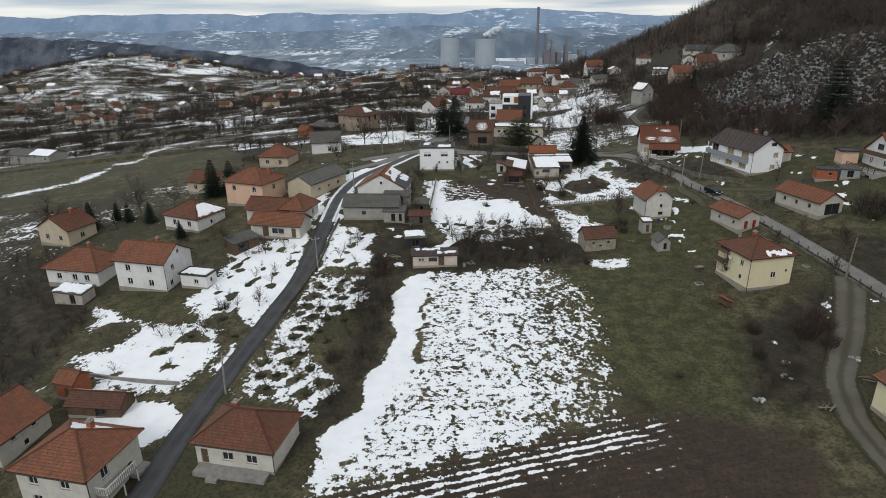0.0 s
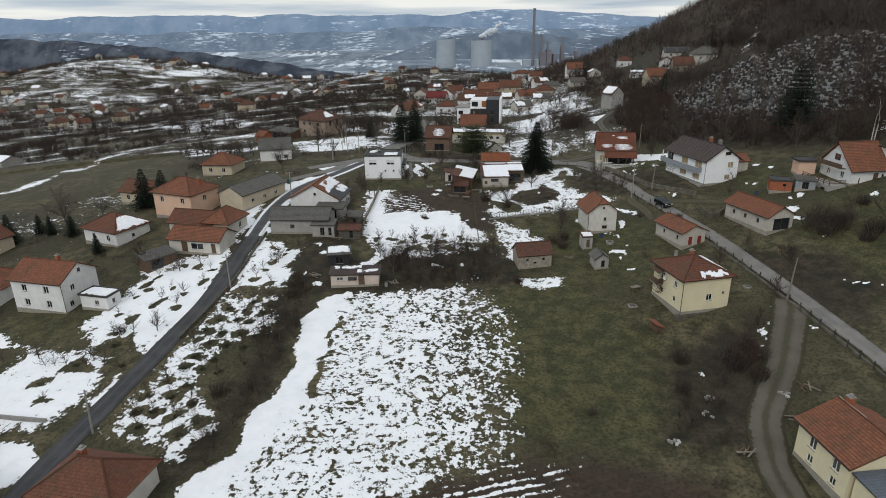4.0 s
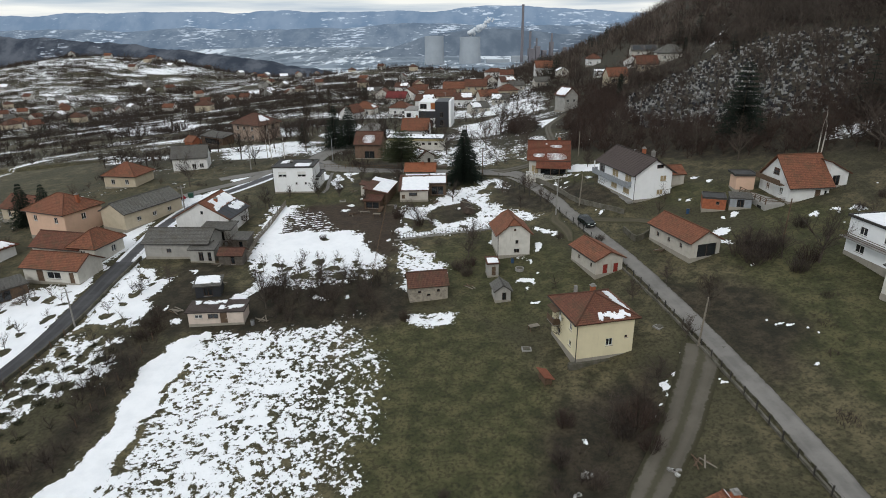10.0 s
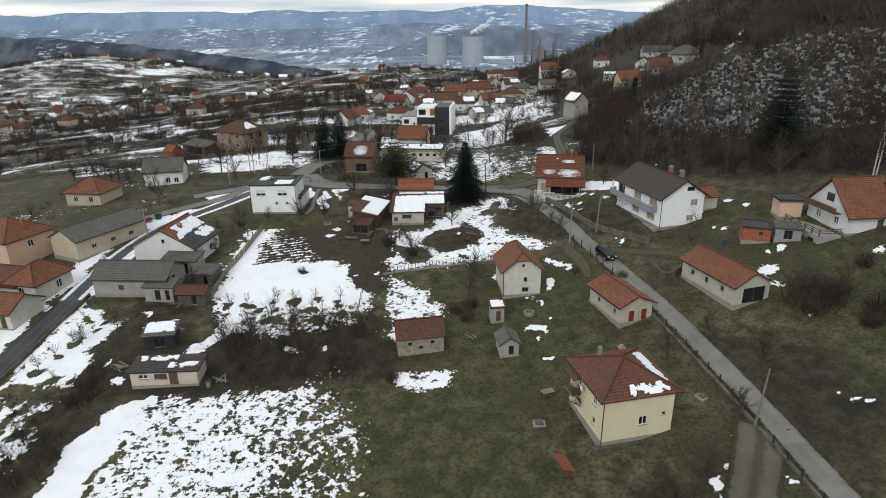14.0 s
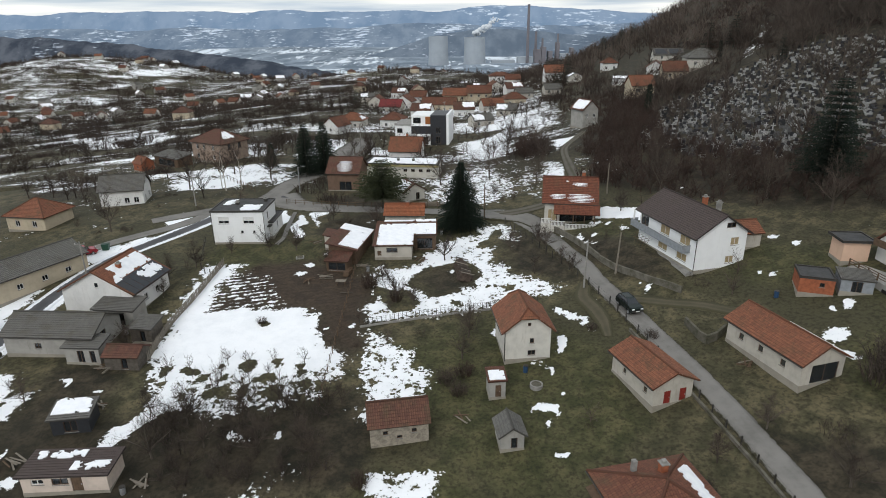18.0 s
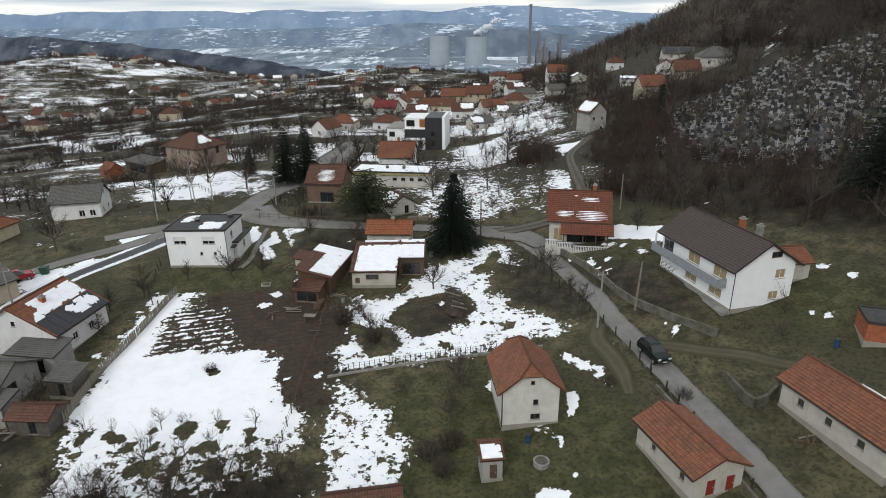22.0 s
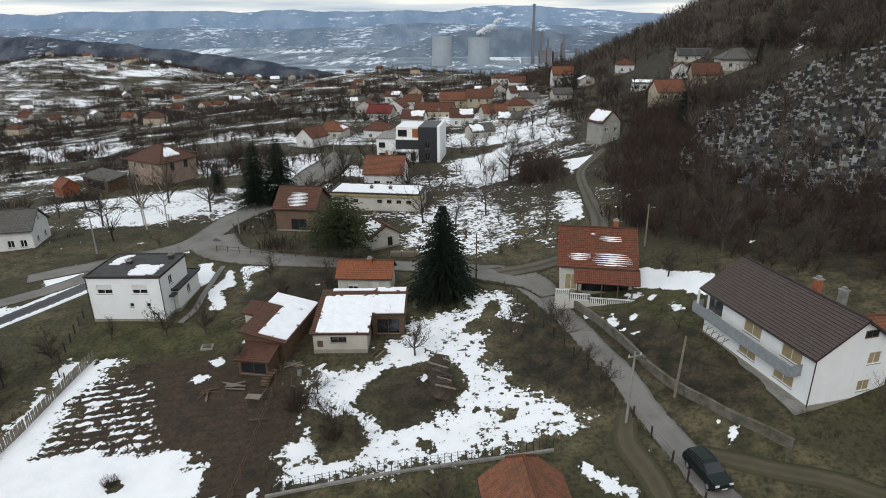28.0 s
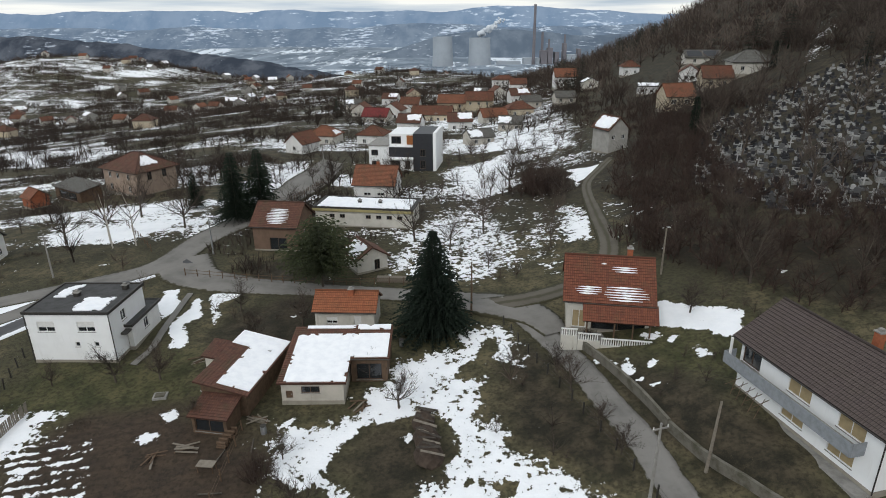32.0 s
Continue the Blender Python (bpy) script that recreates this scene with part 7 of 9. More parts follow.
def car(x, y, turn, paint, label):
    ob = thing("car", x, y, turn, label, "car", z=ground(x, y) + 0.13)
    ob.scale = (0.95, 1.05, 1.14)
    W = 1.74
    side = [(-2.3, 0.42), (-2.26, 0.8), (-2.15, 0.93), (-1.2, 0.98), (1.0, 0.95), (1.95, 0.85), (2.25, 0.72), (2.3, 0.40), (2.1, 0.27), (-2.15, 0.27)]
    roofl = [(-2.15, 0.93), (-1.85, 1.40), (-1.5, 1.46), (0.0, 1.46), (0.35, 1.40), (1.05, 0.95)]
    b = Build()
    for pts, w0, w1 in ((side, W / 2, W / 2),):
        l_, r_ = [(px, -w0 * (0.94 if abs(px) > 2.1 else 1), pz) for px, pz in pts], [(px, w0 * (0.94 if abs(px) > 2.1 else 1), pz) for px, pz in pts]
        b.face(l_)
        b.face(r_[::-1])
        for i in range(len(pts)):
            j = (i + 1) % len(pts)
            b.face((l_[i], r_[i], r_[j], l_[j]))
    part("body", b, paint, ob)
    b = Build()
    for i in range(len(roofl) - 1):
        (x0, z0), (x1, z1) = roofl[i], roofl[i + 1]
        k0, k1 = (W / 2 - 0.06 - 0.2 * (z0 - 0.95) / 0.5), (W / 2 - 0.06 - 0.2 * (z1 - 0.95) / 0.5)
        if 1 <= i <= 3:
            b.face(((x0, -k0, z0), (x1, -k1, z1), (x1, k1, z1), (x0, k0, z0)))
    b.box(-1.5, 0.0, -0.66, 0.66, 1.455, 1.475)
    part("roof", b, paint, ob)
    b = Build()
    b.face(((1.05, -0.8, 0.95), (1.05, 0.8, 0.95), (0.35, 0.64, 1.40), (0.35, -0.64, 1.40)))
    part("windscreen", b, glass, ob)
    b = Build()
    b.face(((-2.15, -0.8, 0.93), (-1.85, -0.64, 1.40), (-1.85, 0.64, 1.40), (-2.15, 0.8, 0.93)))
    part("rear_window", b, glass, ob)
    for s in (-1, 1):
        b = Build()
        b.face([(-2.1, s * 0.81, 0.95), (1.0, s * 0.81, 0.95), (0.33, s * 0.63, 1.40), (0.0, s * 0.61, 1.45), (-1.5, s * 0.61, 1.45), (-1.83, s * 0.63, 1.40)])
        part("side_window", b, glass, ob)
        part("headlight", Build().box(2.18, 2.27, s * 0.62 - 0.18, s * 0.62 + 0.18, 0.62, 0.76), lampglass, ob)
        part("roof_rail", Build().box(-1.6, 0.0, s * 0.58 - 0.02, s * 0.58 + 0.02, 1.475, 1.52), pipe_mat, ob)
        for wx_ in (-1.38, 1.42):
            wheel = part("wheel", Build().tube((wx_, s * 0.68, 0.20), (wx_, s * 0.89, 0.20), 0.32, 0.32, 16), rubber, ob)
            part("rim", Build().tube((wx_, s * 0.885, 0.20), (wx_, s * 0.905, 0.20), 0.2, 0.2, 10), metal_mat, wheel)
    part("bumper", Build().box(2.2, 2.34, -0.8, 0.8, 0.36, 0.52), pipe_mat, ob)
    part("number_plate", Build().box(2.34, 2.355, -0.26, 0.26, 0.40, 0.50), framemat, ob)
    return ob


car(61.7, 134.8, -76, carpaint, "dark green estate car parked on the concrete lane")
car(-29.0, 163.0, 40, redcar, "red car parked beside the lower street")
car(4.0, 226, 70, carpaint, "dark car parked by the street")

# ---------------------------------------------------------------- small things in the gardens
well = thing("well_ring", 47.1, 121.5, 0, "round grey concrete well ring in the grass", "well")
b = Build()
for i in range(20):
    a0, a1 = 2 * math.pi * i / 20, 2 * math.pi * (i + 1) / 20
    q = [(r * math.cos(a), r * math.sin(a)) for a in (a0, a1) for r in (0.62, 0.78)]
    b.hexa([(*q[1], -0.2), (*q[3], -0.2), (*q[2], -0.2), (*q[0], -0.2), (*q[1], 0.42), (*q[3], 0.42), (*q[2], 0.42), (*q[0], 0.42)])
part("ring", b, concrete, well)
part("lid", Build().tube((0, 0, 0.30), (0, 0, 0.36), 0.63, 0.63, 20), darkconcrete, well)

hutch = thing("hutch", 46.6, 91.6, 104, "small timber hutch with a tilted red roof", "hutch")
part("box", Build().box(-1.0, 1.0, -0.5, 0.5, 0.3, 1.1), wood, hutch)
part("roof", Build().hexa([(-1.35, -0.75, 1.05), (1.35, -0.75, 1.05), (1.35, 0.75, 1.6), (-1.35, 0.75, 1.6), (-1.35, -0.75, 1.13), (1.35, -0.75, 1.13), (1.35, 0.75, 1.68), (-1.35, 0.75, 1.68)]), simple("red_sheet", (0.24, 0.085, 0.05), 0.8), hutch)
for sx in (-0.9, 0.9):
    for sy in (-0.4, 0.4):
        part("leg", Build().box(sx - 0.05, sx + 0.05, sy - 0.05, sy + 0.05, -0.2, 0.3), wood, hutch)

heap_m = simple("old_hay_and_boards", (0.075, 0.055, 0.042), 0.95, scale=1.5, amount=0.5, bumpy=0.8)
heap = thing("board_heap", 39.4, 152.4, 98, "dark rotting heap covered with old boards", "heap")
rng = random.Random(8)
for i in range(3):
    b = Build()
    n, rings = 18, 6
    cx_ = -2.3 + i * 2.3
    pts = []
    for j in range(rings + 1):
        t = j / rings
        r = (1.75 - 0.12 * i) * (max(0.0, 1 - t ** 1.7)) ** 0.6
        pts.append([(cx_ + 1.1 * r * math.cos(2 * math.pi * k / n) * rng.uniform(0.9, 1.1), 0.8 * r * math.sin(2 * math.pi * k / n) * rng.uniform(0.9, 1.1), -0.2 + t * (1.35 + 0.12 * i)) for k in range(n)])
    for j in range(rings):
        for k in range(n):
            b.face((pts[j][k], pts[j][(k + 1) % n], pts[j + 1][(k + 1) % n], pts[j + 1][k]))
    part("mound", b, heap_m, heap)
board_dark = simple("rotten_boards", (0.085, 0.072, 0.06), 0.9, scale=2.0, amount=0.5)
for i in range(15):
    x0, y0, a0 = -3.3 + 0.47 * i + rng.uniform(-0.2, 0.2), rng.uniform(-0.45, 0.15), rng.uniform(-0.35, 0.35)
    l_, w_ = rng.uniform(0.7, 1.15), rng.uniform(0.09, 0.17)
    top_ = 0.92 + rng.uniform(0, 0.3)
    q = [Vector((x0 + sx * w_ * math.cos(a0) - sy * l_ * math.sin(a0), y0 + sy * l_ * math.cos(a0) + sx * w_ * math.sin(a0), top_ + 0.30 * sy)) for sx, sy in ((-1, -1), (1, -1), (1, 1), (-1, 1))]
    part("board", Build().hexa(q + [p + Vector((0, 0, 0.06)) for p in q]), board_dark if i % 3 else palewood, heap)

for x, y, t, lab in ((46.9, 103.5, 20, "small timber table on the grass"), (19.8, 148.8, -6, "timber workbench beside the woodshed")):
    tb = thing("garden_table", x, y, t, lab, "table")
    part("tabletop", Build().box(-0.8, 0.8, -0.45, 0.45, 0.7, 0.76), palewood, tb)
    for sx in (-0.7, 0.7):
        for sy in (-0.35, 0.35):
            part("leg", Build().box(sx - 0.04, sx + 0.04, sy - 0.04, sy + 0.04, -0.1, 0.7), wood, tb)
for x, y, t in ((11.0, 159.5, 10), (64.0, 99.5, 30), (45.2, 99.0, 0)):
    cv = thing("manhole_cover", x, y, t, "square concrete shaft cover in the grass", "shaft cover", "shaft covers")
    part("rim", Build().box(-0.7, 0.7, -0.6, 0.6, -0.2, 0.12), concrete, cv)
    part("lid", Build().box(-0.5, 0.5, -0.42, 0.42, 0.12, 0.17), darkconcrete, cv)
bn = thing("waste_bin", -26.1, 165.2, 10, "green wheeled waste bin by the lane", "bin")
part("body", Build().hexa([(-0.5, -0.4, 0), (0.5, -0.4, 0), (0.5, 0.4, 0), (-0.5, 0.4, 0), (-0.62, -0.5, 1.1), (0.62, -0.5, 1.1), (0.62, 0.5, 1.1), (-0.62, 0.5, 1.1)]), simple("green_plastic", (0.02, 0.07, 0.045), 0.5), bn)
part("lid", Build().box(-0.66, 0.66, -0.54, 0.54, 1.1, 1.2), simple("dark_green_plastic", (0.015, 0.05, 0.035), 0.5), bn)
logs = thing("wood_stack", 33.5, 187.0, -5, "row of stacked firewood with snow on top", "firewood")
log_me = Build().tube((0, -0.5, 0), (0, 0.5, 0), 0.14, 0.14, 8).mesh("log", palewood)
for i in range(16):
    for j in range(3):
        o = part("log", log_me, None, logs)
        o.location = (-2.2 + i * 0.285 + 0.14 * (j % 2), 0, 0.1 + j * 0.25)
road("path_2", [(57.6, 143.5), (56.6, 140), (57.4, 136.5), (57.8, 133), (57.6, 129.5)], [2.0, 2.6, 2.4, 1.2], worntrack, "bare worn track between the storehouse and the lane", 0.04, "path")
road("path_3", [(61.8, 137.6), (64, 136.2), (67.1, 134.3), (70.6, 132.4), (74, 129.6), (77.5, 128.4)], [1.8, 2.0, 2.0, 1.6], worntrack, "worn grassy drive up to the white house", 0.04, "path")
path_1 = road("path", [(5.0, 183.5), (5.3, 178), (5.6, 173), (6.0, 168.5), (5.4, 165.2)], 0.9, concrete_road, "narrow concrete garden path to the cube house", 0.12, "path")
porch = top_named("entrance wing of the cube")
for k in range(4):
    part("step", Build().box(-1.0, 0.2, -3.8 - 0.3 * k, -3.42 - 0.3 * k, -0.6, 0.55 - 0.17 * k), concrete, porch)
part("porch_roof", Build().box(-1.75, 1.45, -4.6, -3.36, 2.5, 2.72), greytile, porch, "grey sheet canopy")

# odds and ends lying about the gardens
junk_rng = random.Random(90)
plank_me = Build().box(-1.1, 1.1, -0.09, 0.09, 0.0, 0.05).mesh("plank", palewood)
dark_plank = Build().box(-0.9, 0.9, -0.08, 0.08, 0.0, 0.05).mesh("plank", wood)
for x, y, n in ((-7.5, 127.5, 7), (-4.8, 120.5, 6), (5.5, 108.8, 6), (22.8, 155.5, 8), (17.0, 151.5, 6), (14.5, 150.2, 5), (32.5, 157.6, 6), (38.0, 117.0, 4), (60.5, 75.0, 6), (49.0, 66.0, 6), (56.5, 70.0, 5), (71.0, 119.5, 5), (89.5, 131.5, 5), (-38.0, 116.5, 6), (-44.5, 111.0, 5), (-9.5, 112.0, 6), (12.8, 166.0, 5), (27.5, 176.8, 4)):
    pl = thing("plank_pile", x, y, junk_rng.uniform(0, 180), "loose pile of weathered planks on the ground", "planks", "loose plank piles")
    for k in range(n):
        o = part("plank", plank_me if junk_rng.random() < 0.5 else dark_plank, None, pl)
        o.matrix_basis = pose(junk_rng.uniform(-0.5, 0.5), junk_rng.uniform(-0.7, 0.7), 0.02 + 0.05 * k, 0, junk_rng.uniform(-3, 3), junk_rng.uniform(-50, 50))
dark_log = Build().tube((0, -0.45, 0), (0, 0.45, 0), 0.13, 0.13, 8).mesh("log", wood)
beam_me = Build().box(-1.0, 1.0, -0.05, 0.05, 0.0, 0.1).mesh("beam", darkplank)
for x, y, a in ((21.0, 146.0, 4), (20.4, 150.4, 80), (23.0, 151.8, 100)):
    ob = tagged(new("beam", beam_me), "old dark beam lying on the bare soil", "beam", "beams beside the woodshed")
    ob.matrix_world = pose(x, y, ground(x, y) + 0.05, 0, 0, a)
for x, y, a in ((20.4, 152.8, 80), (16.9, 157.2, 80)):
    st = thing("log_pile", x, y, a, "rough pile of split logs beside the woodshed", "firewood", "log piles beside the woodshed")
    for i in range(9):
        for j in range(3 - (i % 2)):
            part("log", dark_log, None, st).location = (-1.3 + 0.29 * i, junk_rng.uniform(-0.1, 0.1), 0.1 + 0.25 * j)
tin = simple("blue_plastic_drum", (0.03, 0.07, 0.14), 0.5)
for x, y, m in ((-3.9, 110.9, tin), (4.0, 107.5, metal_mat), (46.2, 124.5, tin), (23.6, 153.6, metal_mat), (62.0, 119.6, tin), (36.0, 168.6, metal_mat), (79.5, 131.0, tin), (-8.5, 135.5, metal_mat)):
    dr = thing("drum", x, y, 0, "weathered steel or plastic barrel beside a shed", "barrel", "garden barrels")
    part("body", Build().tube((0, 0, -0.05), (0, 0, 0.88), 0.29, 0.29, 14), m, dr)
    part("rim", Build().tube((0, 0, 0.88), (0, 0, 0.91), 0.31, 0.31, 14), pipe_mat, dr)
dump_m = simple("pale_rubbish", (0.5, 0.5, 0.48), 0.8)
for x, y in ((48.6, 75.5), (47.2, 72.6), (57.5, 74.5), (41.5, 68.5)):
    rb = thing("rubble_pile", x, y, junk_rng.uniform(0, 180), "small pile of pale rubble in the grass", "rubble", "rubble piles")
    for k in range(5):
        o = part("lump", Build().box(-0.25, 0.25, -0.15, 0.15, -0.05, 0.2), dump_m if k % 2 else concrete, rb)
        o.location = (junk_rng.uniform(-0.6, 0.6), junk_rng.uniform(-0.5, 0.5), 0)
        o.rotation_euler = (0, 0, junk_rng.uniform(0, 3))


# ---------------------------------------------------------------- trees, shrubs and woods
FRUIT = [tree_meshes(20 + i, 4.4, 0.28, 0.62, 3, bark, twigs, 0.09) for i in range(4)]
TALL = [tree_meshes(40 + i, 9.5, 0.3, 0.55, 3, bark, twigs, 0.16) for i in range(4)]
SAPLING = [tree_meshes(60 + i, 2.3, 0.4, 0.5, 2, bark, twigs, 0.035) for i in range(3)]
BIRCH = [tree_meshes(80 + i, 12.0, 0.5, 0.4, 2, birchbark, redtwigs, 0.11) for i in range(2)]
SHRUB = [shrub_mesh(100 + i, 1.7, 1.3, 90, twigs) for i in range(3)]
RUSSET = [shrub_mesh(110 + i, 2.2, 1.6, 110, redtwigs) for i in range(2)]
BIGBUSH = [shrub_mesh(130 + i, 5.2, 3.6, 150, redtwigs) for i in range(2)]
DARKBUSH = [shrub_mesh(120 + i, 0.7, 1.0, 90, hedgegreen) for i in range(2)]
rng = random.Random(77)

for i, (x, y) in enumerate(ORCHARD + ORCHARD_2 + ORCHARD_3 + ORCHARD_4 + ORCHARD_5):
    tree_thing("sapling", SAPLING[i % 3], x, y, "young bare fruit tree in a ring of melted snow", "tree", "young fruit trees", rng.uniform(0, 360), rng.uniform(0.7, 1.35))
fruit_places = [(-1.6, 161.4), (9.8, 162.4), (5.1, 162.0), (-7.5, 146), (-9, 152), (-6, 156), (-14, 121), (-17.5, 117.5), (-44, 118), (47.8, 189.8), (55.5, 152), (54.0, 157.5), (56.5, 148), (53, 161), (29.0, 143.0), (31.6, 142.0), (33.1, 162.1), (26.3, 150), (36.5, 157), (39.5, 133.0), (38.5, 128), (57.0, 84), (52.5, 82), (60, 88), (66.5, 96), (-6.2, 131), (16.5, 155), (2, 119), (7, 117), (13, 118.5), (19, 118), (24, 120), (5, 112), (16, 112.5), (22, 112), (10, 113.5), (-32, 96), (-36, 116), (-60, 112), (-72, 100), (-66, 96), (-72, 112), (72, 102), (62.5, 107), (68.5, 110), (69.5, 168), (50, 100), (23, 174), (14, 178), (18, 170)]
for i, (x, y) in enumerate(fruit_places):
    tree_thing("fruit_tree", FRUIT[i % 4], x, y, "bare winter fruit tree with fine twigs", "tree", "bare fruit trees", rng.uniform(0, 360), rng.uniform(0.7, 1.25))
tall_places = [(-20, 222), (-8, 214), (-26, 206), (29.4, 246.6), (13, 212), (48, 206), (-14, 240), (55, 232), (59, 238), (62, 226), (57, 246), (64, 216), (60, 206), (-40, 215), (-52, 205), (-30, 228), (9, 250), (-18, 262), (-30, 268), (73, 185), (80, 180), (78, 172), (88, 168), (83, 190), (92, 160), (97, 150), (110, 148), (86, 110), (90, 107), (-68, 150), (-76, 148), (-95, 142), (-30, 175), (58, 196), (36, 204), (42, 199)]
for i, (x, y) in enumerate(tall_places):
    tree_thing("bare_tree", TALL[i % 4], x, y, "tall bare broadleaf tree in winter", "tree", "bare tall trees", rng.uniform(0, 360), rng.uniform(0.65, 1.1))
for i, (x, y) in enumerate([(-16, 202.9), (-12.5, 204), (-18, 206), (108, 141), (110, 143)]):
    tree_thing("birch", BIRCH[i % 2], x, y, "slender bare birch with a pale trunk", "tree", "birches", 50 * i, rng.uniform(0.85, 1.05))

spruce = conifer_meshes(1, 13.0, 5.2, needles, 44, 0.02, 0.35, 0.72, 1.9)
tree_thing("spruce", spruce, 39.8, 172.4, "broad dark green spruce beside the snowy yard", "tree", "", 20)
fir = conifer_meshes(2, 13.5, 4.0, needles, 36, 0.06, 0.3, 0.62, 1.6)
tree_thing("fir", fir, 0.6, 218.2, "tall dark fir near the crossroads", "tree", "pair of firs", 0)
tree_thing("fir", fir, 5.0, 220.5, "tall dark fir near the crossroads", "tree", "pair of firs", 130, 1.02)
tree_thing("fir", fir, -11.4, 228.5, "small dark fir in the snowy yard", "tree", "", 60, 0.55)
pine_m = conifer_meshes(3, 9.0, 5.0, pineneedles, 15, 0.22, -0.02, 0.38, 1.7)
tree_thing("pine", pine_m, 23.5, 185.5, "bushy green pine behind the street", "tree", "", 0, 1.18)
fir_2 = conifer_meshes(4, 9.5, 3.4, needles, 26, 0.02, 0.2, 0.8, 1.3)
for i, (x, y, s) in enumerate([(-59.7, 155, 1.05), (-55.4, 156, 0.95), (-83.7, 139, 0.75), (-80.0, 144, 0.5), (-76.5, 142.5, 0.5), (-70, 140, 0.55), (-58, 128, 0.45)]):
    tree_thing("fir", fir_2, x, y, "dark evergreen fir beside the houses", "tree", "garden firs", 47 * i, s)
tree_thing("pine", conifer_meshes(5, 18, 5.6, needles, 30, 0.12, 0.1, 0.55, 1.6), 101.5, 160, "large dark pine at the edge of the wood", "tree", "", 0)
cyp = conifer_meshes(6, 9.0, 1.2, needles, 30, 0.02, -0.6, 0.35, 1.2)
tree_thing("cypress", cyp, 99.8, 249, "slim dark cypress at the cemetery", "tree", "cypresses", 0)
tree_thing("cypress", cyp, 141, 298, "slim dark cypress by the hillside houses", "tree", "cypresses", 0, 0.9)


def free(x, y):
    """No tree on a house or a road."""
    return NEAR_HOUSE[:, 0].size == 0 or (np.min((NEAR_HOUSE[:, 0] - x) ** 2 + (NEAR_HOUSE[:, 1] - y) ** 2) > 72 and np.min((NEAR_LANE[:, 0] - x) ** 2 + (NEAR_LANE[:, 1] - y) ** 2) > 17.6)


HOUSES = [(o.location.x, o.location.y) for o in scene.objects if o.parent is None and o.type == "EMPTY" and o.get("category") in ("house", "annexe", "outbuilding", "barn", "garage", "hut", "shed", "car")]
LANES = [tuple(p) for pts in ([(-36, 44), (-33, 66), (-29, 91), (-26, 106), (-26, 125), (-25, 146), (-15, 173), (0, 196)], [(72, 40), (71, 75), (68, 102), (65.6, 117), (59.6, 143), (51.8, 168), (48, 177), (22, 184.5), (3, 190), (-4, 194), (2, 219), (8, 261), (22, 350), (40, 420)], [(46, 177), (62, 182), (66, 191), (70, 225), (80, 245)], [(68, 94), (62, 86), (54, 73), (52, 58)], [(-40, 152), (-12, 186)]) for p in curve_points(pts, 3.0)]
def wave(x, y, s, k=0):
    a, b = x / s, y / s
    return (math.sin(1.7 * a + 2.3 * math.sin(0.9 * b + k)) + math.sin(2.1 * b + 1.9 * math.sin(1.1 * a + 2.2 * k)) + math.sin(1.3 * (a + b) + 1.5 * math.sin(1.6 * (a - b)) + k)) / 3


NEAR_HOUSE, NEAR_LANE = np.array(HOUSES), np.array(LANES)
CEMETERY = [(86, 212), (91, 190), (104, 176), (130, 162), (162, 205), (158, 260), (143, 272), (127, 268), (112, 262), (97, 240)]


def many(n, box, ok, size, seed):
    g = random.Random(seed)
    out = []
    for _ in range(n):
        x, y = g.uniform(*box[0]), g.uniform(*box[1])
        if ok(x, y, g) and free(x, y):
            out.append((x, y, ground(x, y) - 0.1, g.uniform(*size), g.uniform(0, 6.28)))
    return out


def in_poly(x, y, pts):
    odd = False
    bx, by = pts[-1]
    for ax, ay in pts:
        if (ay > y) != (by > y) and x < ax + (y - ay) * (bx - ax) / (by - ay):
            odd = not odd
        bx, by = ax, ay
    return odd


def joined(meshes):
    """Trunk and crown in one template for far woods."""
    t, c = meshes
    v = [tuple(p.co) for p in t.vertices] + [tuple(p.co) for p in c.vertices]
    n = len(t.vertices)
    f = [tuple(p.vertices) for p in t.polygons] + [tuple(i + n for i in p.vertices) for p in c.polygons]
    me = bpy.data.meshes.new("template")
    me.from_pydata(v, [], f)
    return me


LIGHT = [joined(tree_meshes(260 + i, 8.0, 0.25, 0.6, 1, bark, twigs, 0.17)) for i in range(5)]
FAR = [joined(tree_meshes(200 + i, 8.5, 0.3, 0.55, 2, bark, twigs, 0.15)) for i in range(5)]
MID = [joined(tree_meshes(230 + i, 5.5, 0.2, 0.62, 2, bark, twigs, 0.09)) for i in range(4)]


for i, (x, y, sc_) in enumerate([(81.5, 113.5, 2.0), (83.6, 115.2, 2.3), (84.4, 111.2, 1.9), (82.2, 110.4, 1.7), (86.0, 113.4, 1.8)]):
    ob = tagged(new("dark_bush", SHRUB[i % 3]), "large dark bush behind the long outbuilding", "bush", "dark bushes behind the outbuilding")
    ob.matrix_world = pose(x, y, ground(x, y), 0, 0, 70 * i) @ Matrix.Diagonal((sc_, sc_, sc_, 1))
for i, (x, y) in enumerate([(60.0, 226.0), (63.2, 223.0), (60.4, 231.5), (64.0, 229.0), (62.4, 235.6)]):
    ob = tagged(new("russet_bush", BIGBUSH[i % 2]), "tall russet bush with dense bare stems beside the lane", "bush", "tall russet bushes")
    ob.matrix_world = pose(x, y, ground(x, y), 0, 0, 80 * i)
scatter("corner_thicket", MID, many(700, ((-112, -50), (46, 134)), lambda x, y, g: in_poly(x, y, [(-112, 45), (-53, 56), (-60, 74), (-63, 100), (-76, 108), (-84, 126), (-112, 130)]), (0.3, 0.7), 23), twigs, "dark tangled thicket behind the gardens", "thicket")
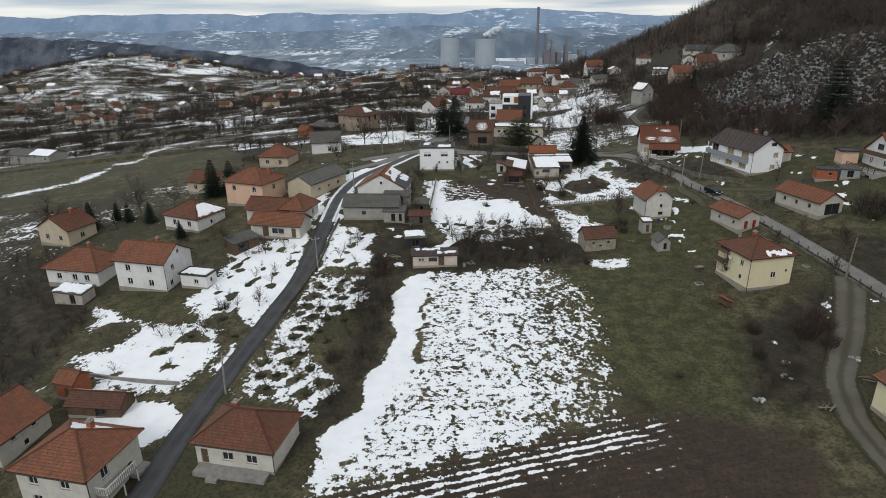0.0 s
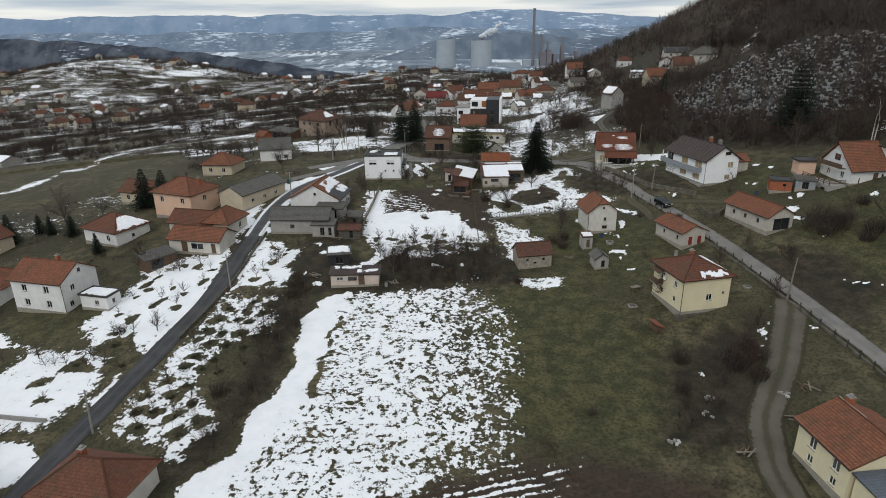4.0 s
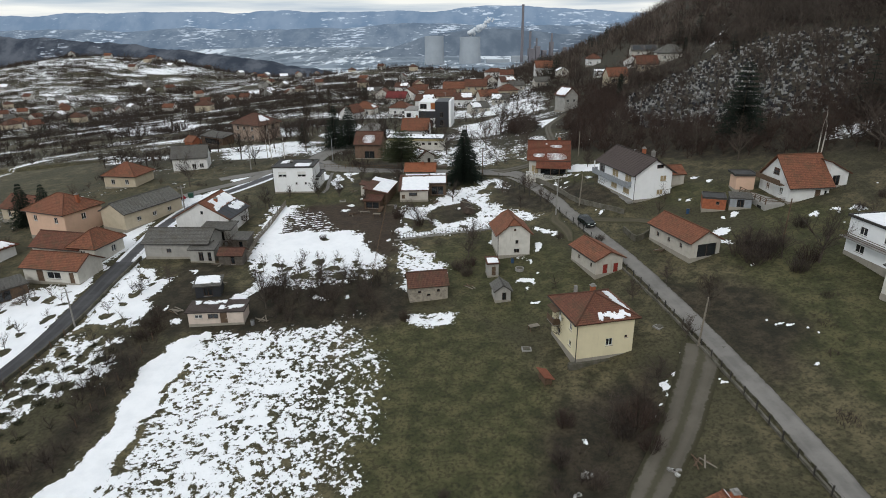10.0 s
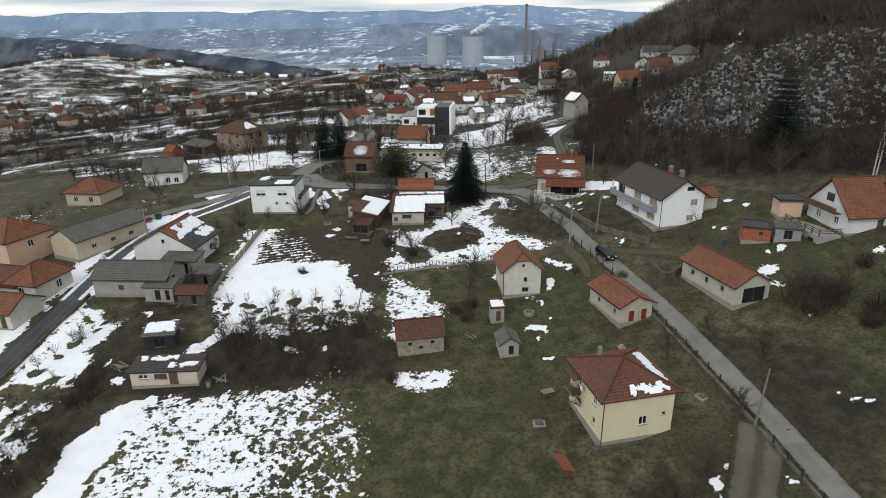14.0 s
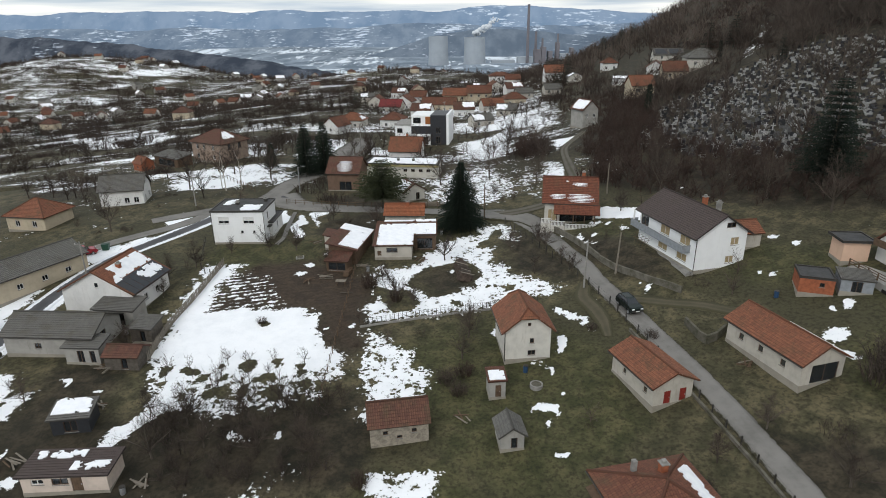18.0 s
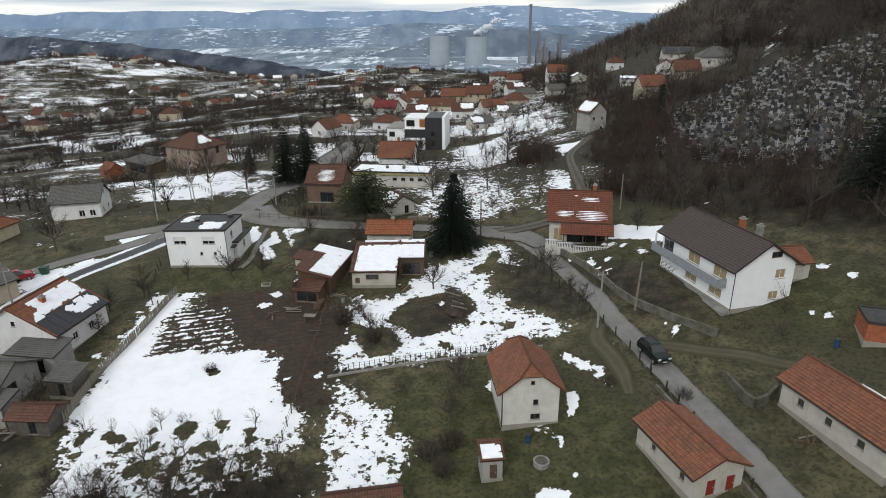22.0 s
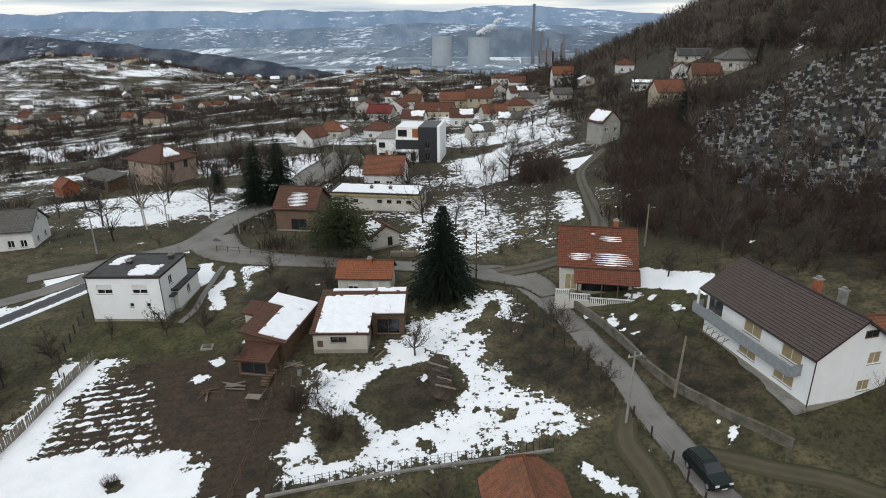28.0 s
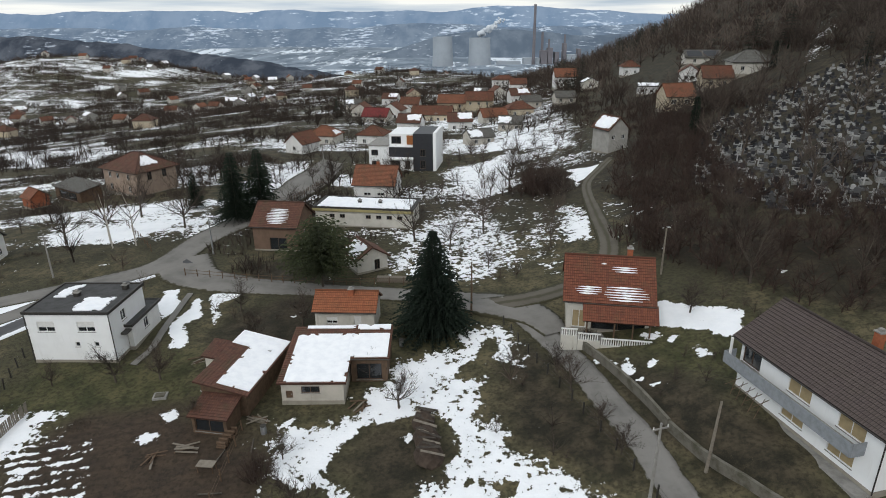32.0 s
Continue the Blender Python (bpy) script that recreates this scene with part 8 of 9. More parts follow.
# shrubs that can be told apart
for i, (x, y, s) in enumerate([(10.0, 137.6, 0.5), (-38, 96, 1.0), (-16.6, 79, 1.3), (29, 143.6, 0.9), (93, 118, 1.3), (86.5, 106, 1.5), (89, 108, 1.3), (103, 119, 0.9), (108, 121, 0.9), (27.5, 108, 0.8), (46, 78, 1.1), (33, 74, 0.6), (56, 78, 1.0), (49, 74, 1.2), (58, 82, 1.1), (24.5, 148, 1.2), (60, 104, 1.0), (57.5, 166.5, 0.8), (55.6, 82.0, 1.6), (53.8, 80.4, 1.4), (57.0, 84.6, 1.2), (47.6, 83.6, 1.0), (36.5, 123.5, 1.3), (37.8, 121.2, 1.1), (38.6, 124.6, 0.9), (62.5, 127.5, 0.8), (56.0, 131.5, 0.7)]):
    ob = tagged(new("shrub", (RUSSET if i % 3 == 0 else SHRUB)[i % 2]), "bare brown shrub with dense twigs", "shrub", "bare shrubs")
    ob.matrix_world = pose(x, y, ground(x, y), 0, 0, 60 * i) @ Matrix.Diagonal((s, s, s, 1))
for i, (x, y) in enumerate(ORCHARD + [(-37, 92.5), (-33.5, 87), (-41, 88), (-44, 84), (-36, 104), (-40, 112)]):
    ob = tagged(new("low_bush", DARKBUSH[i % 2]), "low dark tuft of dead growth in the snow", "bush", "low tufts in the snow")
    s = rng.uniform(0.55, 1.0)
    ob.matrix_world = pose(x, y, ground(x, y), 0, 0, 40 * i) @ Matrix.Diagonal((s, s, s * 0.55, 1))


def on_hill(x, y, g):
    if in_poly(x, y, CEMETERY):
        return g.random() < 0.2
    edge = 118 + 24 * wave(x, y, 45.0, 1) - (10 if y > 330 else 0)
    if in_poly(x, y, GREEN[7]) or in_poly(x, y, HILL_DRIFT) and g.random() < 0.75:
        return False
    if 270 < y < 360 and x < 150:
        return g.random() < 0.25
    return x > edge


HILL_PLACES = many(3000, ((95, 215), (60, 330)), on_hill, (0.6, 1.3), 5)
UPPER_PLACES = many(8000, ((95, 420), (60, 700)), lambda x, y, g: on_hill(x, y, g) and not (x < 212 and y < 330), (0.8, 1.5), 55)


def pale(p):
    return wave(p[0], p[1], 17.0, 4) + 0.6 * wave(p[0], p[1], 6.0, 2) > 0.05


scatter("hill_woods", FAR, [p for p in HILL_PLACES if pale(p)], palewoodtwigs, "bare grey-brown winter wood on the steep hillside", "woods")
scatter("dark_hill_woods", FAR, [p for p in HILL_PLACES if not pale(p)], woodtwigs, "dark bare winter wood on the steep hillside", "woods")
scatter("upper_woods", LIGHT, [p for p in UPPER_PLACES if pale(p)], palewoodtwigs, "bare grey-brown winter wood higher up the hill", "woods")
scatter("dark_upper_woods", LIGHT, [p for p in UPPER_PLACES if not pale(p)], woodtwigs, "dark bare winter wood higher up the hill", "woods")
scatter("hill_conifers", [joined(conifer_meshes(15 + k, 11.0, 3.2, needles, 12, 0.08, 0.25, 0.7, 0.75)) for k in range(3)], many(1500, ((96, 330), (150, 560)), lambda x, y, g: on_hill(x, y, g) and wave(x, y, 26.0, 7) + 0.5 * wave(x, y, 8.0, 3) > 0.62, (0.6, 1.25), 58), needles, "dark conifers and ivy-grown trees among the hillside wood", "woods")
scatter("village_trees", MID, many(1500, ((-10, 122), (228, 560)), lambda x, y, g: g.random() < 0.75 and wave(x, y, 12.0, 3) > -0.25, (0.5, 1.15), 59), woodtwigs, "bare trees among the houses along the ridge", "trees")
scatter("snow_hill_trees", LIGHT, many(900, ((-700, -300), (780, 1090)), lambda x, y, g: wave(x, y * 1.6, 24.0, 3) > 0.1, (0.5, 1.1), 60), woodtwigs, "bare trees and hedges over the snowy hill", "trees")
scatter("hillside_scrub", MID, many(4200, ((54, 150), (120, 300)), lambda x, y, g: (in_poly(x, y, [(68, 188), (78, 196), (84, 214), (92, 206), (99, 186), (113, 172), (150, 186), (170, 150), (140, 120), (112, 142), (92, 156), (80, 164)]) or in_poly(x, y, [(84, 214), (84, 240), (95, 250), (98, 240), (90, 206)]) or in_poly(x, y, [(55, 236), (66, 240), (67, 222), (55, 222)]) or (in_poly(x, y, [(76.8, 240), (104.7, 288.7), (111.7, 288.3), (100, 240), (84, 200), (74, 183), (69.5, 189.5), (72, 208.9), (74, 228)]) and g.random() < 0.8) or (in_poly(x, y, [(84, 250), (120, 272), (118, 320), (92, 300)]) and g.random() < 0.5)) and g.random() < 0.9, (0.5, 1.1), 6), redtwigs, "dense russet scrub below the cemetery", "scrub")
scatter("field_hedges", MID, many(4200, ((-16, 74), (62, 165)), lambda x, y, g: in_poly(x, y, [(-8, 117), (24, 121), (27, 113), (25, 108.5), (5, 107), (-10, 110)]) or in_poly(x, y, [(-14, 106), (-9, 104), (-9.5, 84), (-14, 66), (-18, 62), (-15, 86)]) and g.random() < 0.6 or in_poly(x, y, [(45, 80), (60, 90), (57, 76), (50, 66), (42, 68)]) and g.random() < 0.3 or in_poly(x, y, [(0, 123), (20, 124), (24, 121), (10, 116), (0, 117)]) and g.random() < 0.3 or in_poly(x, y, [(47, 163), (51, 167), (53, 160), (57, 148), (56, 145), (52, 147.5), (47.5, 153)]) and g.random() < 0.18 or in_poly(x, y, [(60, 160), (67, 145), (72, 137), (70, 148), (62.5, 161)]) and g.random() < 0.3 or in_poly(x, y, [(-12, 128), (-7, 128), (-6, 118), (-12, 112), (-13, 120)]) and g.random() < 0.35, (0.28, 0.7), 12), twigs, "bare tangled hedges between the plots", "hedge")
THICKET = [thicket_mesh(400 + i, 3.0, 3.4, 70, twigs, 0.08) for i in range(4)]
scatter("valley_brush", THICKET, many(5200, ((-330, 100), (190, 520)), lambda x, y, g: not in_poly(x, y, PASTURE) and wave(x, y * 1.7, 30.0, 3) + 0.5 * wave(x, y, 11.0, 6) > 0.12 and not (x > 30 and y < 330) and not (-38 < x < -3 and 192 < y < 240) and abs(x) < 0.78 * y + 40, (0.5, 1.25), 27), woodtwigs, "dense bare brown brush across the valley", "brush")
scatter("far_brush", THICKET, many(4200, ((-900, 120), (480, 1150)), lambda x, y, g: wave(x, y * 1.8, 60.0, 3) + 0.5 * wave(x, y, 21.0, 6) > (0.05 if x > -560 else -0.7) and abs(x) < 0.8 * y, (1.2, 2.6), 28), woodtwigs, "dark bare brush and woods far across the valley", "brush")
scatter("hill_brush", THICKET, many(2000, ((70, 260), (150, 420)), lambda x, y, g: (on_hill(x, y, g) or in_poly(x, y, [(69, 189), (72, 228), (84, 250), (100, 290), (114, 288), (96, 238), (84, 205), (74, 183)])) and not (in_poly(x, y, CEMETERY) and g.random() < 0.8), (0.5, 1.3), 29), redtwigs, "dense russet brush under the hillside wood", "brush")
scatter("valley_trees", FAR, many(2600, ((-330, 100), (196, 420)), lambda x, y, g: not in_poly(x, y, PASTURE) and wave(x, y * 1.7, 34.0, 3) + 0.4 * wave(x, y, 12.0, 6) > 0.08 and not (x > 40 and y < 300) and abs(x) < 0.78 * y + 40, (0.4, 0.95), 7), woodtwigs, "bare trees and hedgerows across the valley", "trees")
scatter("distant_trees", LIGHT, many(10000, ((-1050, 160), (400, 1200)), lambda x, y, g: wave(x, y * 1.8, 60.0, 3) + 0.4 * wave(x, y, 21.0, 6) > (-0.1 if x > -560 else -0.6) and abs(x) < 0.8 * y and not (math.hypot((x + 430) / 130, (y - 890) / 80) < 1 and g.random() < 0.5), (0.6, 1.4), 17), woodtwigs, "dark bare woods and hedgerows far across the valley", "trees")
LOWSCRUB = [thicket_mesh(420 + i, 1.6, 1.2, 55, twigs, 0.03) for i in range(4)]
scatter("garden_scrub", LOWSCRUB, many(2300, ((-110, 112), (58, 300)), lambda x, y, g: not any(in_poly(x, y, q[0]) for q in SNOW[:16]) and not in_poly(x, y, PASTURE) and wave(x, y, 11.0, 8) > 0.22 and not in_poly(x, y, GREEN[0]) and g.random() < 0.8, (0.35, 0.95), 9), twigs, "low bare scrub in the gardens", "scrub")
scatter("garden_hedges", THICKET, many(900, ((-66, 112), (62, 205)), lambda x, y, g: g.random() < 0.75 and not any(in_poly(x, y, q[0]) for q in SNOW[:16]) and not in_poly(x, y, GREEN[0]) and not in_poly(x, y, GREEN[1]) and (wave(x, y, 9.0, 5) > 0.30 or abs((x * 0.97 + y * 0.26) % 21 - 1) < 0.9 and wave(x, y, 15.0, 1) > 0), (0.18, 0.5), 61), twigs, "bare brown hedges and bushes between the gardens", "hedge")
scatter("garden_trees", MID, many(420, ((-66, 112), (62, 205)), lambda x, y, g: g.random() < 0.8 and not any(in_poly(x, y, q[0]) for q in SNOW[:4]) and not in_poly(x, y, GREEN[0]) and wave(x, y, 13.0, 7) > 0.15, (0.35, 0.85), 62), twigs, "small bare trees scattered through the gardens", "trees")
scatter("brambles", [thicket_mesh(440 + i, 1.9, 1.6, 60, redtwigs, 0.03) for i in range(3)], many(420, ((-14, 4), (104, 130)), lambda x, y, g: in_poly(x, y, [(-13.5, 110), (-10, 120), (-6.5, 126), (-4.5, 122), (-8.5, 114), (-9, 106), (-13, 104)]), (0.5, 1.0), 64), redtwigs, "tangled russet brambles beside the garden huts", "brambles")
CONE = conifer_meshes(9, 9.0, 2.4, needles, 14, 0.05, 0.3, 0.85, 0.7)
scatter("ridge_conifers", [joined(CONE)], many(260, ((-300, 120), (260, 760)), lambda x, y, g: wave(x, y, 60.0, 9) > 0.42 and g.random() < 0.6, (0.6, 1.2), 13), needles, "dark conifers scattered over the ridge", "trees")
grass_me = thicket_mesh(300, 0.5, 0.5, 16, drygrass, 0.02)
scatter("dry_grass", [grass_me], many(1500, ((64, 112), (60, 175)), lambda x, y, g: g.random() < 0.75 and wave(x, y, 8.0, 2) > -0.1, (0.4, 1.1), 14), drygrass, "tufts of dry grass on the slope", "grass")

# ---------------------------------------------------------------- cemetery on the hill


def stone_mat(name, c, rough):
    m, t, b = material(name, rough)
    n = noise_node(t, 4.0, 5)
    t.links.new(blend(t, maths(t, "MULTIPLY", maths(t, "ADD", n, rnd(t)), 0.5), c, shade(c, 0.35)), b.inputs["Base Color"])
    return m


marble = stone_mat("grey_granite", (0.13, 0.13, 0.13), 0.5)
darkstone = stone_mat("black_granite", (0.05, 0.05, 0.055), 0.25)
palestone = stone_mat("white_marble", (0.46, 0.46, 0.45), 0.5)
kerbstone = stone_mat("pale_grave_kerb", (0.34, 0.34, 0.325), 0.6)
SLAB, COVER = [], []
for k, m in enumerate((marble, kerbstone, darkstone, kerbstone)):
    z1 = 0.2 + 0.05 * k
    SLAB.append(Build().box(-0.56, -0.46, -0.95, 1.05, -0.6, z1).box(0.46, 0.56, -0.95, 1.05, -0.6, z1).box(-0.46, 0.46, -0.95, -0.85, -0.6, z1).box(-0.46, 0.46, 0.95, 1.05, -0.6, z1).mesh("kerb", m))
for k, m in enumerate((darkstone, darkstone, palestone, darkstone)):
    COVER.append(Build().box(-0.46, 0.46, -0.85, 0.95, -0.5, 0.12 + 0.03 * k).mesh("slab", m))
HEAD = []
for k, m in enumerate((darkstone, palestone, darkstone, marble, palestone)):
    b = Build()
    w2, h2 = 0.24 + 0.04 * k, 0.60 + 0.11 * k
    if k == 4:
        b.box(-0.09, 0.09, 0.9, 1.04, 0.3, 1.7).box(-0.42, -0.09, 0.9, 1.04, 1.15, 1.33).box(0.09, 0.42, 0.9, 1.04, 1.15, 1.33)
    else:
        arc = [(w2 * math.cos(a), h2 + 0.22 * math.sin(a)) for a in np.linspace(0, math.pi, 7)]
        ring = [(-w2, 0.3), (w2, 0.3), *arc]
        b.face([(x, 0.88, z) for x, z in ring])
        b.face([(x, 1.05, z) for x, z in ring[::-1]])
        for (x0, z0), (x1, z1) in zip(ring, ring[1:] + ring[:1]):
            b.face(((x0, 0.88, z0), (x1, 0.88, z1), (x1, 1.05, z1), (x0, 1.05, z0)))
    HEAD.append(b.mesh("headstone", m))
graves = rows_in(CEMETERY, 1.85, 2.5, 78, 0.75, 21, 0.85)
graves.sort(key=lambda p: math.hypot(p[0] - 95, p[1] - 195))
g_rng = random.Random(4)
for x, y in graves[:290]:
    ob = thing("grave", x, y, -25 + g_rng.uniform(-9, 9), "stone grave with an upright headstone on the slope", "grave", "graves in the hillside cemetery")
    ob.scale = (g_rng.uniform(1.0, 1.3),) * 3
    kk = g_rng.randrange(4)
    part("kerb", SLAB[kk], None, ob)
    part("slab", COVER[(0, 1, 3)[kk % 3] if g_rng.random() < 0.92 else 2], None, ob)
    part("headstone", HEAD[g_rng.choice((0, 0, 2, 2, 3, 3, 1, 4))], None, ob)
rest = [(x, y, ground(x, y), g_rng.uniform(0.95, 1.25), radians(-25 + g_rng.uniform(-9, 9))) for x, y in graves[290:]]
for k in range(3):
    if rest[k::3]:
        scatter("graves", [HEAD[k]], rest[k::3], (darkstone, palestone, darkstone)[k], "crowded headstones higher on the slope", "graves")
scatter("grave_kerbs", [SLAB[1]], rest[::2], kerbstone, "pale grave kerbs higher on the slope", "graves")
scatter("grave_slabs", [COVER[3]], rest, darkstone, "stone grave slabs higher on the slope", "graves")

# ---------------------------------------------------------------- scattered far houses in the valley
proto = []
for k, (m, tl, w_, d_, h_, rf) in enumerate(((offwhite, browntile, 9, 8, 4.5, ("gable", "x", 2.8)), (beige, oldtile, 10, 8, 5.4, ("hip", "x", 2.8)), (offwhite, redtile, 8, 9, 4.0, ("gable", "y", 2.8)), (greyrender, browntile, 11, 8, 3.6, ("gable", "x", 3.0)), (greyrender, slate, 9, 8, 5.4, ("gable", "y", 2.4)))):
    snowy = [(0, 0.03, 0.97, 0.05, 0.97, 0.3)] if k in (3, 4) else []
    proto.append(house("house", ("old white house with a brown roof", "beige two-storey house with a brown hipped roof", "old white house with an orange gable roof", "grey house with snow on its brown roof", "grey house with a snow-covered sheet roof")[k] + " in the valley village", (-330 - 14 * k, 640 + 22 * k), 20 * k, w_, d_, h_, rf, m, tl, 0.5, wins("f", (-2.4, 2.4), 1.2) + wins("r", (0,), 1.2), group="valley village", snow=snowy))
v_rng = random.Random(31)
placed = []
for _ in range(900):
    if len(placed) >= 95:
        break
    y = v_rng.uniform(430, 1150)
    x = v_rng.uniform(-0.78 * y - 20, -0.16 * y + 30) if v_rng.random() < 0.85 else v_rng.uniform(-0.1 * y, 0.12 * y)
    if wave(x, y, 95.0, 5) < -0.15 or any(math.hypot(x - a, y - b_) < 19 for a, b_ in placed):
        continue
    if x > -60 and y < 560:
        continue
    placed.append((x, y))
    copy_thing(proto[(0, 1, 2, 0, 1, 3, 3, 4, 4, 2)[v_rng.randrange(10)]], pose(x, y, ground(x, y) - 0.3, 0, 0, v_rng.uniform(0, 360)))

# ---------------------------------------------------------------- distance: plain, hills, mountains, power station


# air haze is put into the surface colour and a steady glow
def haze_tinted_mat(name, c, c2, patch_c, patches, scale, flat=(0.45, 1.2, 1.5)):
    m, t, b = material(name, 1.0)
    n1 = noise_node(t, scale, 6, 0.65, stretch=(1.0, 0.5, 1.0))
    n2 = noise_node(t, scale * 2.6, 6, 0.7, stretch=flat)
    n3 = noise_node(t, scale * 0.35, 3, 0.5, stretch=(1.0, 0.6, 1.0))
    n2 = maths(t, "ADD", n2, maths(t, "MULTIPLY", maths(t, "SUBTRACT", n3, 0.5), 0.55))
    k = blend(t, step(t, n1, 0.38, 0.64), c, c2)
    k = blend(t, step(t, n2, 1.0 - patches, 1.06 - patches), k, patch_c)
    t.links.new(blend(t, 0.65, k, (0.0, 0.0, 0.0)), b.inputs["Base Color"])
    # the haze tint glows by itself, no lamp stands behind it
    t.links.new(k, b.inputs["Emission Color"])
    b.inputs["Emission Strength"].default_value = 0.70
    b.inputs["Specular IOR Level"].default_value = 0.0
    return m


bx_, by_ = np.meshgrid(np.linspace(-4300, 4300, 200), 1180 + 3300 * np.linspace(0, 1, 120) ** 1.25)
fall = np.interp(by_, [1180, 1320, 1700, 2300, 3000, 3600, 4480], [0.100, 0.087, 0.076, 0.064, 0.046, 0.032, 0.018])
bz_ = 44 - by_ * fall + np.interp(by_, [1180, 1500, 2200, 4480], [0, 3, 5, 10]) * wavy(bx_, by_ * 1.6, 300, 2)
back = tagged(new("backdrop", grid_mesh("backdrop", bx_, by_, bz_)), "hazy plain with snowy fields", "backdrop", kind="structure")
back.data.materials.append(haze_tinted_mat("hazy_plain", (0.130, 0.165, 0.205), (0.235, 0.285, 0.340), (0.58, 0.65, 0.72), 0.47, 0.010, (1.0, 0.22, 1.0)))


def ridge(name, y0, deep, x0, x1, base, crest, m, label, rough=0.0, seed=0):
    """A long hill: base height below, crest(x) above, with a rounded section."""
    x, v = np.meshgrid(np.linspace(x0, x1, 420), np.linspace(0, 1, 22))
    bell = np.sin(np.pi * v) ** 0.8
    top = crest(x) + rough * (0.6 * wavy(x, v * 60, 26, seed) + 0.4 * wavy(x, v * 90, 9, seed + 2))
    z = base + (top - base) * bell * (1 + 0.10 * wavy(x, v * 420, 110, seed + 1) * (1 - bell))
    ob = tagged(new(name, grid_mesh(name, x, y0 + deep * v + 18 * wavy(x, v * 300, 160, seed), z)), label, "backdrop", kind="structure")
    ob.data.materials.append(m)


def at_height(y, py):
    """Height at distance y that shows as far below (positive) or above the horizon as py says, in thousandths."""
    return 44 - y * py / 1000.0


# farther layers get bluer, paler colours to imitate the haze
range_m = haze_tinted_mat("blue_mountains", (0.160, 0.235, 0.340), (0.215, 0.290, 0.395), (0.50, 0.59, 0.70), 0.40, 0.006, (0.8, 0.8, 4.5))
hills_m = haze_tinted_mat("hazy_hills", (0.125, 0.172, 0.238), (0.185, 0.238, 0.305), (0.50, 0.58, 0.68), 0.43, 0.011, (0.8, 0.8, 5.0))
mid_m = haze_tinted_mat("dark_hazy_hills", (0.100, 0.132, 0.175), (0.150, 0.188, 0.236), (0.42, 0.48, 0.56), 0.37, 0.012, (0.5, 1.0, 3.0))
wood_m = haze_tinted_mat("dark_wooded_ridge", (0.040, 0.050, 0.068), (0.100, 0.114, 0.138), (0.36, 0.41, 0.48), 0.36, 0.02, (0.7, 0.9, 4.0))
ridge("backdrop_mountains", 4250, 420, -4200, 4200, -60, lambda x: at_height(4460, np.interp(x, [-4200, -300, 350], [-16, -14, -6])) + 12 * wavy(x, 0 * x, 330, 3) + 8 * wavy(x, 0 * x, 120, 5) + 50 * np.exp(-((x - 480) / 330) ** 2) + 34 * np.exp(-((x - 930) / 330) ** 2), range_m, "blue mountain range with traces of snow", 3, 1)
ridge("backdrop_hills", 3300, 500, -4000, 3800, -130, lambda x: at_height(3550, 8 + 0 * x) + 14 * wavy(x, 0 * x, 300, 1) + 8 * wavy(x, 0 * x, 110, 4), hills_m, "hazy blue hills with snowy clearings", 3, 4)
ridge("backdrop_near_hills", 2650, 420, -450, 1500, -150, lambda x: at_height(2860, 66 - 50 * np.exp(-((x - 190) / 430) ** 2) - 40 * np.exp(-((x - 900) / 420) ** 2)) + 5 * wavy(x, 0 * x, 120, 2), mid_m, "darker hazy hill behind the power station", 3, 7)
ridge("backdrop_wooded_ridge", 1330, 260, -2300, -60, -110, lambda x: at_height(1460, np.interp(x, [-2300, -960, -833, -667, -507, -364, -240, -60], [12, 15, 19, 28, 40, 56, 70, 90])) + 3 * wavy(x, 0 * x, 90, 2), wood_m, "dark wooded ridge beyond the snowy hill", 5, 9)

# haze over the power station is mixed into both concrete colours
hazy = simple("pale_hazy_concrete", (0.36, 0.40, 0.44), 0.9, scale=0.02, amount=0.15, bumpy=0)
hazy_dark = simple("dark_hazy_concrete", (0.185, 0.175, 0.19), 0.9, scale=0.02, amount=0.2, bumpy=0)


def turned(b, cx_, cy_, prof, n=28):
    """A body of revolution from (radius, height) pairs."""
    rings = [[(cx_ + r * math.cos(2 * math.pi * k / n), cy_ + r * math.sin(2 * math.pi * k / n), z) for k in range(n)] for r, z in prof]
    for p, q in zip(rings, rings[1:]):
        for k in range(n):
            b.face((p[k], p[(k + 1) % n], q[(k + 1) % n], q[k]))
    return b


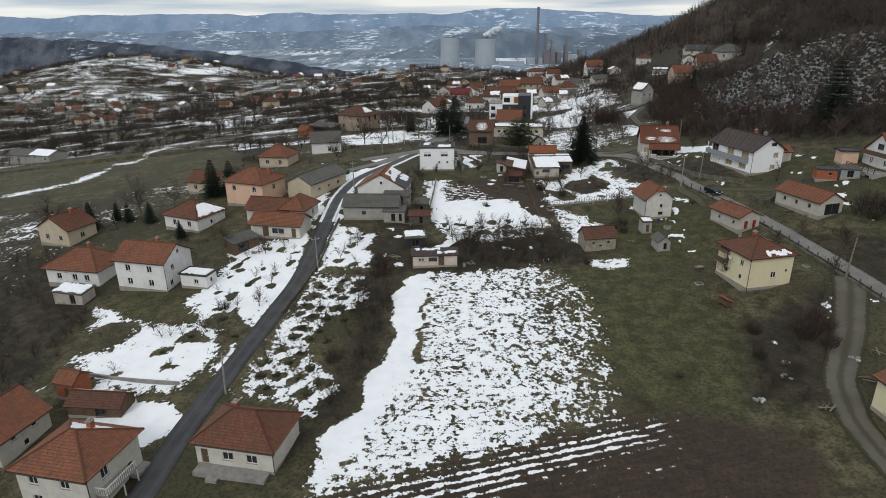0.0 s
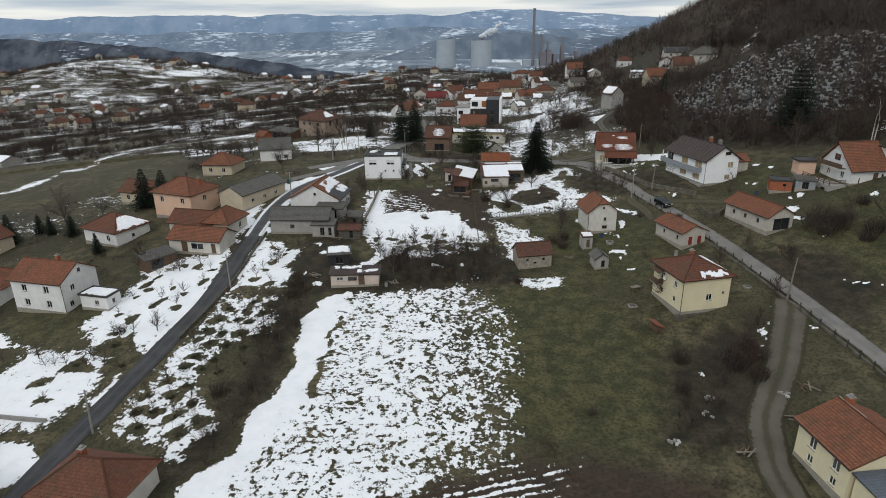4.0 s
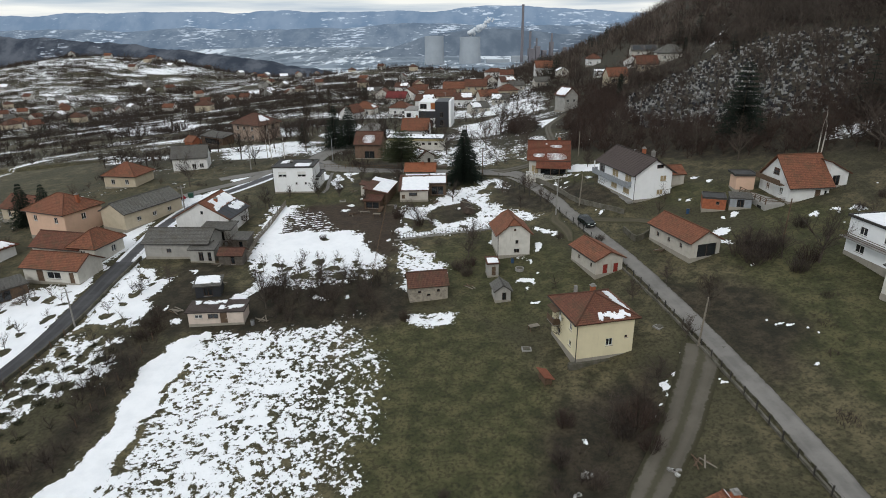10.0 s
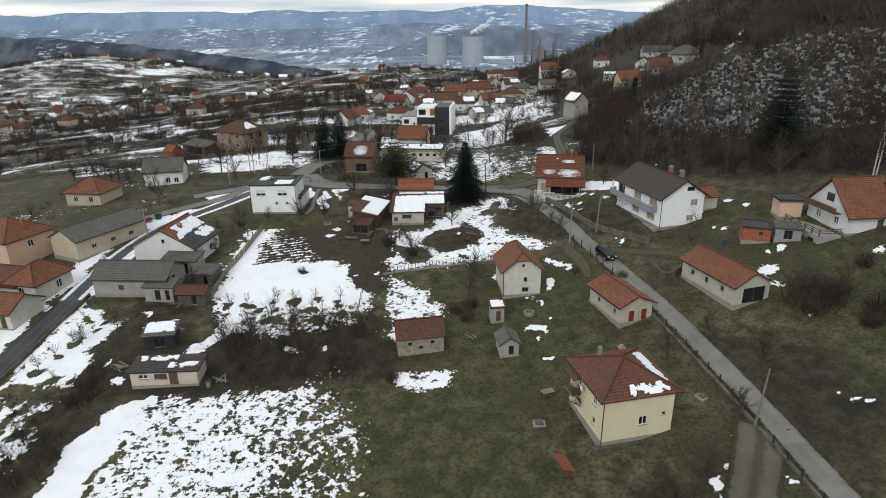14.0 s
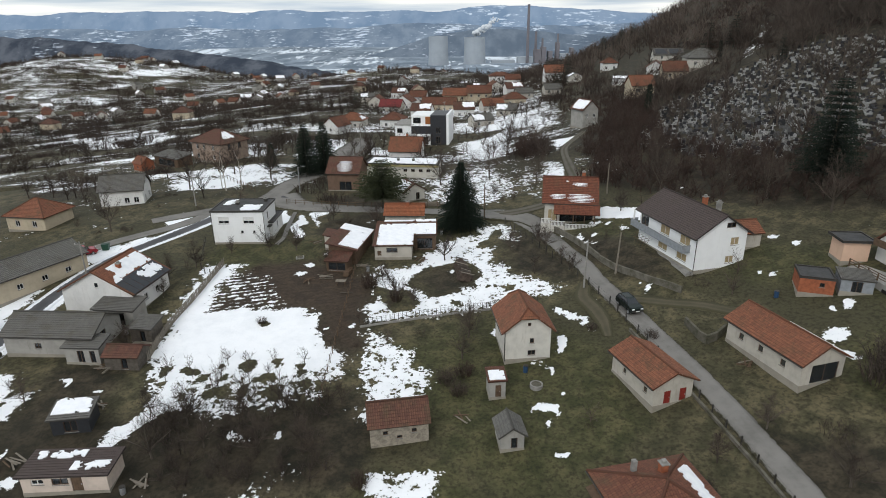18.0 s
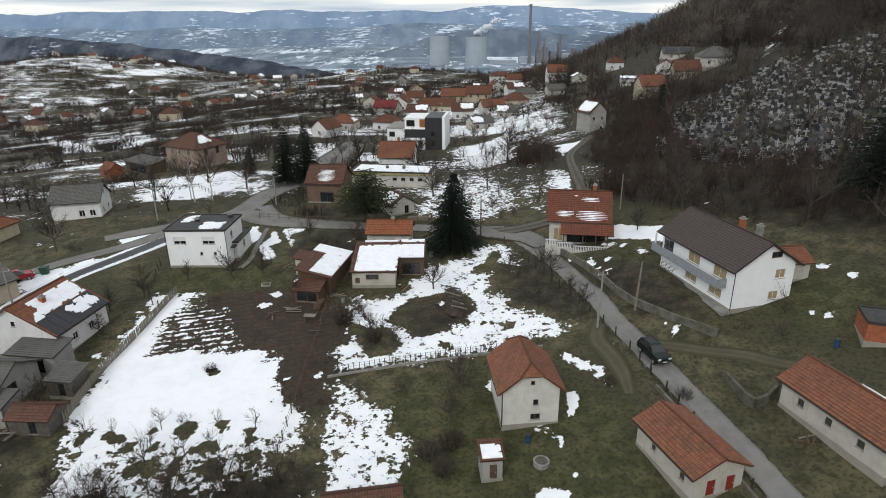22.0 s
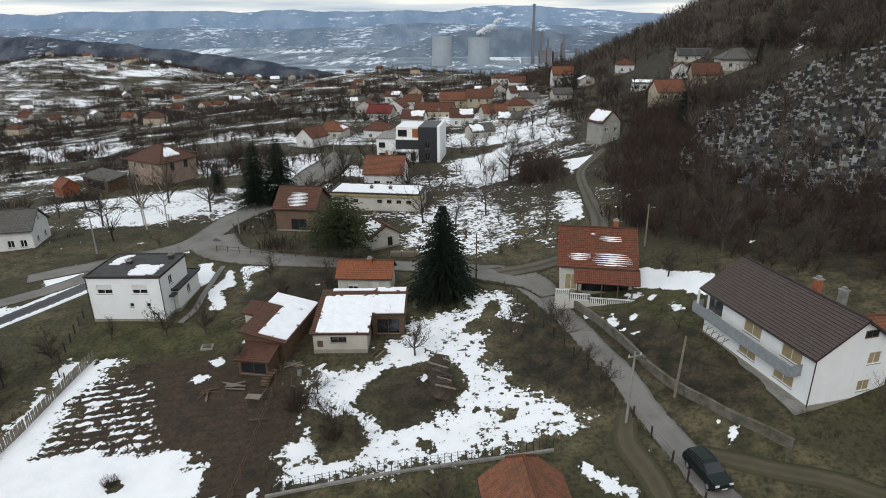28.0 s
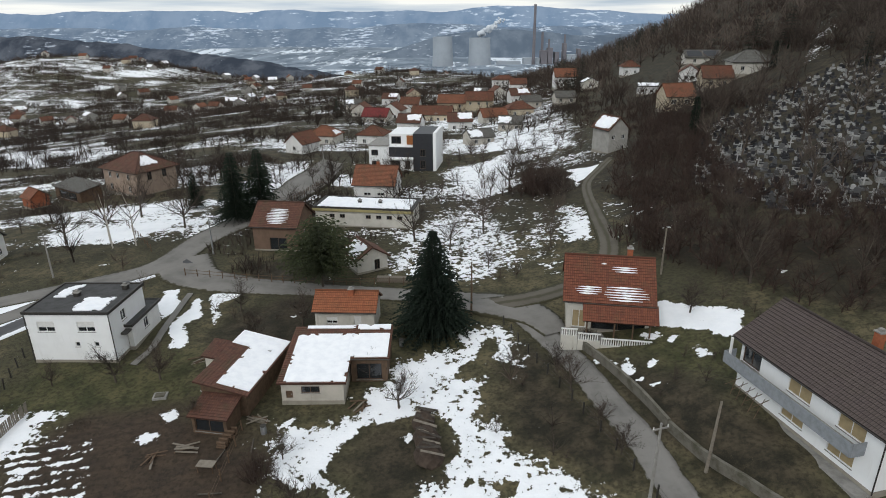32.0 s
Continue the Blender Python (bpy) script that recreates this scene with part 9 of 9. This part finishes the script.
for x, w_, top in ((34, 35, -12), (160, 38, -16)):
    tw = thing("cooling_tower", x, 2290, 0, "pale concrete cooling tower of the power station", "cooling tower", "cooling towers", z=-112)
    hh = top + 112
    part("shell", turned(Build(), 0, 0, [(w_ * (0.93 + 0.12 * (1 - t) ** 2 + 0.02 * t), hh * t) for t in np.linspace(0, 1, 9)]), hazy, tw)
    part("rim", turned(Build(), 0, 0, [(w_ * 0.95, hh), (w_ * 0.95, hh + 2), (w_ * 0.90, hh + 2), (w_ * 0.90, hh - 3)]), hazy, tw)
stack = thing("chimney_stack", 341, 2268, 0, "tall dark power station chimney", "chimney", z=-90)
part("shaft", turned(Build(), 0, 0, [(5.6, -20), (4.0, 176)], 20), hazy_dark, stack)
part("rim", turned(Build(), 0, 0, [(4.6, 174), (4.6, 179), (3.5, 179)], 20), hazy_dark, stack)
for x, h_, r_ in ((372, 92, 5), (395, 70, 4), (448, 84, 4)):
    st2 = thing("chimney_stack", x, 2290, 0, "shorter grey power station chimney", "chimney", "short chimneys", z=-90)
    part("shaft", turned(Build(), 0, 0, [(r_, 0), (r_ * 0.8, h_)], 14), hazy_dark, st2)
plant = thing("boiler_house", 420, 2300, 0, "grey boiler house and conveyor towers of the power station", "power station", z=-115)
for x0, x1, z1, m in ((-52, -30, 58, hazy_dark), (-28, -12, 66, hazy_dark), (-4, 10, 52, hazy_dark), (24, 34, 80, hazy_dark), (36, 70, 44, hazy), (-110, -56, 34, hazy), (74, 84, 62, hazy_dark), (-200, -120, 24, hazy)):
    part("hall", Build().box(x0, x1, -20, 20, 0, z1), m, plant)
steam = thing("steam_plume", 160, 2290, 0, "white steam drifting from the cooling tower", "steam", z=-16, kind="stuff")
steam_m = simple("white_steam", (0.62, 0.66, 0.70), 1.0, scale=0.05, amount=0.1, bumpy=0)
s_rng = random.Random(2)
b = Build()
for i in range(26):
    t = i / 26
    c = Vector((-6 + 95 * t ** 1.2 + s_rng.uniform(-9, 9) * (1 + t), s_rng.uniform(-10, 10), 4 + 62 * t + s_rng.uniform(-8, 8)))
    r = (5 + 7 * math.sin(math.pi * min(1, t * 1.1 + 0.05)) * s_rng.uniform(0.5, 1.2)) * (1 - 0.45 * t)
    rings = [[(c.x + r * math.sin(math.pi * j / 6) * math.cos(2 * math.pi * k / 10), c.y + r * math.sin(math.pi * j / 6) * math.sin(2 * math.pi * k / 10), c.z + r * math.cos(math.pi * j / 6)) for k in range(10)] for j in range(7)]
    for p, q in zip(rings, rings[1:]):
        for k in range(10):
            b.face((p[k], p[(k + 1) % 10], q[(k + 1) % 10], q[k]))
part("plume", b, steam_m, steam)
